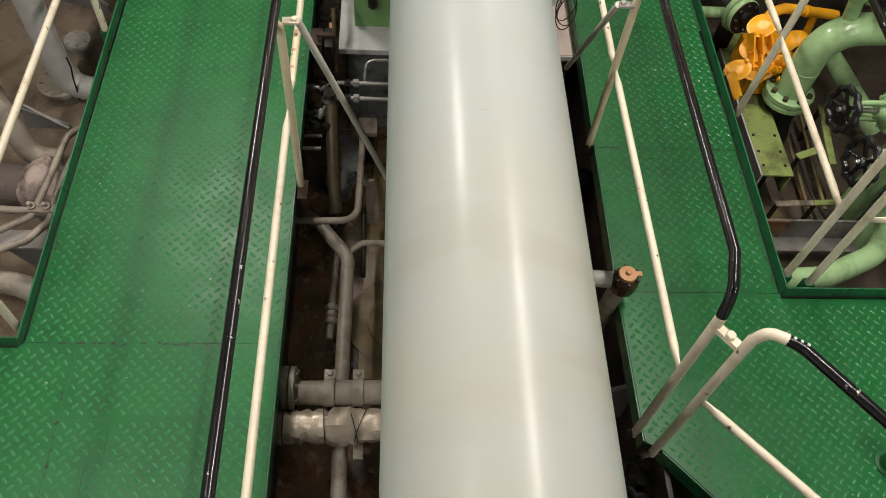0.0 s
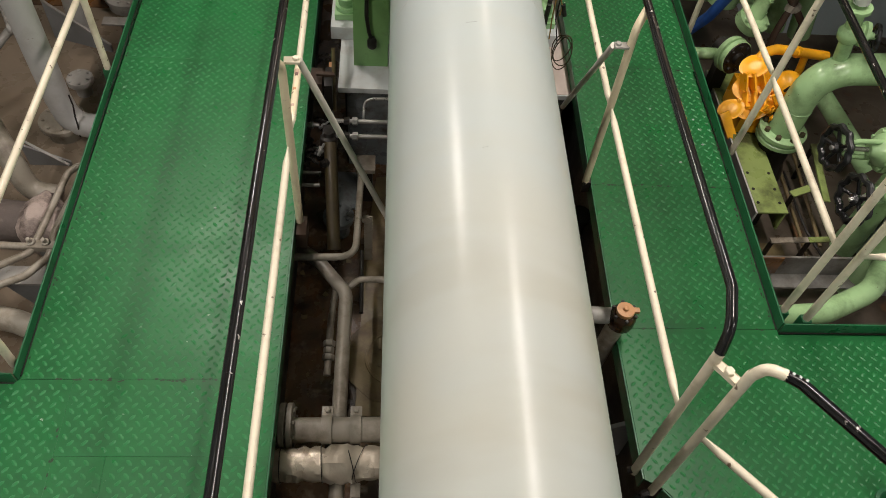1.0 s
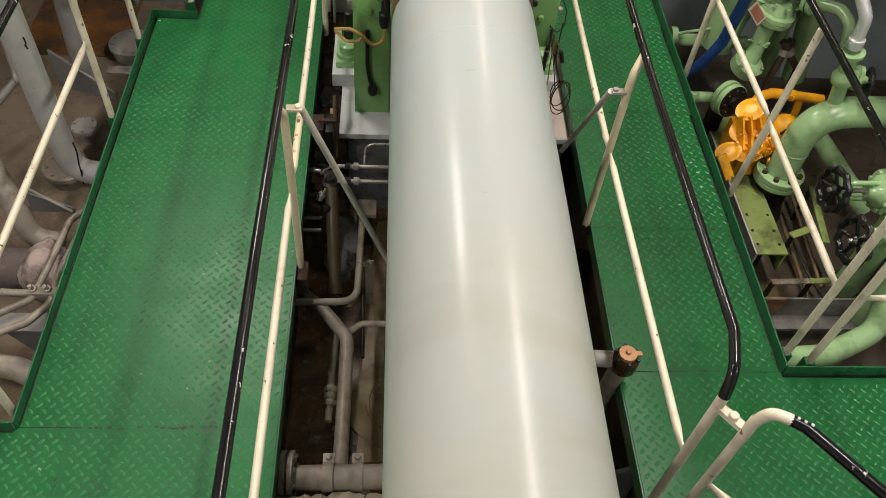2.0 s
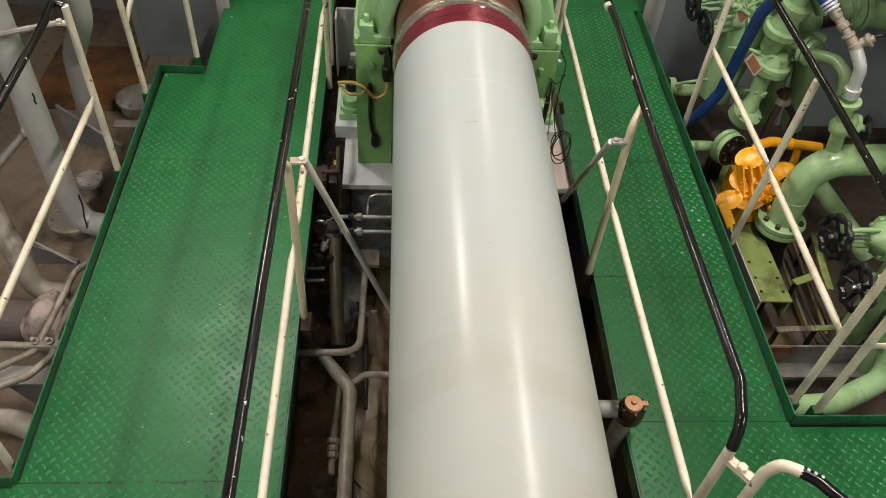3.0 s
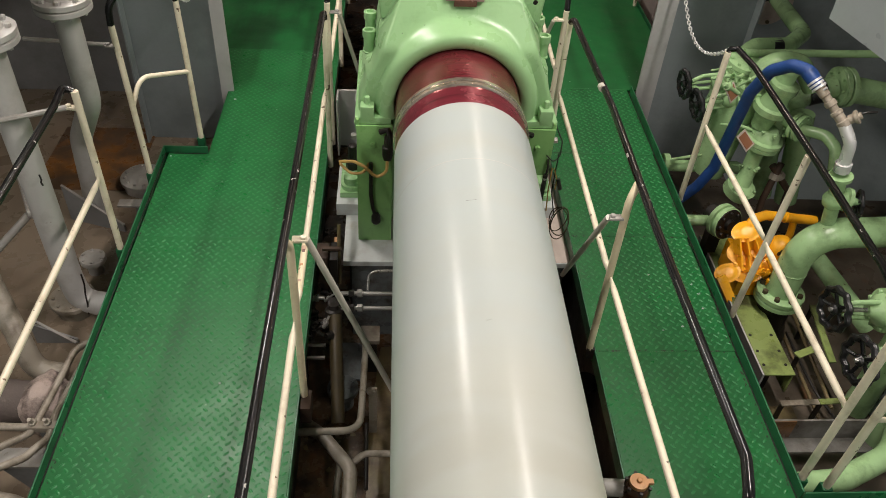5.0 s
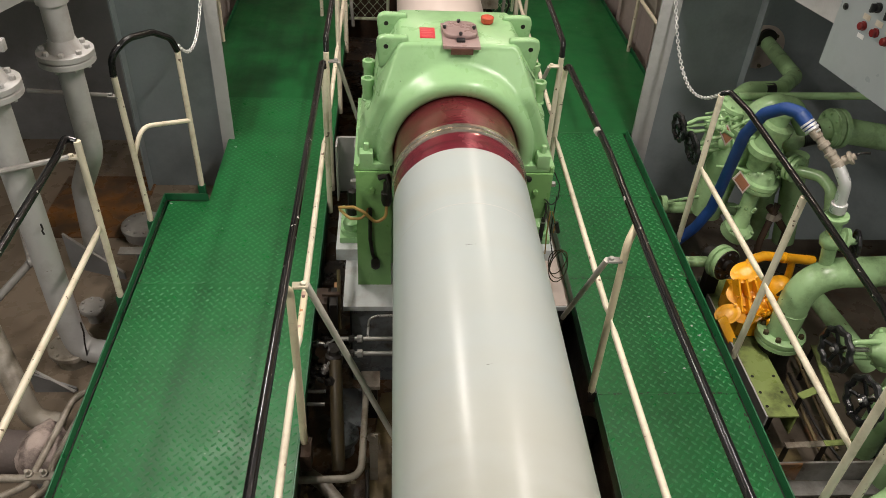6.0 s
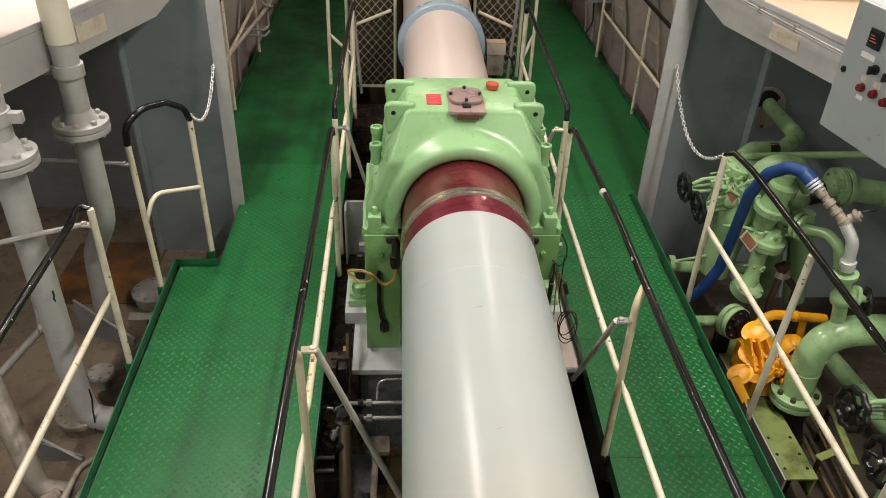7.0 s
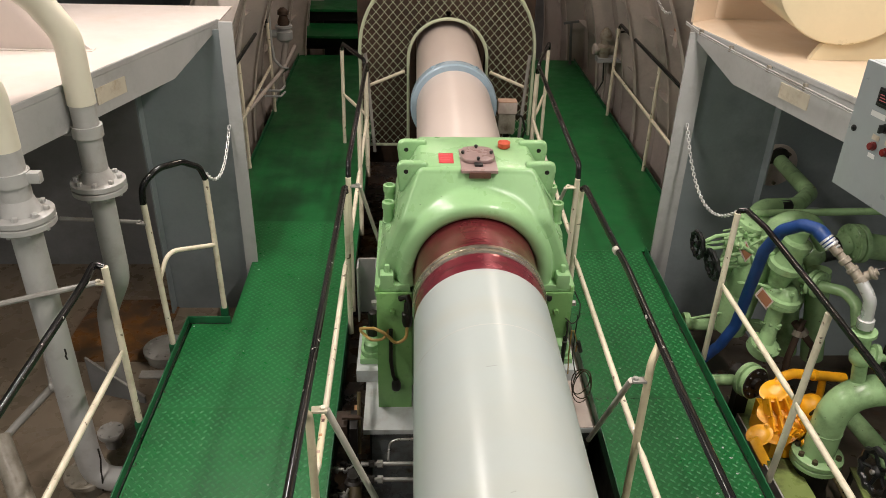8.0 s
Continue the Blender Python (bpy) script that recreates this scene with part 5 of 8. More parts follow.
# ---- chains ----
def link_mesh():
    bm = bmesh.new()
    pts = []
    for i in range(18):
        a = 2 * math.pi * i / 18
        pts.append(Vector((0.0085 * math.cos(a), 0, 0.0085 * math.sin(a) + math.copysign(0.009, math.sin(a)) * (abs(math.sin(a)) > 0.1))))
    k = 6
    rings = []
    for i, p in enumerate(pts):
        d = (pts[(i + 1) % 18] - pts[i - 1]).normalized()
        u = Vector((0, 1, 0))
        v = d.cross(u)
        rings.append([bm.verts.new(p + (u * math.cos(2 * math.pi * j / k) + v * math.sin(2 * math.pi * j / k)) * 0.0036) for j in range(k)])
    for i in range(18):
        for j in range(k):
            bm.faces.new((rings[i][j], rings[(i + 1) % 18][j], rings[(i + 1) % 18][(j + 1) % k], rings[i][(j + 1) % k]))
    return mesh_of("link", bm, GALV, 60)


LINK = link_mesh()


def chain(p, q, sag, label):
    p, q = Vector(p), Vector(q)
    ch = thing("chain", p, label, "chain", "galvanised chains")
    def at(t):
        return p.lerp(q, t) + Vector((0, 0, -4 * sag * t * (1 - t)))
    pts = [at(t) for t in np.linspace(0, 1, 400)]
    run, k = 0.0, 0
    for a, b in zip(pts, pts[1:]):
        run += (b - a).length
        if run >= 0.0265:
            run = 0.0
            put("link", LINK, along(b, b - a) @ pose(0, 0, 0, 0, 0, 90 * (k % 2) + 20), ch)
            k += 1
    return ch


chain((-0.848, 5.375, 1.07), (-0.868, 4.75, 0.985), 0.17, "galvanised chain hung between the hoop railing and the frame")
chain((2.275, 5.475, 1.08), (2.215, 4.285, 0.99), 0.27, "galvanised chain hung between the railing and the frame")

# ---- mesh guard round the far shaft ----
guard = thing("mesh_guard", (0.73, 8.0, 0), "green framed diamond wire mesh guard round the far shaft", "guard")
gc = shaft_at(8.0)
gr = 0.86
outline = [(gc.x - gr, -0.12)] + [(gc.x + gr * math.cos(a), gc.z + 0.06 + gr * math.sin(a)) for a in np.linspace(math.pi, 0, 28)] + [(gc.x + gr, -0.12)]
part("frame", tube([(x, 8.0, z) for x, z in outline], 0.016, 8), GUARD_PALE, guard, "pale green frame bar")
inner = [(gc.x - 0.385, -0.12)] + [(gc.x + 0.385 * math.cos(a), gc.z + 0.385 * math.sin(a)) for a in np.linspace(math.pi, 0, 22)] + [(gc.x + 0.385, -0.12)]
bm = bmesh.new()
o = [bm.verts.new((x, 7.95, z)) for x, z in inner]
i_ = [bm.verts.new((x, 8.28, z)) for x, z in inner]
for a in range(len(o) - 1):
    bm.faces.new((o[a], o[a + 1], i_[a + 1], i_[a]))
bmesh.ops.solidify(bm, geom=bm.faces[:], thickness=0.006)
part("opening_sleeve", bm, RUST, guard, "red-brown sleeve round the opening")
part("opening_frame", tube([(x, 7.945, z) for x, z in inner], 0.016, 8), GUARD_PALE, guard, "pale green frame bar")
def in_guard(x, z):
    dx = x - gc.x
    if abs(dx) > gr or z < -0.12:
        return False
    if z > gc.z + 0.06 and math.hypot(dx, z - gc.z - 0.06) > gr:
        return False
    if abs(dx) < 0.385 and (z < gc.z or math.hypot(dx, z - gc.z) < 0.385):
        return False
    return True


bm = bmesh.new()
for slope in (1, -1):
    c = -3.0
    while c < 3.5:
        run = []
        for s in np.arange(-1.2, 1.2, 0.02):
            x = gc.x + s
            z = gc.z + slope * 1.15 * s + c
            if in_guard(x, z):
                run.append((x, 7.99 + 0.002 * slope, z))
            else:
                if len(run) > 1:
                    tube([run[0], run[-1]], 0.0025, 4, bm=bm)
                run = []
        if len(run) > 1:
            tube([run[0], run[-1]], 0.0025, 4, bm=bm)
        c += 0.094
for sgn in (-1, 1):
    part("bottom_bar", tube([(gc.x + sgn * 0.385, 8.0, -0.12), (gc.x + sgn * gr, 8.0, -0.12)], 0.016, 8), GUARD_PALE, guard, "pale green frame bar")
wire = part("wire_mesh", bm, GUARD_PALE, guard, "pale green diamond wire mesh")
wire["kind"] = "stuff"
for sgn in (-1, 1):
    part("guard_strut", tube([(gc.x + sgn * 0.72, 7.75, -0.1), (gc.x + sgn * 0.80, 7.9, 0.86)], 0.016, 8), PIPE_GREY, guard)
    part("guard_tie", tube([(gc.x + sgn * 0.80, 7.93, 0.52), (gc.x + sgn * 0.42, 7.93, 0.68)], 0.016, 8), CREAM, guard)
# backing sheet added so that the space behind the mesh stays dark
part("back_plate", new_box(gc.x - 0.9, gc.x + 0.9, 8.42, 8.44, -0.5, 1.8), RUST, guard, "dark backing sheet added behind the mesh")
jb = thing("junction_box", (1.219, 7.020, 0.620), "small beige junction box beside the far shaft", "junction box")
jx, jy, jz = (1.219, 7.020, 0.620)
part("body", new_box(jx - 0.085, jx + 0.085, jy - 0.05, jy + 0.06, jz - 0.03, jz + 0.07, bevel=0.008), PALE_PLATE, jb)
part("lid", new_box(jx - 0.083, jx + 0.083, jy - 0.048, jy + 0.058, jz + 0.0705, jz + 0.078, bevel=0.003), BOX_LID, jb, "tan stained lid")
part("lower_box", new_box(jx - 0.075, jx + 0.075, jy - 0.04, jy + 0.06, jz - 0.22, jz - 0.032, bevel=0.006), PIPE_SOILED, jb)
part("pedestal", new_box(jx - 0.02, jx + 0.02, jy - 0.0, jy + 0.04, BILGE_Z, jz - 0.22), DARK_STEEL, jb)
part("cable", tube([(jx + 0.06, jy, jz - 0.05), (jx + 0.14, jy, jz - 0.06), (jx + 0.18, jy + 0.02, jz - 0.2), (jx + 0.10, jy + 0.05, jz - 0.5)], 0.009, 8, bend=0.06), BLACK_CABLE, jb)

# ---- pipes and fittings in the bilge beside the shaft ----
def pipe(name, at, points, r, material, label, category="pipe", bend=0.0, n=16, group=""):
    p = thing(name, at, label, category, group)
    part("run", tube(points, r, n, bend=bend), material, p)
    return p


BP = "bilge pipes"
p = pipe("flanged_pipe", (0.181, 1.747, -0.200), [(-0.121, 1.741, -0.200), (0.463, 1.749, -0.200)], 0.052, PIPE_SOILED, "soiled grey flanged pipe running under the shaft", group=BP)
for px in (0, 1):
    c = Vector((-0.039, 1.759, -0.200)) + Vector((0.030 * px, 0, 0))
    flange(p, c, (1, 0, 0), 0.098, 0.024, PIPE_SOILED, 8, bolt_mat=PIPE_SOILED)
for c in ((0.141, 1.747, -0.200), (0.260, 1.747, -0.200)):
    c = Vector(c)
    part("clamp", lathe(bmesh.new(), c - Vector((0.022, 0, 0)), (1, 0, 0), [(0, 0.052), (0, 0.06), (0.044, 0.06), (0.044, 0.052)], 24), PIPE_SOILED, p)
    part("clamp_ear", new_box(c.x - 0.024, c.x + 0.024, c.y + 0.05, c.y + 0.095, c.z + 0.0, c.z + 0.022, bevel=0.004), PIPE_SOILED, p)
    bolt_at(p, c + Vector((0, 0.075, 0.022)), (0, 0, 1), 0.013, 0.012, PIPE_SOILED)
    part("hanger", new_box(c.x - 0.015, c.x + 0.015, c.y - 0.01, c.y + 0.01, BILGE_Z, c.z - 0.04), DARK_STEEL, p)
lag = thing("lagged_pipe", (0.163, 1.602, -0.220), "pipe wrapped in crumpled silver foil lagging tied with wire", "pipe", BP)
a, b = Vector((-0.096, 1.603, -0.220)), Vector((0.510, 1.613, -0.220))
bm = bmesh.new()
u, v, w = frame_of(b - a)
rings = []
for i in range(29):
    s = i / 28
    ring = []
    for k in range(20):
        ang = 2 * math.pi * k / 20
        pt = a.lerp(b, s)
        rad = 0.068 + 0.016 * noise.noise(Vector((s * 22, math.cos(ang) * 2.4, math.sin(ang) * 2.4))) + (0.006 if 0.42 < s < 0.6 else 0)
        if s < 0.04:
            rad *= 0.86
        ring.append(bm.verts.new(pt + (u * math.cos(ang) + v * math.sin(ang)) * rad))
    rings.append(ring)
for ra, rb2 in zip(rings, rings[1:]):
    for k in range(20):
        bm.faces.new((ra[k], ra[(k + 1) % 20], rb2[(k + 1) % 20], rb2[k]))
bm.faces.new(rings[0])
part("foil_wrap", bm, FOIL, lag, "crumpled silver foil wrap")
for s, tilt in ((0.1, 0.0), (0.37, 0.004), (0.56, 0.02), (0.62, -0.03)):
    c = a.lerp(b, s)
    pts = [c + (u * math.cos(t) + v * math.sin(t)) * 0.074 + w * tilt * math.cos(t) for t in np.linspace(0, 2 * math.pi, 24)]
    part("tie_wire", tube(pts, 0.002, 5), DARK_STEEL, lag)
part("strap", new_box((0.264, 1.540, -0.200)[0] - 0.02, (0.264, 1.540, -0.200)[0] + 0.02, (0.266, 1.493, -0.200)[1], (0.264, 1.552, -0.200)[1], -0.30, -0.285, bevel=0.002), PIPE_SOILED, lag)

pipe("drain_pipe", (0.174, 2.057, -0.320), [(0.189, 1.316, -0.360), (0.181, 1.950, -0.330), (0.185, 2.505, -0.330), (0.038, 2.694, -0.330), (-0.047, 2.805, -0.400)], 0.033, PIPE_SOILED, "soiled grey drain pipe bent along the bilge", bend=0.10, group=BP)
pu = pipe("union_pipe", (0.111, 2.337, -0.450), [(0.131, 2.641, -0.420), (0.112, 2.433, -0.450), (0.105, 2.148, -0.500)], 0.017, PIPE_SOILED, "thin soiled pipe with a hexagon union", group=BP)
d = Vector((0.105, 2.148, -0.500)) - Vector((0.112, 2.433, -0.450))
for k, (s, rr_) in enumerate(((0.40, 0.030), (0.52, 0.026), (0.64, 0.030))):
    q = Vector((0.112, 2.433, -0.450)) + d * s
    part("union_nut", disc_stack(q, d, [(0, rr_ * 0.9), (0.004, rr_), (0.026, rr_), (0.03, rr_ * 0.9)], 6), PIPE_SOILED, pu)
pipe("bent_pipe", (0.141, 2.630, -0.200), [(-0.112, 2.621, -0.200), (0.227, 2.628, -0.200), (0.234, 3.204, -0.300), (0.225, 3.415, -0.450)], 0.0175, PIPE_SOILED, "small soiled pipe with a swept bend", bend=0.10, group=BP)
pipe("branch_pipe", (0.275, 2.596, -0.350), [(0.167, 2.528, -0.350), (0.248, 2.589, -0.330), (0.470, 2.586, -0.330)], 0.016, PIPE_SOILED, "small soiled branch pipe running under the shaft", bend=0.06, group=BP)
pipe("conduit", (0.252, 2.634, -0.500), [(0.248, 2.885, -0.500), (0.256, 2.498, -0.500)], 0.011, DARK_STEEL, "dark thin conduit on the bilge side", group=BP)
cov = thing("bilge_cover", (0.393, 2.344, -0.660), "round rusty brown cover on the bilge floor", "cover")
cc_ = Vector((0.44, 2.37, BILGE_Z))
part("rim", disc_stack(cc_, (0, 0, 1), [(0, 0.27), (0.018, 0.27), (0.02, 0.265)], 12), BILGE_PLATE, cov, "stained olive-brown plate")
part("lid", disc_stack(cc_ + Vector((0, 0, 0.02)), (0, 0, 1), [(0, 0.165), (0.008, 0.163), (0.0085, 0.150), (0.004, 0.148)], 40), BILGE_PLATE, cov)
bolts_round(cov, cc_ + Vector((0, 0, 0.027)), (0, 0, 1), 0.10, 6, 0.011, 0.009, BILGE_PLATE)

side = thing("bilge_side_plate", (0.50, 2.9, BILGE_Z), "stained olive-brown plate along the bilge under the shaft", "plate")
edge_ = [(0.235, 2.05), (0.245, 2.45), (0.256, 2.80), (0.252, 3.06), (0.285, 3.35), (0.312, 3.62), (0.78, 3.70), (0.78, 2.05)]
part("plate", prism(edge_, "z", BILGE_Z + 0.0005, BILGE_Z + 0.012, 0.002), BILGE_PLATE, side)
rng_b = random.Random(12)
litter = thing("bilge_flakes", (0.05, 2.6, BILGE_Z), "flaked paint lying on the oily bilge floor", "debris", kind="stuff")
bm = bmesh.new()
for k in range(26):
    x, y = rng_b.uniform(-0.09, 0.20), rng_b.uniform(1.85, 3.1)
    n_, size = rng_b.randint(5, 8), rng_b.uniform(0.005, 0.020)
    tilt = Vector((rng_b.uniform(-0.2, 0.2), rng_b.uniform(-0.2, 0.2), 1)).normalized()
    m = along((x, y, BILGE_Z + 0.003), tilt)
    lo = [bm.verts.new(m @ Vector((size * rng_b.uniform(0.4, 1.5) * math.cos(6.283 * i / n_), size * rng_b.uniform(0.4, 1.5) * math.sin(6.283 * i / n_), 0))) for i in range(n_)]
    hi = [bm.verts.new(v.co + tilt * 0.003) for v in lo]
    for i in range(n_):
        bm.faces.new((lo[i], lo[(i + 1) % n_], hi[(i + 1) % n_], hi[i]))
    bm.faces.new(hi)
    bm.faces.new(lo[::-1])
part("flakes", bm, BILGE_PLATE, litter)

# valve block with two compression joints
vb = thing("valve_block", (0.054, 3.371, -0.100), "oily black valve block with compression fittings", "valve")
c = Vector((0.059, 3.372, -0.100))
part("body", new_box(c.x - 0.03, c.x + 0.04, c.y - 0.05, c.y + 0.05, c.z - 0.10, c.z, bevel=0.014), DARK_STEEL, vb)
for y0, px in ((0, (0.141, 3.408, -0.060)), (1, (0.146, 3.299, -0.060))):
    q = Vector(px)
    part("rod", tube([q + Vector((-0.04, 0, 0)), q + Vector((0.36, 0, 0))], 0.0115, 10), STEEL, vb, "dull steel tube")
    part("fitting_nut", disc_stack(q + Vector((0.0, 0, 0)), (1, 0, 0), [(0, 0.021), (0.03, 0.021)], 6), DARK_STEEL, vb)
    part("fitting_nut", disc_stack(q + Vector((0.045, 0, 0)), (1, 0, 0), [(0, 0.022), (0.026, 0.022), (0.03, 0.016)], 6), STEEL, vb)
part("riser", tube([(0.076, 3.284, -0.100), (0.106, 2.831, -0.420)], 0.034, 16), BROWN_PIPE, vb, "brown greased pipe")
part("riser_cap", disc_stack((0.065, 3.327, -0.100), (0, 0.2, 1), [(-0.06, 0.036), (-0.05, 0.046), (0.0, 0.046), (0.01, 0.03), (0.03, 0.024)], 14), DARK_STEEL, vb)
rng_v = random.Random(5)
for k in range(16):
    q = Vector((-0.000, 3.327, -0.160)) + Vector((rng_v.uniform(-0.09, 0.07), rng_v.uniform(-0.20, 0.20), rng_v.uniform(-0.08, 0.05)))
    d = Vector((rng_v.uniform(-1, 1), rng_v.uniform(-0.5, 0.5), rng_v.uniform(-0.2, 0.8)))
    r_ = rng_v.uniform(0.008, 0.02)
    part("fitting", disc_stack(q, d, [(0, r_), (0.02, r_), (0.022, r_ * 1.45), (0.036, r_ * 1.45), (0.038, r_ * 0.7), (0.07, r_ * 0.65)], 6 if k % 2 else 10), STEEL if k % 5 == 0 else DARK_STEEL, vb)
ub = thing("upright_bracket", (0.280, 2.961, -0.450), "soiled grey upright bracket in the bilge", "bracket")
q = Vector((0.279, 3.026, -0.350))
part("plate", new_box(q.x - 0.022, q.x + 0.022, q.y - 0.03, q.y - 0.02, BILGE_Z, q.z, bevel=0.002), PIPE_SOILED, ub)
part("head", disc_stack((q.x - 0.01, q.y - 0.02, q.z - 0.02), (0, -1, 0), [(0, 0.024), (0.02, 0.024), (0.022, 0.016)], 12), PIPE_SOILED, ub)
for y in (0, 1):
    q = Vector((-0.071, 3.163, -0.200)) - Vector((0, 0.085 * y, 0))
    part("link_rod", tube([q, q + Vector((0.10, 0, 0))], 0.010, 8), STEEL, vb)
pipe("sample_pipe", (0.252, 3.634, -0.120), [(0.237, 3.565, -0.200), (0.243, 3.635, -0.130), (0.289, 3.649, -0.120), (0.467, 3.657, -0.120)], 0.008, STEEL, "thin steel sample pipe beside the foundation", bend=0.04, group=BP)
pad_ = thing("support_pad", (0.251, 3.509, -0.500), "small grey support pad on the bilge floor", "pad")
q = Vector((0.252, 3.476, -0.450))
part("plate", new_box(q.x - 0.055, q.x + 0.055, q.y - 0.06, q.y + 0.06, q.z - 0.03, q.z, bevel=0.004), PIPE_SOILED, pad_)
part("pedestal", new_box(q.x - 0.04, q.x + 0.04, q.y - 0.04, q.y + 0.04, BILGE_Z, q.z - 0.03, bevel=0.004), DARK_STEEL, pad_)
fl = thing("blind_flange", (0.137, 3.274, -0.600), "dark blue-grey bolted blind flange on the bilge floor", "flange")
q = Vector((0.105, 3.205, -0.600))
part("disc", disc_stack(q - Vector((0, 0, 0.15)), (0, 0, 1), [(0, 0.06), (0.12, 0.06), (0.121, 0.088), (0.15, 0.088), (0.153, 0.083)], 28), FLANGE_BLUE, fl)
bolts_round(fl, q + Vector((0, 0, 0.003)), (0, 0, 1), 0.066, 6, 0.011, 0.012, FLANGE_BLUE)
part("base_plate", new_box(0.03, 0.22, 3.28, 3.56, -0.64, -0.625, bevel=0.003), FLANGE_BLUE, fl, "dirty blue-grey plate behind the flange")
bk = thing("rail_clip", (0.037, 3.684, 0.000), "rusty clip plates and old rod beside the foundation", "bracket")
q = Vector((-0.012, 3.678, -0.020))
part("plate", new_box(q.x - 0.034, q.x + 0.030, q.y - 0.07, q.y + 0.06, -0.10, 0.012, bevel=0.006), RUST, bk, "rusty plate")
q = Vector((0.044, 3.658, 0.000))
part("plate", new_box(q.x - 0.012, q.x + 0.030, q.y - 0.09, q.y + 0.06, -0.14, 0.035, bevel=0.004), DARK_STEEL, bk)
part("cross_piece", new_box(q.x - 0.055, q.x + 0.045, q.y - 0.02, q.y + 0.005, 0.036, 0.052, bevel=0.003), RUST, bk)
part("rod", tube([(0.081, 3.588, -0.160), (0.079, 3.710, 0.170)], 0.0105, 10), BILGE_PLATE, bk, "brown upright rod")
part("strip", bar_between((0.054, 3.776, 0.020), (0.056, 3.673, -0.060), 0.014, 0.006, 0.001), CAP_COPPER, bk, "orange paint-chipped strip")
part("pedestal", new_box(q.x - 0.02, q.x + 0.02, q.y - 0.04, q.y + 0.06, BILGE_Z, -0.14), DARK_STEEL, bk)

# filler pipe and valve on the other side of the shaft
fc = thing("filler_pipe", (1.431, 2.230, 0.000), "dark oily filler pipe with a copper coloured cap beside the shaft", "pipe")
q = Vector((1.358, 2.096, 0.170))
part("standpipe", tube([q + Vector((-0.06, -0.02, -0.9)), q + Vector((-0.015, 0, -0.15)), q + Vector((0, 0, 0.0))], 0.04, 16), PIPE_SOILED, fc)
part("collar", disc_stack(q + Vector((0, 0, -0.07)), (0, 0, 1), [(0, 0.042), (0.005, 0.056), (0.05, 0.058), (0.075, 0.05), (0.085, 0.038)], 24), WET_OIL, fc, "wet dark brown oily collar")
part("cap", disc_stack(q + Vector((0, 0, 0.015)), (0, 0, 1), [(0, 0.037), (0.008, 0.039), (0.02, 0.037), (0.022, 0.012), (0.034, 0.011), (0.036, 0.007)], 20), CAP_COPPER, fc, "copper coloured cap")
bolts_round(fc, q + Vector((0, 0, 0.012)), (0, 0, 1), 0.049, 6, 0.008, 0.01, DARK_STEEL)
part("cap_wing", new_box(q.x + 0.035, q.x + 0.06, q.y - 0.01, q.y + 0.012, q.z + 0.018, q.z + 0.034, bevel=0.003), CAP_COPPER, fc)
part("side_pipe", tube([q + Vector((-0.04, 0.015, -0.04)), q + Vector((-0.2, 0.03, -0.05))], 0.036, 14), PIPE_GREY, fc)
gs = thing("gusset_plate", (1.380, 1.734, -0.200), "grey steel gusset plate under the walkway edge", "gusset")
part("plate", prism([(1.14, -0.35), (1.45, -0.12), (1.45, -0.5)], "y", (1.384, 1.760, -0.200)[1] - 0.01, (1.384, 1.760, -0.200)[1] + 0.01, 0.002), GREY_DARK, gs)
sv = thing("bilge_valve", (1.446, 1.413, -0.300), "black handwheel valve in the bilge beside the shaft", "valve")
handwheel(sv, (1.429, 1.398, -0.250), (-0.15, -0.2, 1), 0.085, WHEEL_BLACK, 4, 0.4)
q = Vector((1.429, 1.398, -0.250))
part("body", disc_stack((q.x, q.y + 0.02, BILGE_Z), (0, 0, 1), [(0, 0.08), (0.1, 0.08), (0.12, 0.045), (0.3, 0.05), (0.34, 0.03), (0.5, 0.012)], 18), DARK_STEEL, sv)
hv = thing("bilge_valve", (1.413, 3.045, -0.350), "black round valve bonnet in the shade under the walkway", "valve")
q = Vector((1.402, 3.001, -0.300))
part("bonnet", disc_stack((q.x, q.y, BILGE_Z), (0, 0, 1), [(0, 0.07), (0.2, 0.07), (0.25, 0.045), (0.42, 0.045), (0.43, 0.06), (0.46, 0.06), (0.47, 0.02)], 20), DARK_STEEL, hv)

# ---- port pit: tall pipes, covers, conduits ----
TALL = "tall grey pipes"
ax_, ay_ = -1.40, 3.62
ta = thing("tall_pipe", (ax_, ay_, PIT_PORT), "tall grey flanged pipe with a cream painted upper part", "pipe", TALL)
fz = (-1.368, 3.620, 1.269)[2]
part("lower_run", tube([(ax_ + 0.45, ay_ - 0.05, PIT_PORT + 0.08), (ax_ + 0.02, ay_, PIT_PORT + 0.10), (ax_, ay_, PIT_PORT + 0.30), (ax_, ay_, fz - 0.02)], 0.068, 24, bend=0.16, steps=8), PIPE_TALL, ta)
part("middle_run", tube([(ax_, ay_, fz), (ax_, ay_, 1.60)], 0.068, 24), PIPE_TALL, ta)
part("upper_run", tube([(ax_, ay_, 1.60), (ax_, ay_, 1.85), (ax_ - 0.08, ay_ - 0.2, 2.3), (ax_ - 0.1, ay_ - 0.3, 3.4)], 0.07, 24, bend=0.2), PIPE_CREAM, ta, "cream painted upper run")
for k in (-1, 1):
    flange(ta, (ax_, ay_, fz + 0.018 * k), (0, 0, k), 0.142, 0.030, PIPE_TALL, 8, bolt_mat=PIPE_TALL, bolt_r=0.015)
part("weld_collar", disc_stack((ax_, ay_, fz + 0.03), (0, 0, 1), [(0, 0.095), (0.01, 0.09), (0.07, 0.069)], 24), PIPE_TALL, ta)
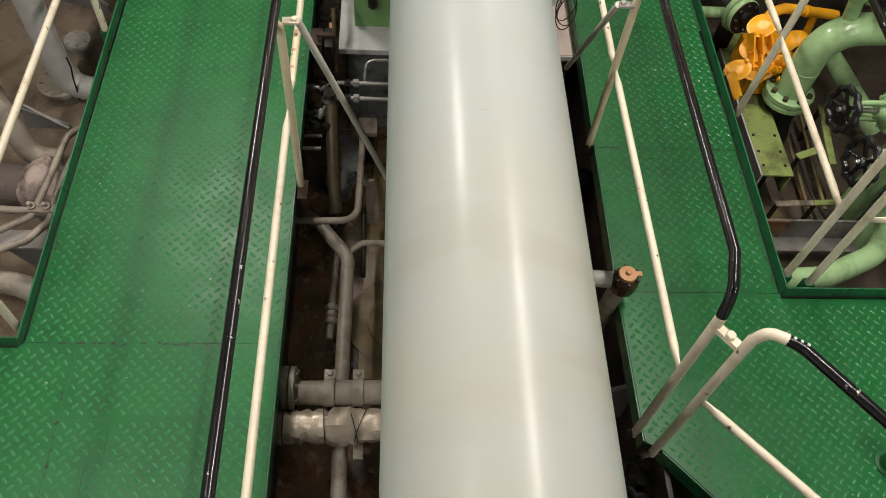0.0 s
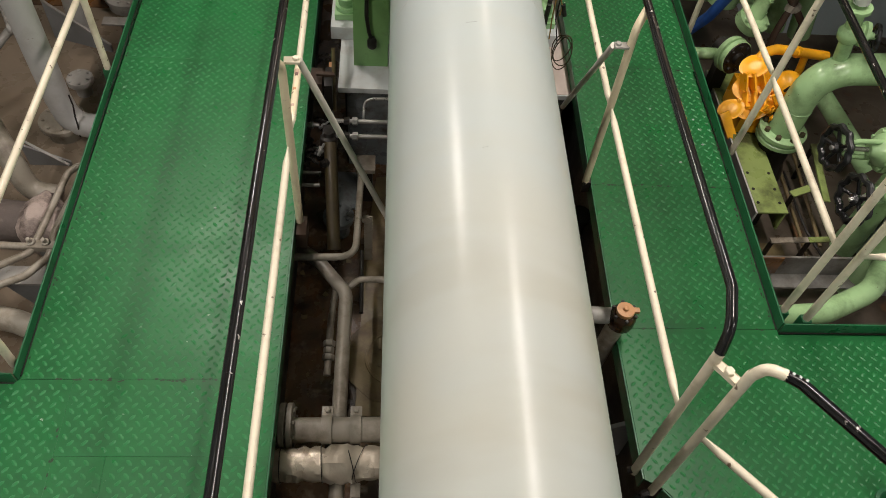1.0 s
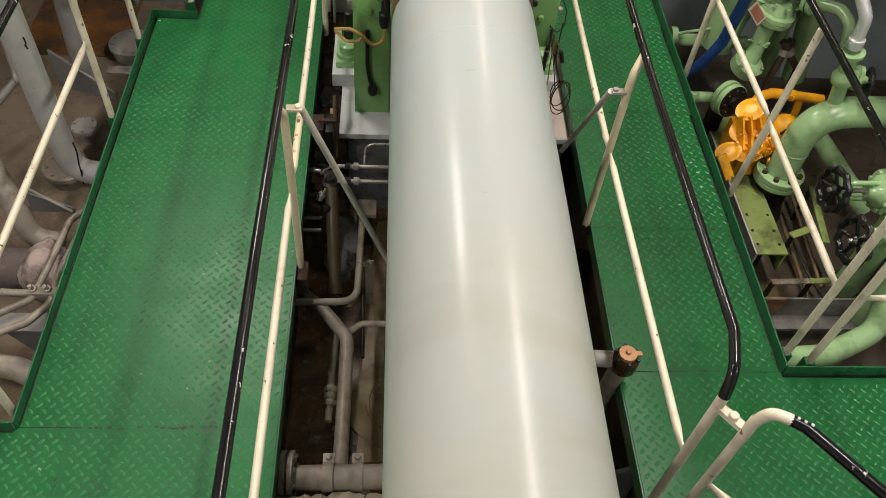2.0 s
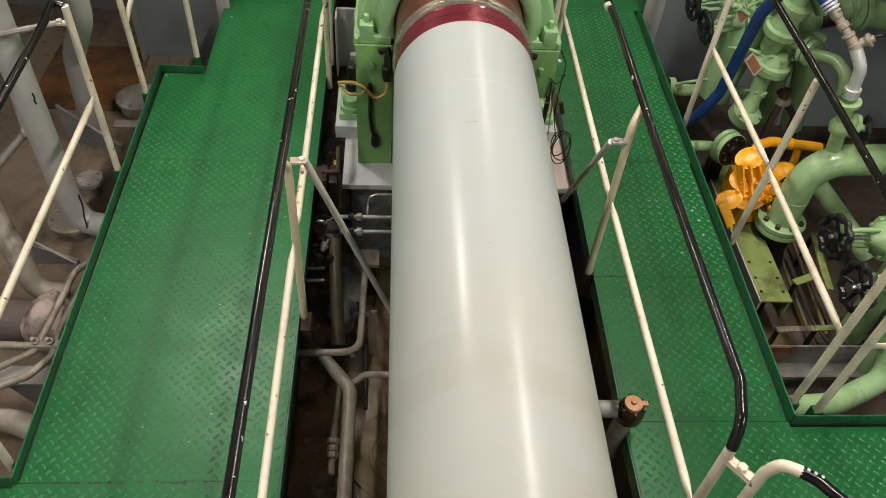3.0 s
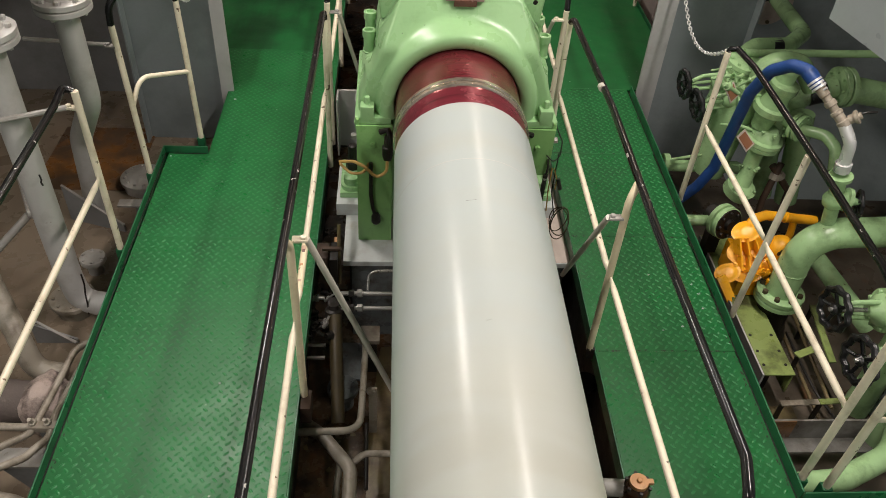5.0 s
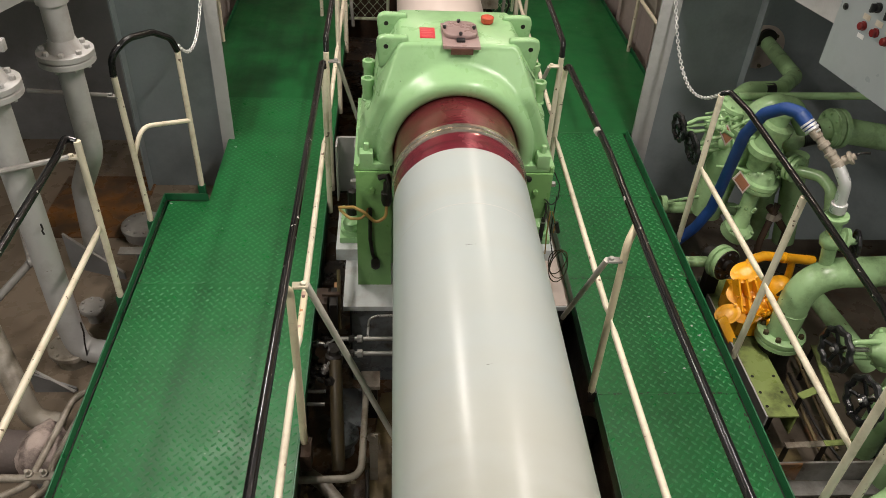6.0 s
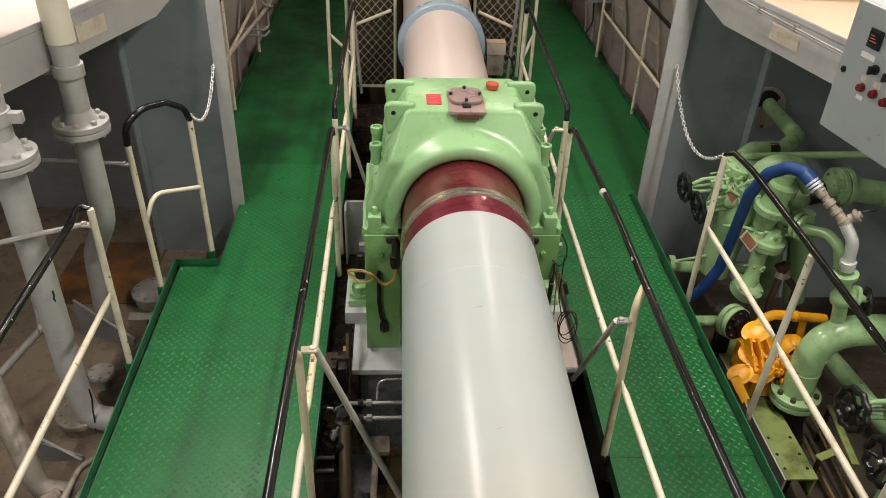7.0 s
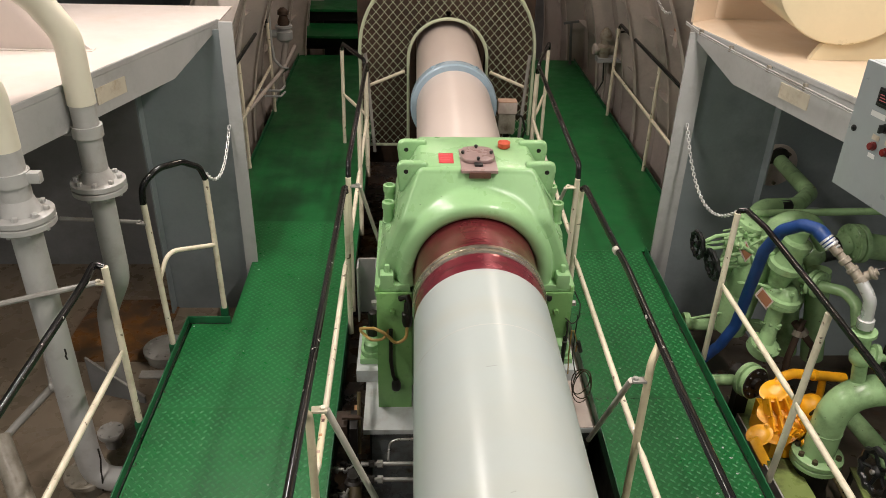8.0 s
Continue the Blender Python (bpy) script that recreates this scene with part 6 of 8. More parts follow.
part("pipe_clamp", lathe(bmesh.new(), (ax_, ay_, 1.44), (0, 0, 1), [(0, 0.068), (0, 0.08), (0.06, 0.08), (0.06, 0.068)], 24), PIPE_TALL, ta)
part("clamp_ear", new_box(ax_ + 0.07, ax_ + 0.13, ay_ - 0.02, ay_ + 0.02, 1.445, 1.495, bevel=0.005), PIPE_TALL, ta)
for mark in ([(-1.332, 3.552, 0.582), (-1.330, 3.552, 0.552), (-1.337, 3.552, 0.538), (-1.332, 3.552, 0.518)], [(-1.298, 3.552, -0.077), (-1.298, 3.552, -0.149), (-1.312, 3.552, -0.231), (-1.317, 3.552, -0.298), (-1.329, 3.552, -0.384)]):
    part("crack_mark", tube(mark, 0.0045, 6), DARK_STEEL, ta, "black crack-like paint mark")
bx_, by_ = -1.262, 4.165
tb = thing("tall_pipe", (bx_, by_, PIT_PORT), "tall grey flanged pipe bent below and cream painted above", "pipe", TALL)
fzb = 1.18
part("lower_run", tube([(bx_, by_, fzb), (bx_, by_, 0.62), (bx_ - 0.22, by_ + 0.25, 0.22), (bx_ - 0.30, by_ + 0.34, PIT_PORT)], 0.062, 24, bend=0.25, steps=8), PIPE_TALL, tb)
part("middle_run", tube([(bx_, by_, fzb), (bx_, by_, 1.62)], 0.062, 24), PIPE_TALL, tb)
part("upper_run", tube([(bx_, by_, 1.62), (bx_ + 0.0, by_, 1.95), (bx_ - 0.10, by_ - 0.05, 2.15), (bx_ - 0.5, by_ - 0.15, 2.4), (bx_ - 0.9, by_ - 0.2, 3.2)], 0.068, 24, bend=0.25), PIPE_CREAM, tb, "cream painted upper run")
for k in (-1, 1):
    flange(tb, (bx_, by_, fzb + 0.018 * k), (0, 0, k), 0.136, 0.030, PIPE_TALL, 8, bolt_mat=PIPE_TALL, bolt_r=0.015)
part("weld_collar", disc_stack((bx_, by_, fzb + 0.03), (0, 0, 1), [(0, 0.088), (0.01, 0.082), (0.06, 0.063)], 24), PIPE_TALL, tb)
part("pipe_clamp", lathe(bmesh.new(), (bx_, by_, 1.45), (0, 0, 1), [(0, 0.062), (0, 0.075), (0.06, 0.075), (0.06, 0.062)], 24), PIPE_TALL, tb)
part("clamp_ear", new_box(bx_ - 0.13, bx_ - 0.06, by_ - 0.02, by_ + 0.02, 1.455, 1.505, bevel=0.005), PIPE_TALL, tb)
part("clamp_arm", bar_between((bx_ - 0.1, by_, 1.48), (bx_ - 0.42, by_ + 0.12, 1.52), 0.05, 0.012, 0.003), PIPE_TALL, tb)
bolt_at(tb, (bx_ - 0.1, by_ - 0.02, 1.48), (0, -1, 0), 0.016, 0.02, PIPE_TALL)

pipe("floor_pipe", (-1.533, 3.255, -0.300), [(-1.723, 3.452, 0.100), (-1.503, 3.157, -0.150), (-1.459, 3.107, -0.330), (-1.311, 3.099, -0.360)], 0.055, PIPE_SOILED, "grey pipe bent down to the tank top", bend=0.15, group=TALL)
pipe("low_pipe", (-1.299, 2.317, -0.330), [(-1.593, 2.389, -0.330), (-1.301, 2.326, -0.330), (-1.091, 2.248, -0.360)], 0.055, PIPE_SOILED, "grey pipe lying on the tank top", bend=0.1, group=TALL)
lg = thing("lagged_pipe", (-1.452, 2.880, -0.300), "grey cloth lagged pipe on the tank top", "pipe")
part("lagging", tube([(-1.868, 2.923, -0.300), (-1.346, 2.868, -0.300)], 0.105, 22), DARK_CLOTH, lg)
q0, q1 = Vector((-1.364, 2.875, -0.300)), Vector((-1.223, 2.850, -0.300))
dq = (q1 - q0)
wrap = bmesh.new()
lathe(wrap, q0, dq, [(-0.02, 0.108), (0.0, 0.118), (0.015, 0.142), (0.035, 0.152), (0.055, 0.154), (0.075, 0.148), (0.095, 0.128), (0.115, 0.112), (0.14, 0.104), (0.17, 0.10), (0.19, 0.092)], 28)
for vtx in wrap.verts:
    off = vtx.co - (q0 + dq.normalized() * (vtx.co - q0).dot(dq.normalized()))
    vtx.co += off * (0.16 * noise.noise(vtx.co * 17) + 0.08 * noise.noise(vtx.co * 45))
part("wrapped_flange", wrap, CLOTH, lg, "pale cloth wrapped flange")
cd = thing("conduit_pair", (-1.211, 2.667, -0.150), "pair of thin grey pipes clamped together over the pit", "pipe")
part("conduit", tube([(-1.095, 3.152, -0.150), (-1.155, 3.095, -0.120), (-1.192, 3.045, -0.120), (-1.226, 2.644, -0.120), (-1.234, 2.567, -0.120), (-1.428, 2.433, -0.120)], 0.0165, 10, bend=0.06), PIPE_SOILED, cd)
part("conduit", tube([(-1.117, 3.048, -0.120), (-1.160, 2.672, -0.120), (-1.149, 2.543, -0.120), (-1.223, 2.434, -0.120), (-1.399, 2.345, -0.120)], 0.0175, 10, bend=0.06), PIPE_SOILED, cd)
part("conduit", tube([(-1.508, 2.635, -0.160), (-1.249, 2.624, -0.160)], 0.018, 10), PIPE_SOILED, cd)
q = Vector((-1.198, 2.604, -0.100))
part("clamp_plate", new_box(q.x - 0.05, q.x + 0.075, q.y - 0.03, q.y + 0.012, q.z - 0.03, q.z + 0.004, bevel=0.004), PIPE_SOILED, cd)
for dx in (-0.035, 0.03):
    part("clamp_bolt", disc_stack(q + Vector((dx, 0.0, 0.0)), (0, -0.3, 1), [(0, 0.018), (0.02, 0.018), (0.021, 0.01), (0.05, 0.009)], 8), PIPE_SOILED, cd)
part("support", new_box(q.x - 0.015, q.x + 0.015, q.y - 0.015, q.y + 0.015, PIT_PORT, q.z - 0.02), GREY_DARK, cd)
bx = thing("step_box", (-1.249, 2.492, -0.220), "grey steel box bracket on the tank top", "bracket")
q = Vector((-1.235, 2.494, -0.200))
part("top", new_box(q.x - 0.16, q.x + 0.20, q.y - 0.05, q.y + 0.05, -0.212, -0.2, bevel=0.002), PIPE_GREY, bx)
part("side", prism([(q.x - 0.12, -0.212), (q.x + 0.2, -0.212), (q.x + 0.2, PIT_PORT), (q.x + 0.0, PIT_PORT)], "y", q.y - 0.045, q.y - 0.035), GREY_DARK, bx)


def mushroom(at, r, label, stem=0.6, nuts=6, coat=None):
    coat = coat or PIPE_GREY
    m = thing("tank_cover", at, label, "cover", "round tank covers")
    q = Vector(at)
    part("stem", disc_stack((q.x, q.y, PIT_PORT), (0, 0, 1), [(0, r * stem), (max(0.02, q.z - PIT_PORT - 0.03), r * stem)], 24), coat, m)
    part("lid", disc_stack((q.x, q.y, q.z - 0.035), (0, 0, 1), [(0, r * 0.97), (0.004, r), (0.03, r), (0.035, r * 0.96)], 36), coat, m)
    bolts_round(m, q, (0, 0, 1), r * 0.78, nuts, 0.010, 0.009, coat, 15)
    return m


mushroom((-1.419, 3.973, -0.330), 0.075, "small round grey bolted cover on the tank top")
mushroom((-1.441, 3.649, -0.340), 0.125, "round soiled bolted flange on the tank top beside a pipe", 0.8, 8, PIPE_SOILED)
mushroom((-1.333, 4.836, -0.360), 0.15, "large round grey bolted manhole cover on the tank top", 0.9, 12)
gp = thing("gusset_plate", (-1.552, 4.431, -0.300), "grey steel gusset plate with a bare edge on the tank top", "gusset")
a_, b_ = Vector((-1.716, 4.471, -0.180)), Vector((-1.340, 4.350, -0.400))
bm = bmesh.new()
nv = (b_ - a_).cross(Vector((0, 0, 1))).normalized() * 0.006
for s in (-1, 1):
    vs = [bm.verts.new(p_ + nv * s) for p_ in (a_, b_, Vector((b_.x, b_.y, PIT_PORT)), Vector((a_.x, a_.y, PIT_PORT)))]
    bm.faces.new(vs)
bm.verts.ensure_lookup_table()
for i in range(4):
    j = (i + 1) % 4
    bm.faces.new((bm.verts[i], bm.verts[j], bm.verts[4 + j], bm.verts[4 + i]))
part("plate", bm, GREY_DARK, gp)
part("edge", bar_between(a_ + Vector((0, 0, 0.004)), b_ + Vector((0, 0, 0.004)), 0.016, 0.006, 0.001), PIPE_GREY, gp, "pale bare edge")
a2, b2 = Vector((-1.576, 3.426, -0.300)), Vector((-1.354, 3.370, -0.420))
part("edge", bar_between(a2, b2, 0.016, 0.006, 0.001), PIPE_GREY, gp, "pale bare edge")
part("plate", prism([(a2.x, a2.z), (b2.x, b2.z), (b2.x, PIT_PORT), (a2.x, PIT_PORT)], "y", (a2.y + b2.y) / 2 - 0.006, (a2.y + b2.y) / 2 + 0.006), GREY_DARK, gp)
ib = thing("tee_bar", (-1.243, 4.335, -0.200), "grey steel tee bar standing under the walkway edge", "beam")
q = Vector((-1.237, 4.297, -0.170))
part("flange_bar", new_box(q.x - 0.08, q.x + 0.30, q.y - 0.035, q.y + 0.035, q.z - 0.012, q.z, bevel=0.002), PIPE_GREY, ib)
part("web_bar", new_box(q.x + 0.02, q.x + 0.30, q.y - 0.006, q.y + 0.006, PIT_PORT, q.z - 0.012), GREY_DARK, ib)
rs = thing("rust_sheet", (-1.610, 4.935, -0.440), "rust stained wet plate on the tank top", "plate")
q = Vector((-1.627, 5.001, -0.440))
part("sheet", new_box(q.x - 0.45, q.x + 0.22, q.y - 0.22, q.y + 0.55, PIT_PORT, PIT_PORT + 0.008, bevel=0.002), RUST_WATER, rs)
st = thing("pipe_stay", (-1.639, 3.732, 0.100), "grey tubular pipe stay with clamps in the pit", "pipe")
part("run", tube([(-1.608, 3.878, 0.100), (-1.845, 3.632, -0.100)], 0.022, 12), PIPE_GREY, st)
part("run", tube([(-1.628, 3.877, 0.100), (-1.829, 4.302, 0.400), (-1.903, 4.439, 0.600)], 0.016, 10), PIPE_GREY, st)
part("clamp", disc_stack((-1.603, 3.863, 0.100), (1, 0.3, 0.2), [(-0.03, 0.02), (-0.02, 0.035), (0.02, 0.035), (0.03, 0.02)], 12), PIPE_GREY, st)

# ---- starboard pit: pumps, valves, pipes ----
GREENS = "pale green pipes"
bc = thing("pump_bed", (2.49, 3.6, PIT), "oily yellow-green pressed steel pump bed with bolt holes", "pump bed")
part("top_plate", new_box(2.40, 2.575, 3.05, 4.22, -0.312, -0.30, bevel=0.003), BASE_GREEN, bc)
part("side_plate", new_box(2.39, 2.402, 3.05, 4.22, -0.46, -0.302), GREY_FLANGE, bc, "grey side of the bed")
part("side_plate", new_box(2.563, 2.575, 3.06, 4.22, -0.46, -0.312), BASE_GREEN, bc)
for x in (2.42, 2.545):
    for y in (3.12, 3.22, 3.34):
        part("bolt_hole", disc_stack((x, y, -0.302), (0, 0, 1), [(0, 0.009), (0.0045, 0.009)], 12), DARK_STEEL, bc)
part("pedestal", new_box(2.42, 2.55, 3.2, 4.1, PIT, -0.46), DARK_STEEL, bc)

fx, fy = 2.647, 3.575
bp = thing("large_green_pipe", (fx, fy, PIT), "large pale green pipe bent over from a bolted flange", "pipe", GREENS)
topz = (2.636, 3.575, 0.267)[2]
part("run", tube([(fx, fy, -0.2), (fx, fy, topz), (fx + 1.6, fy + 0.05, topz + 0.02)], 0.086, 28, bend=0.24, steps=10), PIPE_GREEN, bp)
part("weld_seam", lathe(bmesh.new(), (fx, fy, topz - 0.27), (0, 0, 1), [(0, 0.086), (0.004, 0.089), (0.008, 0.086)], 28), PIPE_GREEN, bp)
for k in (0, 1):
    flange(bp, (fx, fy, -0.185 - 0.04 * k), (0, 0, 1), 0.138, 0.030, PIPE_GREEN, 8 if k == 0 else 0, bolt_mat=BROWN_PIPE, bolt_r=0.017)
part("lower_neck", disc_stack((fx, fy, PIT), (0, 0, 1), [(0, 0.13), (0.1, 0.13), (0.2, 0.1), (0.36, 0.1)], 24), DARK_STEEL, bp)

# valve on the large pipe with a galvanised bend and the blue hose
dv = thing("drain_valve", (2.725, 3.600, 0.476), "pale green angle valve with a black handwheel on the large pipe", "valve")
v0 = Vector((2.745, 3.600, 0.328))
v1 = Vector((2.687, 3.600, 0.643))
part("body", tube([v0 - (v1 - v0) * 0.2, v1], 0.038, 18), PIPE_GREEN, dv)
part("bulge", disc_stack(v0.lerp(v1, 0.35), v1 - v0, [(0, 0.04), (0.02, 0.058), (0.06, 0.06), (0.09, 0.04)], 18), PIPE_GREEN, dv)
s0 = v0.lerp(v1, 0.55)
part("bonnet", disc_stack(s0, (1, -0.25, -0.1), [(0, 0.045), (0.05, 0.045), (0.055, 0.065), (0.075, 0.065), (0.08, 0.03), (0.13, 0.014)], 18), PIPE_GREEN, dv)
handwheel(dv, s0 + Vector((0.13, -0.03, -0.02)), (1, -0.3, 0.15), 0.075, WHEEL_BLACK, 5)
part("top_flange", disc_stack(v1, v1 - v0, [(-0.02, 0.05), (-0.018, 0.062), (0.0, 0.062), (0.004, 0.045)], 18), PIPE_GREEN, dv)
gb = thing("galvanised_bend", (2.632, 3.600, 0.837), "galvanised pipe bend with a rusty tee and blue hose coupling", "pipe fitting")
g = [(2.676, 3.600, 0.690), (2.659, 3.600, 0.837), (2.608, 3.650, 0.924), (2.514, 3.750, 1.022), (2.456, 3.820, 1.077)]
part("bend", tube(g[:3], 0.031, 18, bend=0.12), GALV, gb, "dull galvanised bend")
part("collar", disc_stack(Vector(g[0]), Vector(g[0]) - Vector(g[1]), [(-0.03, 0.033), (-0.03, 0.041), (0.02, 0.041), (0.02, 0.03)], 18), GALV, gb)
part("tee", disc_stack(Vector(g[2]), Vector(g[3]) - Vector(g[2]), [(-0.02, 0.028), (0.0, 0.033), (0.012, 0.033), (0.016, 0.027), (0.05, 0.026), (0.055, 0.031), (0.07, 0.031), (0.075, 0.022), (0.10, 0.021), (0.105, 0.030), (0.13, 0.030), (0.135, 0.022), (0.16, 0.022), (0.165, 0.027), (0.21, 0.027), (0.215, 0.022), (0.24, 0.022)], 14), FITTING, gb, "rusty grey tee")
part("tee_plug", disc_stack(Vector(g[2]) + Vector((0.02, 0, 0.02)), (0.6, -0.3, 0.6), [(0, 0.024), (0.025, 0.024), (0.028, 0.033), (0.034, 0.036), (0.044, 0.036), (0.048, 0.018), (0.06, 0.018), (0.062, 0.01)], 12), FITTING, gb)
part("lever", tube([Vector(g[2]) + Vector((0.045, -0.012, 0.055)), Vector(g[2]) + Vector((0.09, -0.015, 0.075)), Vector(g[2]) + Vector((0.135, -0.015, 0.075))], 0.006, 8, bend=0.02), DARK_STEEL, gb)
dirh = Vector(g[4]) - Vector(g[3])
part("hose_tail", disc_stack(Vector(g[4]) - dirh * 0.55, dirh, [(0, 0.026), (0.002, 0.0345), (0.09, 0.0355), (0.1, 0.034)], 18), BLUE_HOSE, gb, "blue hose end")
for k in (0.2, 0.37, 0.54):
    hc = Vector(g[4]) - dirh * k
    part("hose_clip", disc_stack(hc, dirh, [(-0.006, 0.035), (-0.005, 0.038), (0.005, 0.038), (0.006, 0.035)], 18), GALV, gb, "steel hose clip")
    part("clip_screw", disc_stack(hc + Vector((0.012, -0.036, 0.012)), dirh.cross(Vector((0, 1, 0.3))), [(-0.012, 0.006), (0.014, 0.006), (0.016, 0.003)], 8), GALV, gb)
hs = thing("blue_hose", (2.358, 4.200, 0.600), "blue rubber hose looped between pumps", "hose")
part("hose", tube([(2.478, 3.800, 1.056), (2.457, 3.860, 1.092), (2.410, 3.950, 1.076), (2.360, 4.050, 0.988), (2.344, 4.150, 0.798), (2.371, 4.250, 0.490), (2.379, 4.320, 0.171), (2.333, 4.360, -0.005), (2.257, 4.380, -0.122), (2.182, 4.380, -0.216)], 0.034, 18, bend=0.10), BLUE_HOSE, hs)

# orange-yellow pump
yp = thing("yellow_pump", (2.474, 3.750, -0.068), "orange-yellow painted cast pump on the pit bed", "pump")
def shell(c, d, r, long, name):
    """A domed cast cover with a proud pointed rim, wider than deep, and a lug at each end."""
    w_ = frame_of(d)[2]
    across = Vector((1, 0.25, 0.05))
    across = (across - w_ * across.dot(w_)).normalized()
    side = w_.cross(across)
    bm = bmesh.new()
    lathe(bm, (0, 0, 0), (0, 0, 1), [(-0.055, r * 0.62), (-0.02, r * 0.86), (-0.008, r * 1.0), (-0.007, r * 1.13), (0.004, r * 1.14), (0.006, r * 1.0), (0.009, r * 0.86), (0.017, r * 0.72), (0.021, r * 0.40), (0.022, 0.002)], 32)
    for vtx in bm.verts:
        x, y, z = vtx.co
        tip = 1 + 0.16 * max(0.0, abs(x) / r - 0.7)
        vtx.co = Vector(c) + across * x * long * tip + side * y * 0.86 + w_ * (z + 0.10 * x * x / r)
    sh = part(name, bm, YELLOW, yp)
    q_ = Vector(c) + across * r * long * 0.95 - side * r * 0.5 * (1 if side.z < 0 else -1) + w_ * 0.006
    part("lug", disc_stack(q_, w_, [(-0.03, 0.011), (0.0, 0.012), (0.002, 0.016), (0.011, 0.015), (0.014, 0.008), (0.024, 0.006)], 6), YELLOW, yp)
    return sh


c_top, c_mid, c_low2 = Vector((2.432, 3.800, 0.085)), Vector((2.462, 3.760, -0.030)), Vector((2.470, 3.695, -0.112))
shell(c_top, (-0.30, -0.42, 0.86), 0.068, 1.05, "upper_cover")
shell(c_mid, (-0.22, -0.50, 0.84), 0.088, 1.15, "middle_cover")
shell(c_low2, (-0.18, -0.58, 0.80), 0.086, 1.15, "lower_cover")
part("casing", tube([c_top + Vector((0.04, 0.03, -0.03)), c_mid + Vector((0.04, 0.05, -0.05)), c_low2 + Vector((0.05, 0.06, -0.07)), (2.50, 3.72, -0.30)], 0.078, 20, bend=0.05), YELLOW, yp)
part("top_tube", tube([c_top + Vector((0.02, 0.03, 0.0)), (2.487, 3.865, 0.128), (2.56, 3.885, 0.142), (2.69, 3.90, 0.118), (2.90, 3.92, 0.080)], 0.029, 18, bend=0.05), YELLOW, yp)
part("tube_band", disc_stack((2.70, 3.901, 0.116), Vector((2.90, 3.92, 0.080)) - Vector((2.69, 3.90, 0.118)), [(-0.012, 0.029), (-0.010, 0.034), (0.010, 0.034), (0.012, 0.029)], 18), YELLOW, yp)
part("tube_leg", tube([(2.76, 3.905, 0.10), (2.765, 3.89, 0.0), (2.75, 3.88, -0.25)], 0.022, 12), YELLOW, yp)
c_low = Vector((2.312, 3.625, -0.085))
shell(c_low, (-0.28, -0.45, 0.85), 0.060, 1.05, "side_cover")
part("link_arm", tube([c_low + Vector((0.02, 0.02, -0.05)), c_mid + Vector((-0.01, -0.01, -0.10))], 0.045, 14), YELLOW, yp)
tongue = part("tongue", prism([(-0.034, 0.02), (0.026, 0.02), (0.032, -0.13), (0.014, -0.118), (0.006, -0.145), (-0.012, -0.125), (-0.022, -0.14)], "y", -0.010, 0.010, 0.003), YELLOW, yp)
tongue.matrix_basis = Matrix.Translation(Vector((2.268, 3.575, -0.085))) @ pose(0, 0, 0, -38, -16, 18)
c_dome = Vector((2.640, 3.745, 0.010))
part("dome", disc_stack(c_dome, (0.05, -0.40, 0.88), [(-0.16, 0.070), (-0.02, 0.078), (0.02, 0.076), (0.05, 0.062), (0.072, 0.034), (0.078, 0.004)], 28), YELLOW, yp)
part("seat", disc_stack(c_dome - Vector((0.05, -0.05, 0.2)), (0, 0, 1), [(-0.1, 0.10), (0.08, 0.10), (0.14, 0.07)], 20), YELLOW, yp)
for ca, cb in ((c_top, c_mid), (c_mid, c_low2)):
    for dx in (-0.075, -0.02, 0.045):
        part("web_rib", bar_between(ca + Vector((dx * 0.8, -0.035, -0.02)), cb + Vector((dx, -0.045, 0.012)), 0.012, 0.07, 0.003, up=(0.1, -0.9, 0.4)), YELLOW, yp)
for px in ((2.560, 3.640, -0.090), (2.600, 3.660, -0.060), (2.575, 3.610, -0.130)):
    part("lug", disc_stack(px, (-0.2, -0.4, 0.9), [(-0.10, 0.016), (0.0, 0.017), (0.003, 0.021), (0.012, 0.019), (0.02, 0.010)], 6), YELLOW, yp)
rng_y = random.Random(4)
for k in range(9):
    q = c_mid + Vector((rng_y.uniform(-0.02, 0.15), rng_y.uniform(-0.16, -0.06), rng_y.uniform(-0.10, 0.04)))
    part("rib", bar_between(q, q + Vector((rng_y.uniform(-0.07, 0.07), rng_y.uniform(-0.02, 0.05), rng_y.uniform(-0.12, -0.05))), rng_y.uniform(0.012, 0.03), 0.012, 0.003, up=(0.3, -1, 0.2)), YELLOW, yp)
part("grease_nipple", disc_stack((2.587, 3.640, 0.068), (0.1, -0.4, 0.9), [(-0.03, 0.009), (0.02, 0.009), (0.03, 0.005)], 8), DARK_STEEL, yp, "dark grease nipple")
part("pedestal", new_box(2.42, 2.56, 3.66, 3.95, -0.30, c_mid.z - 0.06, bevel=0.015), YELLOW, yp)

# flanged pump end with a black face
pf = thing("flanged_pipe_end", (2.394, 4.000, -0.000), "pale green pipe flange with a grimy black face", "flange", GREENS)
q = Vector((2.397, 4.000, -0.008))
dvec = Vector((0.35, -0.85, 0.16))
part("flange", disc_stack(q, dvec, [(-0.045, 0.102), (-0.04, 0.108), (-0.012, 0.108), (-0.01, 0.092), (0.0, 0.092), (0.002, 0.104), (0.028, 0.104), (0.032, 0.099)], 32), PIPE_GREEN, pf)
part("face", disc_stack(q, dvec, [(0.0321, 0.099), (0.036, 0.096), (0.037, 0.04), (0.06, 0.035)], 28), DARK_STEEL, pf, "grimy black face")
bolts_round(pf, q + dvec.normalized() * 0.036, dvec, 0.075, 8, 0.011, 0.014, DARK_STEEL)
part("neck", tube([q - dvec.normalized() * 0.03, q - dvec.normalized() * 0.12], 0.07, 16), DARK_STEEL, pf)
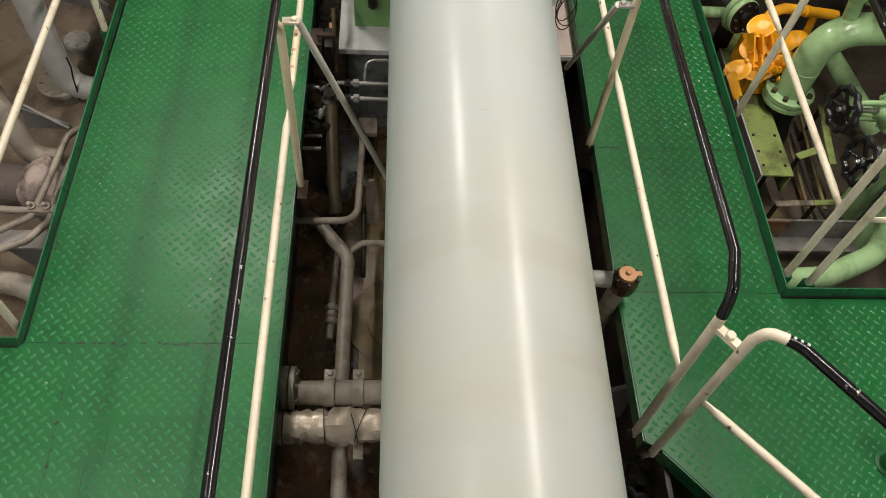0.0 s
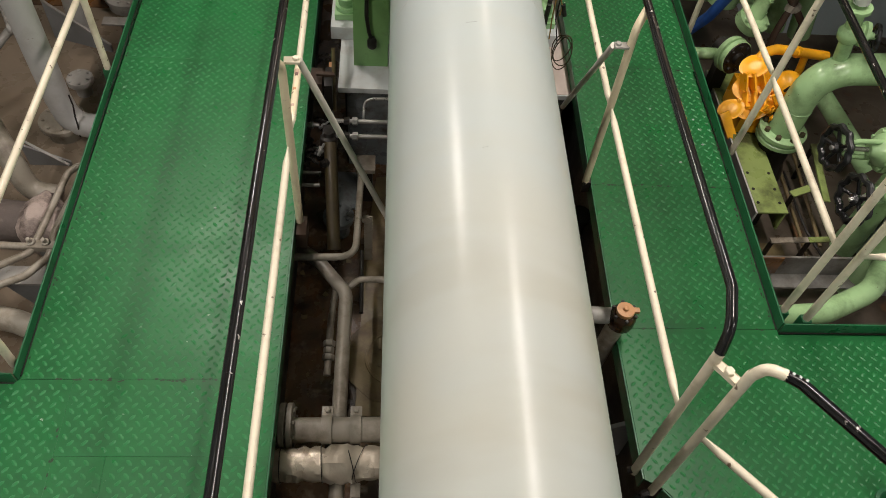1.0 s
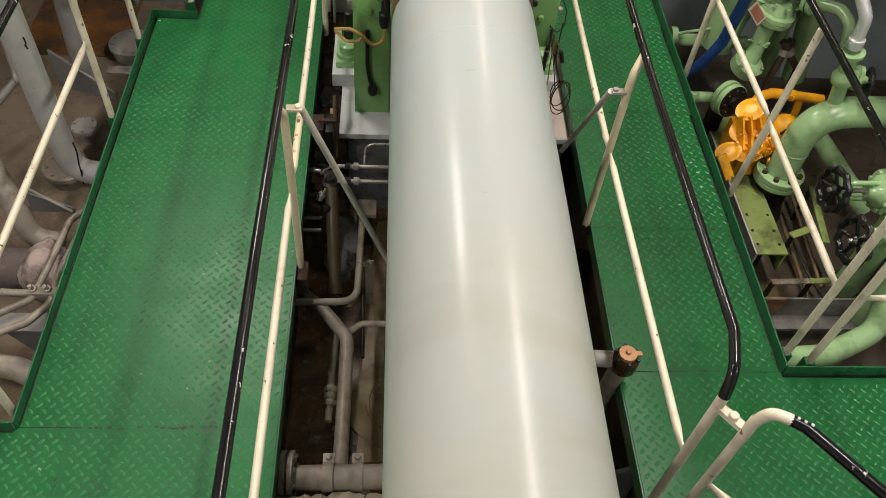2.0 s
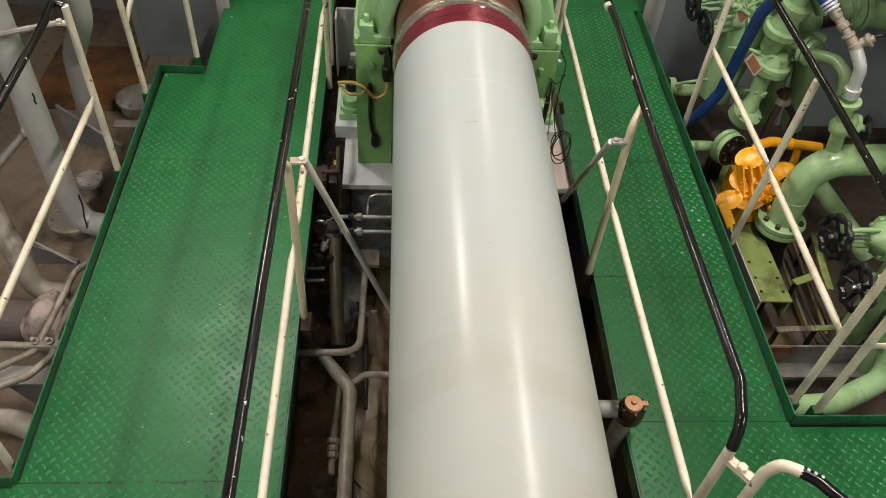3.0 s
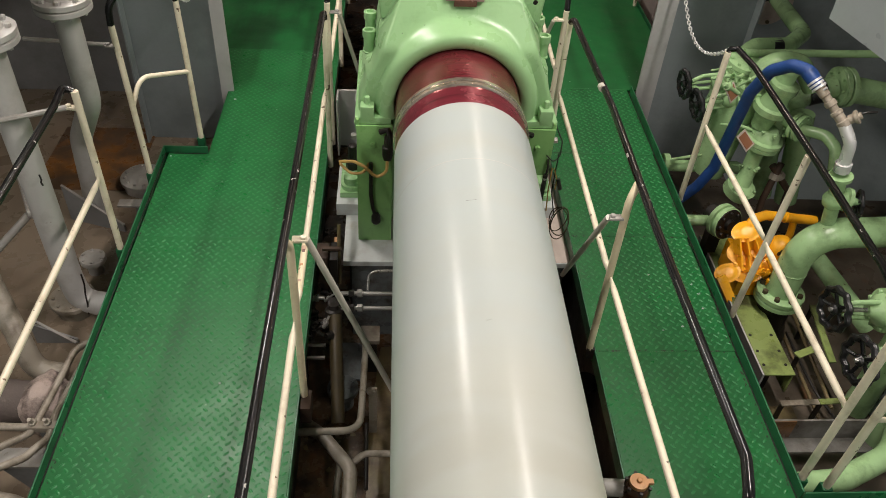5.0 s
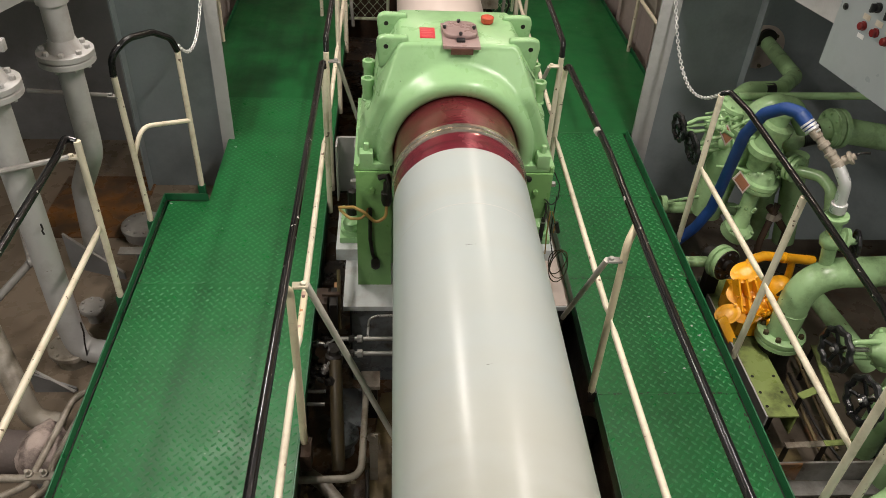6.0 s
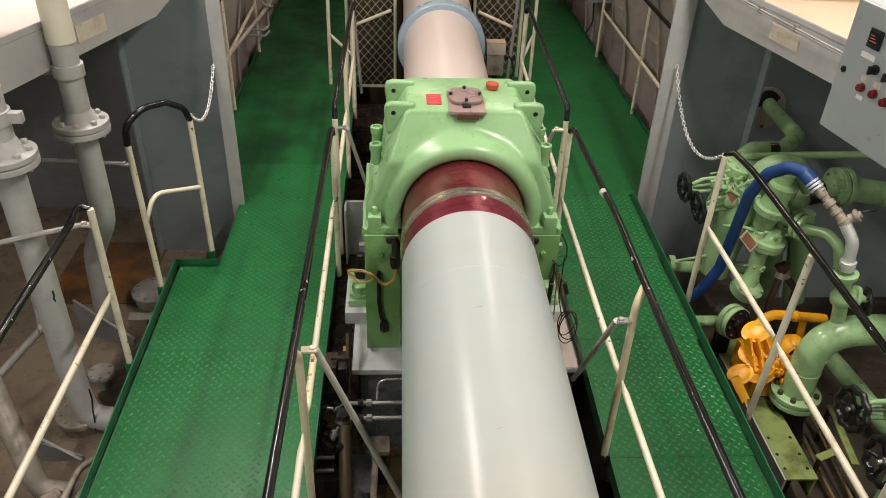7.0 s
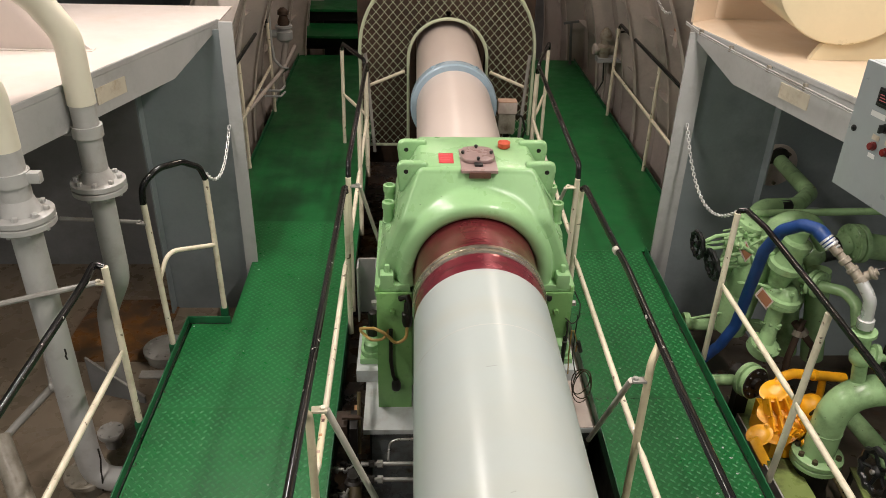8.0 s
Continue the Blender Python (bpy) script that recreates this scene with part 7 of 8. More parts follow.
part("run", tube([q + Vector((0.02, 0.04, -0.02)), q + Vector((-0.45, 0.05, -0.03))], 0.034, 16), PIPE_GREEN, pf)
part("leg", new_box(q.x - 0.04, q.x + 0.04, q.y + 0.05, q.y + 0.12, PIT, q.z - 0.05), DARK_STEEL, pf)
lp = pipe("cross_pipe", (2.414, 4.750, -0.131), [(2.149, 4.750, -0.118), (2.758, 4.750, -0.125), (2.903, 4.750, -0.203)], 0.042, PIPE_GREEN, "pale green pipe running under the walkway", group=GREENS)
part("collar", disc_stack((2.244, 4.740, -0.087), (1, 0, 0), [(-0.02, 0.045), (-0.02, 0.06), (0.02, 0.06), (0.02, 0.045)], 18), PIPE_GREEN, lp)
part("small_line", tube([(2.249, 4.680, -0.026), (2.510, 4.680, 0.036)], 0.010, 8), PIPE_GREEN, lp)

# lower pipework and steel near the front of the pit
pipe("bottom_bend", (2.520, 2.405, -0.280), [(2.158, 2.359, -0.280), (2.529, 2.388, -0.280), (2.849, 2.533, -0.280), (3.116, 2.902, -0.240), (3.283, 3.278, -0.200)], 0.058, PIPE_GREEN, "pale green pipe with a wide bend near the pit front", bend=0.3, n=24, group=GREENS)
pipe("sloping_pipe", (3.169, 3.885, -0.350), [(3.126, 4.171, -0.350), (3.157, 3.884, -0.350), (3.194, 3.603, -0.360), (3.285, 3.550, -0.450)], 0.058, PIPE_GREEN, "pale green pipe low in the pit", n=20, group=GREENS)
bmn = thing("cross_beam", (2.639, 2.771, -0.330), "grey steel channel beam across the pit", "beam")
q0, q1 = Vector((2.340, 2.773, -0.320)), Vector((3.140, 2.773, -0.320))
part("web", new_box(q0.x, q1.x, q0.y - 0.012, q0.y, -0.47, -0.32, bevel=0.002), BEAM_GREY, bmn)
part("lower_flange", new_box(q0.x, q1.x, q0.y - 0.10, q0.y - 0.012, -0.482, -0.47, bevel=0.002), BEAM_GREY, bmn)
part("end_plate", new_box(q0.x - 0.03, q0.x + 0.13, q0.y - 0.022, q0.y - 0.013, -0.45, -0.315, bevel=0.002), RUST_WATER, bmn, "brown-stained end plate")
for k, (pa, pb, w_, mat) in enumerate((((2.481, 2.933, -0.400), (2.700, 2.944, -0.400), 0.035, PIPE_SOILED), ((2.703, 2.944, -0.400), (2.880, 2.953, -0.400), 0.035, BASE_GREEN), ((2.692, 3.256, -0.380), (2.826, 3.311, -0.380), 0.045, BASE_GREEN),
                                       ((2.891, 3.581, -0.300), (2.854, 3.172, -0.340), 0.04, BASE_GREEN))):
    fb = thing("flat_bar", pa, "stained flat steel bar in the pump pit", "bar", "flat bars")
    part("bar", bar_between(pa, pb, w_, 0.008, 0.001), mat, fb)
    part("leg", bar_between(Vector(pa) + Vector((0.01, 0, -0.01)), Vector((pa[0] + 0.01, pa[1], PIT)), 0.03, 0.008, 0.001, up=(0, 1, 0)), DARK_STEEL, fb)
for k, (pa, pb) in enumerate((((2.767, 3.664, -0.500), (2.757, 2.892, -0.550)), ((2.897, 3.726, -0.500), (2.865, 3.013, -0.550)), ((2.905, 3.583, -0.500), (2.916, 3.099, -0.500)))):
    pipe("rod_line", pa, [pa, pb], 0.011, BILGE_PLATE if k < 2 else PIPE_SOILED, "thin brown stained pipe line on the tank top", group="thin pit lines")

loose = thing("loose_cable", (2.85, 2.95, -0.5), "black cable lying in a bend in the pump pit", "cable")
part("run", tube([(2.83, 3.60, -0.56), (2.80, 3.28, -0.53), (2.795, 3.10, -0.52), (2.83, 2.92, -0.52), (2.88, 2.82, -0.53), (3.02, 2.76, -0.57)], 0.008, 8, bend=0.08), BLACK_CABLE, loose)
plate_ = thing("floor_plate", (2.55, 2.95, PIT), "rust-stained loose steel plate on the tank top", "plate")
part("sheet", new_box(2.30, 2.66, 2.80, 3.06, PIT + 0.0005, PIT + 0.012, bevel=0.002), BILGE_PLATE, plate_)
for y_ in (2.84, 3.02):
    bolt_at(plate_, (2.34, y_, PIT + 0.012), (0, 0, 1), 0.012, 0.010, RUST)

# two gate valves with black wheels
GV = "gate valves"
for px, cpx, rad in (((2.584, 3.050, 0.214), (2.836, 3.050, 0.207), 0.118), ((2.595, 2.750, 0.174), (2.781, 2.750, 0.242), 0.125)):
    p0, p1 = Vector(px), Vector(cpx)
    gv = thing("gate_valve", p1, "pale green gate valve with a black handwheel", "valve", GV)
    ax1 = (p0 - p1).normalized()
    wv = Vector((-1, -0.10, 0.10)).normalized()
    handwheel(gv, p0, wv, rad, WHEEL_BLACK, 5, 0.26)
    part("stem", tube([p0 + wv * 0.03, p1], 0.012, 10), STEEL, gv)
    for s in (-1, 1):
        off = Vector((0, 0.0, 1)) * 0.05 * s
        part("yoke_arm", tube([p0 - wv * 0.05 + off * 0.5, p0.lerp(p1, 0.35) + off, p1 + off * 1.2], 0.014, 10, bend=0.04), PIPE_GREEN, gv)
    part("bonnet", disc_stack(p1, ax1, [(-0.10, 0.11), (-0.02, 0.115), (0.0, 0.115), (0.004, 0.09), (0.03, 0.08), (0.05, 0.05), (0.08, 0.03)], 24), PIPE_GREEN, gv)
    bolts_round(gv, p1 + ax1 * 0.002, ax1, 0.095, 8, 0.013, 0.02, PIPE_GREEN)
    part("body", disc_stack(p1 - ax1 * 0.1, -ax1, [(0, 0.10), (0.08, 0.12), (0.2, 0.12), (0.26, 0.07)], 24), PIPE_GREEN, gv)
    part("standpipe", tube([p1 - ax1 * 0.2 + Vector((0, 0, 0.25)), p1 - ax1 * 0.2 + Vector((0, 0, -0.05)), Vector(((p1 - ax1 * 0.2).x, (p1 - ax1 * 0.2).y, PIT))], 0.075, 18), PIPE_GREEN, gv)

# rear valve manifold
mf = thing("valve_manifold", (2.734, 4.620, 0.344), "pale green cast valve manifold with stacked bolted flanges", "manifold", GREENS)
def stack(px, d, profile, name="valve_chest", n=26, bolts=0, ring=0.1):
    part(name, disc_stack(px, d, profile, n), PIPE_GREEN, mf)
    if bolts:
        w_ = Vector(d).normalized()
        bolts_round(mf, Vector(px) + w_ * profile[-1][0], w_, ring, bolts, 0.012, 0.016, PIPE_GREEN)


disc2 = [(-0.06, 0.07), (-0.055, 0.118), (-0.028, 0.12), (-0.026, 0.113), (-0.022, 0.113), (-0.020, 0.12), (0.006, 0.118), (0.01, 0.11)]
stack((2.564, 4.750, 0.681), (0.1, -0.15, 1), disc2, "cover_flange", 28, 8, 0.095)
stack((2.595, 4.620, 0.594), (0.1, -0.15, 1), disc2, "cover_flange", 28, 8, 0.095)
stack((2.564, 4.750, 0.681), (-0.1, 0.15, -1), [(0.05, 0.09), (0.12, 0.11), (0.35, 0.11), (0.45, 0.08)])
stack((2.595, 4.620, 0.594), (-0.1, 0.15, -1), [(0.05, 0.09), (0.12, 0.115), (0.36, 0.115), (0.46, 0.08)])
stack((2.694, 4.450, 0.314), (0.12, -0.1, 1), [(-0.05, 0.08), (-0.045, 0.125), (-0.02, 0.127), (-0.018, 0.118), (-0.014, 0.118), (-0.012, 0.127), (0.012, 0.125), (0.02, 0.10), (0.05, 0.09), (0.08, 0.06)], "cover_flange", 28, 8, 0.10)
stack((2.670, 4.450, 0.530), (0.12, -0.1, 1), [(-0.14, 0.06), (-0.05, 0.075), (-0.02, 0.105), (0.02, 0.107), (0.03, 0.085), (0.10, 0.07), (0.14, 0.09), (0.18, 0.09), (0.19, 0.06)], "bonnet", 24, 0)
stack((2.691, 4.450, 0.721), (0.05, 0.0, 1), [(-0.08, 0.055), (0.06, 0.06), (0.065, 0.075), (0.085, 0.075), (0.09, 0.05)], "stem_housing", 18)
part("elbow", tube([(2.577, 4.550, 0.664), (2.581, 4.550, 0.751), (2.673, 4.550, 0.802), (2.810, 4.550, 0.785), (2.937, 4.550, 0.617)], 0.055, 18, bend=0.12), PIPE_GREEN, mf)
part("riser", tube([(2.686, 4.450, 0.214), (2.645, 4.400, -0.043)], 0.05, 18), PIPE_GREEN, mf)
part("riser", tube([(2.866, 4.750, 0.397), (2.990, 4.720, -0.331)], 0.075, 18), PIPE_GREEN, mf)
part("riser", tube([(3.048, 4.700, 0.342), (3.168, 4.680, -0.351)], 0.075, 18), PIPE_GREEN, mf)
stack((2.628, 4.380, -0.038), (0.2, -0.3, 1), [(-0.03, 0.06), (-0.03, 0.10), (0.03, 0.10), (0.035, 0.055)], "foot_flange", 22, 6, 0.085)
part("body", disc_stack((2.567, 4.700, 0.294), (0.05, 0, 1), [(-0.42, 0.10), (-0.1, 0.12), (0.05, 0.10), (0.12, 0.06)], 22), PIPE_GREEN, mf)
# branch to the right with its vertical flange pair
part("branch", tube([(2.764, 4.420, 0.468), (2.856, 4.300, 0.470), (2.925, 4.200, 0.498), (2.950, 4.100, 0.479), (2.928, 4.000, 0.387)], 0.034, 16, bend=0.10), PIPE_GREEN, mf)
part("black_band", disc_stack((2.953, 4.080, 0.444), Vector((2.928, 4.000, 0.387)) - Vector((2.953, 4.080, 0.444)), [(-0.02, 0.036), (0.035, 0.0365)], 16), WHEEL_BLACK, mf)
dbr = Vector((2.856, 4.300, 0.470)) - Vector((2.793, 4.400, 0.464))
for k in (0, 1):
    flange(mf, Vector((2.819, 4.360, 0.464)) + dbr.normalized() * 0.035 * k, dbr, 0.085, 0.026, PIPE_GREEN, 6, bolt_mat=PIPE_GREEN)
for pa, pb in (((2.445, 4.280, 0.452), (2.522, 4.250, 0.368)), ((2.390, 4.500, 0.645), (2.450, 4.500, 0.552))):
    pa, pb = Vector(pa), Vector(pb)
    lift = Vector((0.3, -0.8, 0.4)).normalized()
    tag = part("tag", bar_between(pa, pb, 0.005, 0.074, 0.001, up=lift.cross(pb - pa)), PALE_PLATE, mf, "pale bordered unreadable name tag")
    part("tag_face", bar_between(pa.lerp(pb, 0.10) + lift * 0.0035, pa.lerp(pb, 0.90) + lift * 0.0035, 0.003, 0.056, 0.0005, up=lift.cross(pb - pa)), TAG_BROWN, tag, "faded brown face")
# wheels on the left of the manifold
for px, cpx, rad in (((2.219, 4.750, 0.509), (2.455, 4.750, 0.545), 0.096), ((2.285, 4.620, 0.434), (2.506, 4.620, 0.486), 0.104)):
    p0, p1 = Vector(px), Vector(cpx)
    wv = ((p0 - p1).normalized() + Vector((0, -0.10, 0.08))).normalized()
    handwheel(mf, p0, wv, rad, WHEEL_BLACK, 5, 0.26)
    part("stem", tube([p0, p1], 0.011, 8), PIPE_GREEN, mf)
    for s in (-1, 1):
        off = Vector((0, 0, 0.045 * s))
        part("yoke_arm", tube([p0 + (p1 - p0) * 0.2 + off * 0.4, p0.lerp(p1, 0.45) + off, p1 + off], 0.013, 10, bend=0.03), PIPE_GREEN, mf)
    part("gland", disc_stack(p1, (p0 - p1), [(-0.06, 0.09), (0.0, 0.09), (0.005, 0.06), (0.05, 0.045), (0.07, 0.025)], 20), PIPE_GREEN, mf)
for pa, pb, r_ in (((2.863, 4.500, 0.069), (3.012, 4.450, -0.103), 0.025), ((2.914, 4.500, 0.092), (2.838, 4.420, -0.152), 0.022)):
    rp = pipe("rusty_pipe", pa, [pa, pb, (pb[0], pb[1] - 0.05, PIT)], r_, RUST, "rusty brown pipe below the manifold", group="rusty pipes")
    part("joint", disc_stack(Vector(pa).lerp(Vector(pb), 0.3), Vector(pb) - Vector(pa), [(0, r_ * 1.5), (0.04, r_ * 1.5)], 8), PIPE_SOILED, rp)

rng_m = random.Random(11)
for k in range(11):
    base = Vector((2.415, 4.550, 0.571)) if k < 7 else Vector((2.567, 4.450, 0.170))
    q = base + Vector((rng_m.uniform(-0.10, 0.16), rng_m.uniform(-0.06, 0.08), rng_m.uniform(-0.12, 0.12)))
    d = Vector((rng_m.uniform(-1, 0.4), rng_m.uniform(-1, 0.1), rng_m.uniform(-0.2, 1)))
    r_ = rng_m.uniform(0.009, 0.019)
    part("gland_fitting", disc_stack(q, d, [(-0.09, r_ * 0.7), (0, r_ * 0.75), (0.002, r_ * 1.5), (0.016, r_ * 1.5), (0.018, r_), (0.045, r_ * 0.9), (0.05, r_ * 0.5)], 6 if k % 3 else 12), PIPE_GREEN if k % 4 else BRACKET_GREEN, mf)
for pa, pb in (((2.314, 4.600, 0.634), (2.491, 4.600, 0.652)), ((2.445, 4.550, 0.342), (2.624, 4.450, 0.364))):
    part("drain_tube", tube([pa, Vector(pa).lerp(Vector(pb), 0.5) + Vector((0, -0.03, 0.03)), pb], 0.011, 8, bend=0.04), PIPE_GREEN, mf)

# large flanged line and wall penetration
lf_ = thing("flanged_line", (3.331, 4.900, 0.438), "pale green flanged line running to the side", "pipe", GREENS)
q = Vector((3.339, 4.900, 0.438))
for k in (0, 1):
    flange(lf_, q + Vector((0.045 * k, 0, 0)), (1, 0.1, 0), 0.135, 0.036, PIPE_GREEN, 8 if k else 0, bolt_mat=PIPE_GREEN)
flange(lf_, q - Vector((0.02, 0, 0)), (-1, -0.1, 0), 0.13, 0.01, PIPE_GREEN, 8, bolt_mat=PIPE_GREEN)
part("run", tube([q, (4.065, 4.900, 0.321)], 0.088, 22), PIPE_GREEN, lf_)
part("run", tube([q - Vector((0.02, 0, 0)), q - Vector((0.25, 0, 0.08)), q - Vector((0.3, 0, 0.5))], 0.075, 18, bend=0.1), PIPE_GREEN, lf_)
part("black_band", tube([q + Vector((-0.20, -0.02, -0.05)), q + Vector((-0.10, -0.02, -0.02))], 0.079, 18), WHEEL_BLACK, lf_)
wp = thing("wall_pipe", (3.308, 6.050, 0.567), "pale green pipe bent from a pale wall flange", "pipe", GREENS)
wl = Vector((3.306, 6.080, 0.554))
part("wall_plate", disc_stack((3.295, 6.098, 0.495), (0, -1, 0), [(0, 0.180), (0.010, 0.180), (0.013, 0.175)], 32), PALE_PLATE, wp, "pale brown round wall plate")
run = [(wl.x + 0.01, 6.09, wl.z - 0.01), Vector((3.232, 5.600, 0.593)), Vector((3.216, 5.350, 0.596)), Vector((2.998, 5.100, 0.620)), Vector((2.693, 4.950, 0.683)), Vector((2.603, 4.900, 0.624))]
part("run", tube(run, 0.057, 20, bend=0.12), PIPE_GREEN, wp)
part("clip", disc_stack((wl.x - 0.01, 6.07, wl.z + 0.03), (0.05, -1, 0.05), [(0, 0.058), (0, 0.074), (0.03, 0.074), (0.03, 0.057)], 20), DARK_STEEL, wp, "dark clamp collar at the wall")
part("clip_arm", bar_between((3.10, 6.05, 0.50), (3.26, 6.05, 0.55), 0.02, 0.03, 0.003), DARK_STEEL, wp)
for dx, dz in ((0.02, -0.15), (0.09, 0.10), (-0.10, 0.09)):
    bolt_at(wp, (3.295 + dx, 6.086, 0.495 + dz), (0, -1, 0), 0.016, 0.02, BROWN_PIPE)
part("black_band", disc_stack((2.858, 5.030, 0.647), Vector((2.998, 5.100, 0.624)) - Vector((2.693, 4.950, 0.683)), [(-0.05, 0.0585), (0.05, 0.0585)], 20), WHEEL_BLACK, wp)
pipe("thin_line", (2.958, 4.800, 0.727), [(2.570, 4.800, 0.712), (3.747, 4.800, 0.740)], 0.024, PIPE_GREEN, "thin pale green line above the manifold", group=GREENS)

# control cabinet hung from the side deck
CZ = 1.80
k0, k1 = Vector((1.849, 2.897, 1.800)), Vector((1.896, 2.620, 1.800))
kd = (k1 - k0).normalized()
kn = Vector((kd.y, -kd.x, 0))
cab = thing("control_cabinet", k0, "grey steel control cabinet with buttons and a meter", "control cabinet")
km = Matrix(((kd.x, -kn.x, 0, k0.x), (kd.y, -kn.y, 0, k0.y), (0, 0, 1, CZ), (0, 0, 0, 1)))
part("body", new_box(0, 0.5, 0.02, 0.22, 0.0, 0.44, bevel=0.006, m=km), PANEL_GREY, cab)
door = part("door", new_box(0.0, 0.5, 0.0, 0.0185, 0.0, 0.44, bevel=0.004, m=km), PANEL_GREY, cab)


def on_door(u, z, y=0.0):
    return km @ Vector((u, y, z))


out = kn
part("lock", disc_stack(on_door(0.03, 0.214), out, [(-0.002, 0.011), (0.004, 0.011), (0.005, 0.006), (0.009, 0.005)], 16), WHEEL_BLACK, door)
part("meter_bezel", new_box(0.098, 0.155, -0.008, -0.0005, 0.318, 0.378, bevel=0.002, m=km), WHEEL_BLACK, door, "black square meter")
part("meter_face", new_box(0.105, 0.148, -0.0095, -0.0082, 0.33, 0.37, m=km), GLASS_DARK, door)
for k in range(3):
    part("print_bar", new_box(0.110, 0.140 - 0.006 * k, -0.0102, -0.0096, 0.338 + 0.009 * k, 0.341 + 0.009 * k, m=km), PALE_INK, door)
for u, z in ((0.136, 0.190), (0.196, 0.191), (0.250, 0.185), (0.306, 0.185)):
    b = part("button", disc_stack(on_door(u, z), out, [(-0.002, 0.015), (0.005, 0.015), (0.006, 0.0125), (0.016, 0.0125), (0.019, 0.009)], 18), KNOB_RED, door, "dark red push button")
    part("button_label", new_box(u - 0.016, u + 0.016, -0.0018, -0.0004, z + 0.02, z + 0.038, m=km), PAPER, door)
for u, z in ((0.168, 0.262), (0.235, 0.262)):
    part("switch", disc_stack(on_door(u, z), out, [(-0.002, 0.016), (0.008, 0.016), (0.009, 0.012), (0.014, 0.012)], 18), WHEEL_BLACK, door)
    part("switch_lever", new_box(u - 0.004, u + 0.004, -0.03, -0.013, z - 0.014, z + 0.014, bevel=0.002, m=km), WHEEL_BLACK, door)
part("name_strip", new_box(0.085, 0.150, -0.0018, -0.0004, 0.280, 0.298, m=km), TUBE_WHITE, door, "white strip with worn print")
part("name_strip", new_box(0.190, 0.25, -0.0018, -0.0004, 0.305, 0.325, m=km), PAPER, door)
part("name_strip", new_box(0.125, 0.155, -0.0018, -0.0004, 0.150, 0.164, m=km), TUBE_WHITE, door)
for u in (0.12, 0.38):
    part("mount_arm", bar_between(km @ Vector((u, 0.2205, 0.06)), km @ Vector((u, 1.3, 0.06)), 0.04, 0.04, 0.003), PANEL_GREY, cab)
    part("mount_post", bar_between(km @ Vector((u, 1.27, 0.04)), km @ Vector((u, 1.27, PIT - CZ)), 0.04, 0.04, 0.003, up=(0, 1, 0)), PANEL_GREY, cab)
part("cable_loop", tube([km @ Vector((0.25, 0.12, 0.0)), km @ Vector((0.25, 0.14, -0.08)), km @ Vector((0.33, 0.2, -0.14)), km @ Vector((0.42, 0.2, -0.08)), km @ Vector((0.42, 0.14, 0.0))], 0.009, 8, bend=0.05), BLACK_CABLE, cab, "black cable loop")

# things standing on the raised side decks
TKX, TKY, TKR = 2.80, 4.78, 0.42
tk = thing("cream_tank", (TKX, TKY, DECK), "cream painted cylindrical tank on the raised side deck", "tank")
part("shell", disc_stack((TKX, TKY, DECK + 0.10 + TKR), (0.12, 1, 0), [(0, TKR - 0.03), (0.004, TKR - 0.008), (0.016, TKR), (0.7, TKR)], 72), TANK_CREAM, tk)
part("saddle", prism([(TKX - 0.12, DECK), (TKX + 0.55, DECK), (TKX + 0.5, DECK + 0.2), (TKX + 0.05, DECK + 0.12), (TKX - 0.06, DECK + 0.1)], "y", TKY + 0.05, TKY + 0.09, 0.004), TANK_CREAM, tk)
kb = thing("knee_bracket", (-1.578, 4.871, 1.700), "cream painted knee bracket welded on the side deck", "bracket")
q = Vector((-1.808, 4.824, 1.700))
q2 = Vector((-1.415, 4.868, 1.700))
part("plate", prism([(q.x, DECK), (q2.x, DECK), (q2.x - 0.12, DECK + 0.09), (q.x + 0.05, DECK + 0.30), (q.x - 0.3, DECK + 0.34), (q.x - 0.3, DECK)], "y", q.y - 0.006, q.y + 0.006, 0.001), DECK_CREAM, kb)
part("base_strip", new_box(q.x - 0.3, q2.x, q.y - 0.03, q.y + 0.03, DECK, DECK + 0.006, bevel=0.001), DECK_CREAM, kb)
bh = thing("deck_casing", (-2.4, 5.0, DECK), "cream painted casing on the raised side deck", "casing")
part("wall", new_box(-3.2, -1.95, 5.2, 5.22, DECK, CEILING), DECK_CREAM, bh)
part("coaming", new_box(-3.19, -1.93, 5.17, 5.2, DECK, DECK + 0.08, bevel=0.004), DECK_CREAM, bh)
bs = thing("deck_casing", (4.0, 5.0, DECK), "cream painted casing on the raised side deck", "casing")
MID = (DECK + CEILING) / 2
part("wall", bar_between((2.47, 5.87, MID), (5.2, 5.76, MID), 0.02, CEILING - DECK, 0.002), DECK_WARM_LIT, bs)
part("end_wall", bar_between((2.275, 5.73, MID), (2.47, 5.86, MID), 0.02, CEILING - DECK, 0.002), DECK_WARM_LIT, bs)

# far fittings on the hull
fv = thing("hull_valve", (2.62, 9.2, 0.48), "rust-stained grey valve on a shelf at the hull side", "valve")
q = Vector((2.60, 9.2, 0.50))
part("shelf", new_box(q.x - 0.10, q.x + 0.26, q.y - 0.08, q.y + 0.08, q.z - 0.05, q.z, bevel=0.006), GREY_FLANGE, fv)
part("body", disc_stack((q.x - 0.02, q.y, q.z), (0, 0, 1), [(0, 0.06), (0.02, 0.06), (0.05, 0.085), (0.12, 0.09), (0.15, 0.05), (0.19, 0.045), (0.20, 0.07), (0.25, 0.075), (0.30, 0.05), (0.33, 0.02)], 18), FITTING, fv)
part("side_port", tube([(q.x - 0.13, q.y - 0.02, q.z + 0.09), (q.x + 0.10, q.y - 0.02, q.z + 0.09)], 0.045, 14), FITTING, fv)
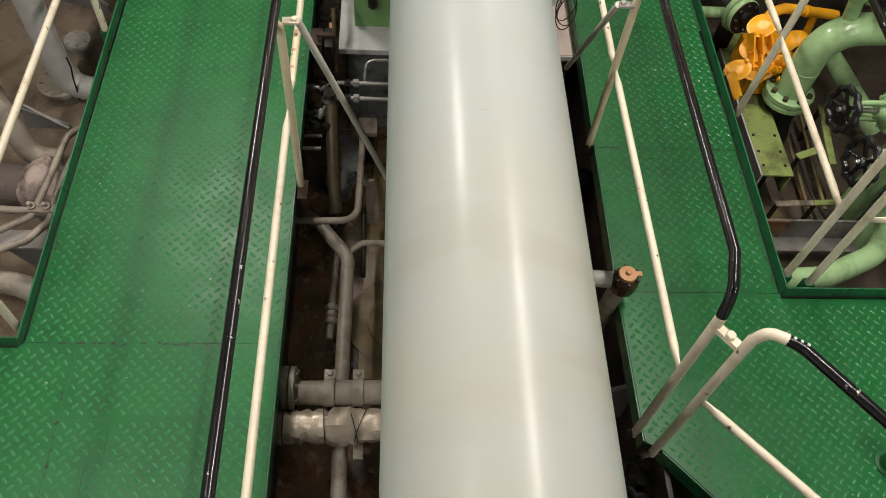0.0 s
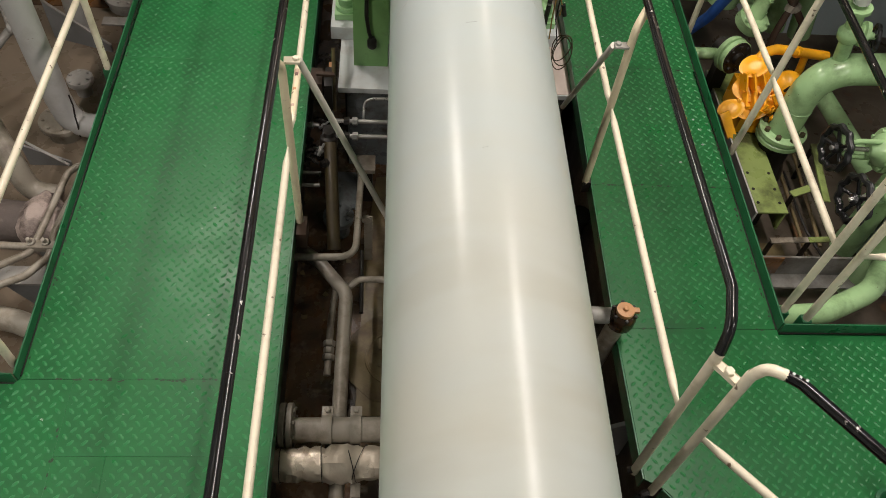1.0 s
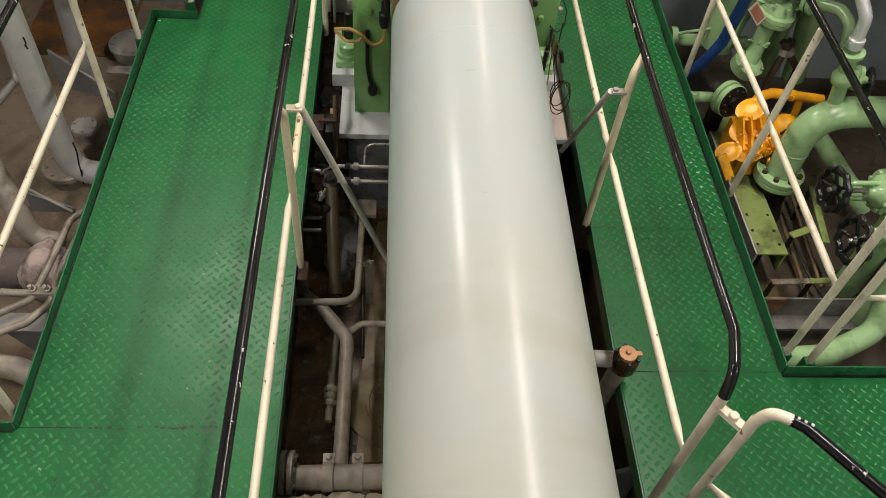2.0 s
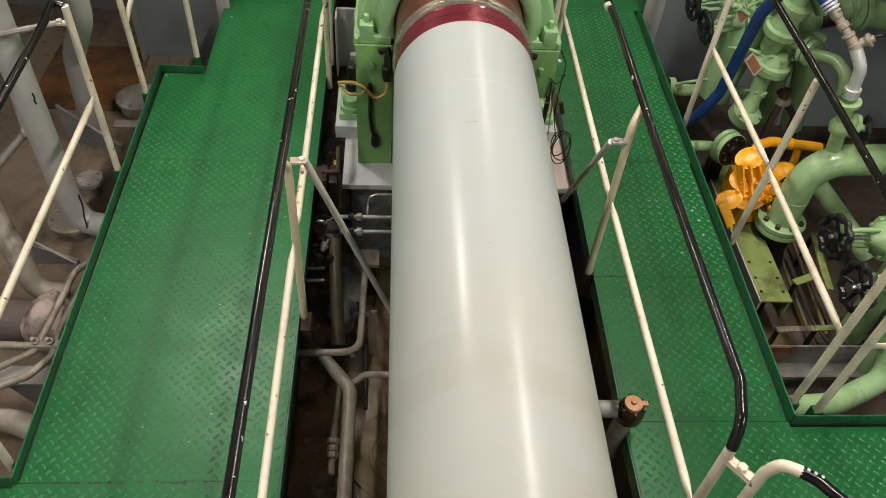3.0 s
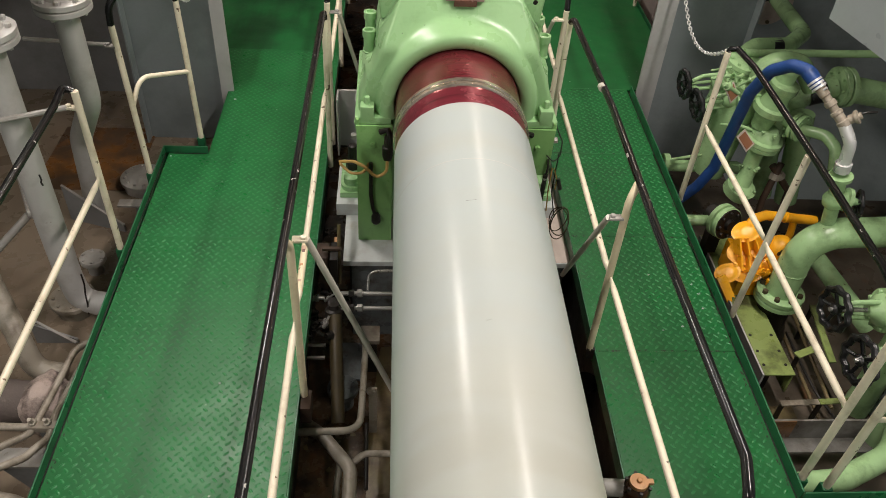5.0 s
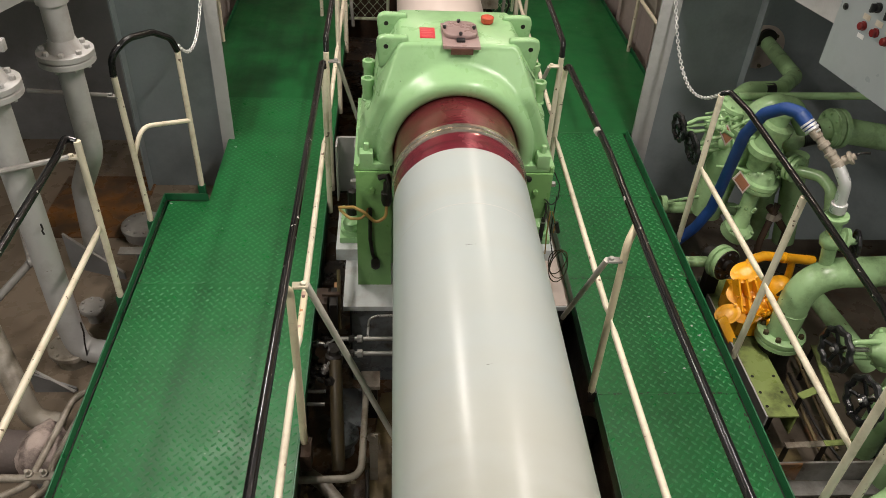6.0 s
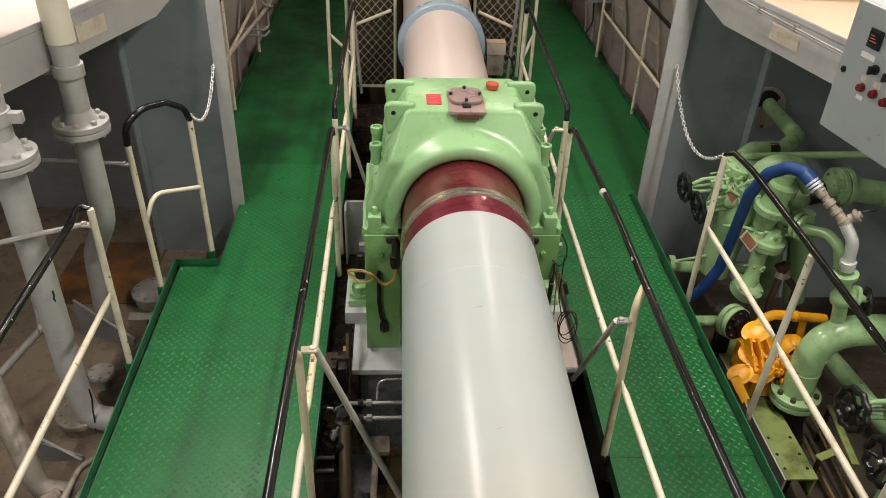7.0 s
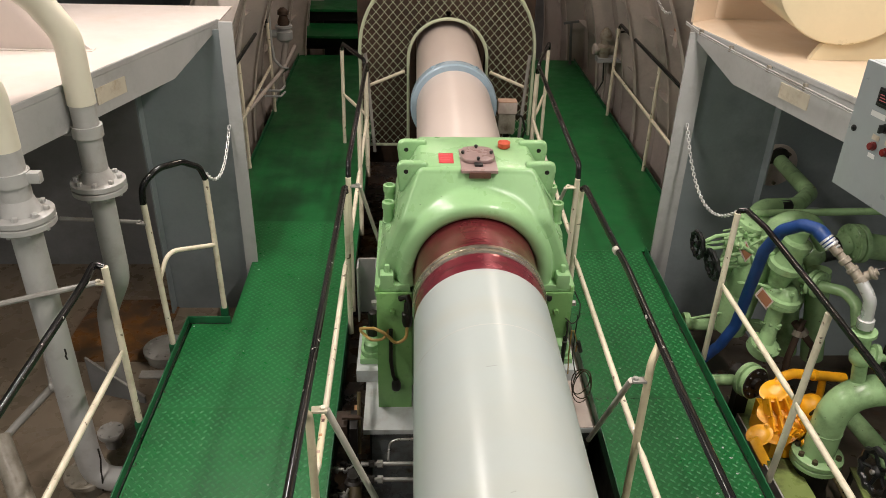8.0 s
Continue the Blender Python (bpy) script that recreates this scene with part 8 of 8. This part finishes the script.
part("side_flange", disc_stack((q.x - 0.13, q.y - 0.02, q.z + 0.09), (1, 0, 0), [(-0.02, 0.06), (0.0, 0.065), (0.015, 0.06)], 16), HULL, fv)
part("wire", tube([(q.x - 0.02, q.y - 0.05, q.z - 0.05), (q.x, q.y - 0.05, q.z - 0.28), (q.x - 0.07, q.y - 0.05, q.z - 0.42)], 0.009, 6, bend=0.1), BLACK_CABLE, fv)
part("drop_pipe", tube([(q.x + 0.03, q.y, q.z - 0.05), (q.x + 0.03, q.y, PIT)], 0.016, 8), HULL, fv)
hb = thing("hull_box", (2.66, 6.9, 1.28), "small reddish brown box on the hull frame", "junction box")
part("body", new_box(2.59, 2.72, 6.86, 6.97, 1.22, 1.345, bevel=0.008), PALE_PLATE, hb)
part("lid", new_box(2.585, 2.725, 6.855, 6.975, 1.346, 1.362, bevel=0.004), TAG_BROWN, hb, "red-brown lid")
part("conduit", tube([(2.68, 6.93, 1.362), (2.66, 6.95, 1.55), (2.62, 7.0, 1.75)], 0.012, 8, bend=0.1), DARK_STEEL, hb)
hk = thing("chain", (2.50, 7.2, 1.53), "short galvanised chain hung on the hull frame", "chain", "galvanised chains")
for k in range(11):
    t_ = k / 10
    q = Vector((2.49, 7.20, 1.535)).lerp(Vector((2.575, 7.0, 1.50)), t_) - Vector((0, 0, 0.05 * math.sin(math.pi * t_)))
    put("link", LINK, along(q, (0.085, -0.2, -0.1 * math.cos(math.pi * t_))) @ pose(0, 0, 0, 0, 0, 90 * (k % 2)), hk)
tb_ = thing("hull_bracket", (2.45, 10.6, 0.07), "grey tee bracket standing at the hull side", "bracket")
part("post", bar_between((2.50, 10.6, 0.0), (2.46, 10.6, 0.54), 0.03, 0.03, 0.003, up=(0, 1, 0)), GREY_DARK, tb_)
part("head", bar_between((2.36, 10.6, 0.545), (2.56, 10.6, 0.575), 0.03, 0.03, 0.003), GREY_DARK, tb_)

HP = "far hull pipes"
fv2 = thing("hull_valve", (-0.95, 8.9, 0.8), "grey flanged valve with a rusty top at the hull side", "valve")
q = Vector((-1.0, 8.9, 0.79))
part("body", disc_stack(q - Vector((0, 0, 0.09)), (0, 0, 1), [(0, 0.05), (0.03, 0.085), (0.11, 0.09), (0.14, 0.05), (0.15, 0.09), (0.175, 0.092), (0.18, 0.06)], 18), GREY_FLANGE, fv2)
part("bonnet", disc_stack(q + Vector((0, 0, 0.09)), (0, 0, 1), [(0, 0.06), (0.03, 0.065), (0.10, 0.04), (0.11, 0.06), (0.15, 0.055), (0.18, 0.02)], 14), RUST, fv2, "rusty brown bonnet")
part("side_arm", tube([q, q + Vector((-0.20, -0.02, -0.01))], 0.042, 14), GREY_FLANGE, fv2)
part("side_flange", disc_stack(q + Vector((-0.19, -0.02, -0.01)), (-1, 0, 0), [(0, 0.06), (0.02, 0.062), (0.022, 0.05)], 16), GREY_FLANGE, fv2)
part("leg", tube([q + Vector((0.01, 0, -0.08)), q + Vector((-0.05, 0, -0.38)), q + Vector((-0.16, 0.02, -0.60)), q + Vector((-0.20, 0.02, PIT_PORT - q.z))], 0.032, 12, bend=0.15), HULL, fv2)
pipe("hull_pipe", (-1.12, 8.75, 0.5), [(-1.14, 8.8, 1.7), (-1.12, 8.75, 0.75), (-1.10, 8.72, 0.55), (-1.02, 8.72, 0.46), (-0.96, 8.8, 0.44), (-1.12, 9.0, 0.30)], 0.014, GREY_FLANGE, "thin grey pipe looped down the hull side", bend=0.08, group=HP)
pipe("hull_pipe", (-1.10, 8.0, 0.4), [(-1.30, 7.0, 0.22), (-1.20, 7.6, 0.36), (-1.02, 8.8, 0.43), (-1.0, 9.6, 0.46)], 0.020, HULL, "taupe pipe running along the far hull side", bend=0.1, group=HP)
for z in (0.30, 0.36):
    pipe("hull_pipe", (-1.1, 8.25, z), [(-1.45, 8.28, z), (-0.98, 8.25, z), (-0.96, 8.4, z)], 0.012, GREY_FLANGE, "thin grey pipe crossing at the far hull side", bend=0.04, group=HP)
for yy, x0 in ((7.35, -1.27), (8.05, -1.25), (9.5, -1.15)):
    pipe("hull_pipe", (x0, yy, 0), [(x0, yy, PIT_PORT), (x0, yy, 0.45), (x0 + 0.06, yy + 0.03, 0.9), (x0 + 0.22, yy + 0.05, 1.6)], 0.026, HULL, "taupe painted pipe bent up along the far hull side", bend=0.25, group=HP)

# green pipe stub with a rusty foot near the front of the starboard walkway
sb = thing("pipe_stub", (2.307, 1.380, 0.000), "dark green capped pipe stub with a rusty foot", "pipe stub")
q = Vector((2.324, 1.364, 0.000))
part("stub", disc_stack(q, (0, 0, 1), [(0, 0.055), (0.008, 0.055), (0.01, 0.04), (0.10, 0.04), (0.105, 0.05), (0.13, 0.05), (0.135, 0.03)], 20), GREEN_TRIM, sb)
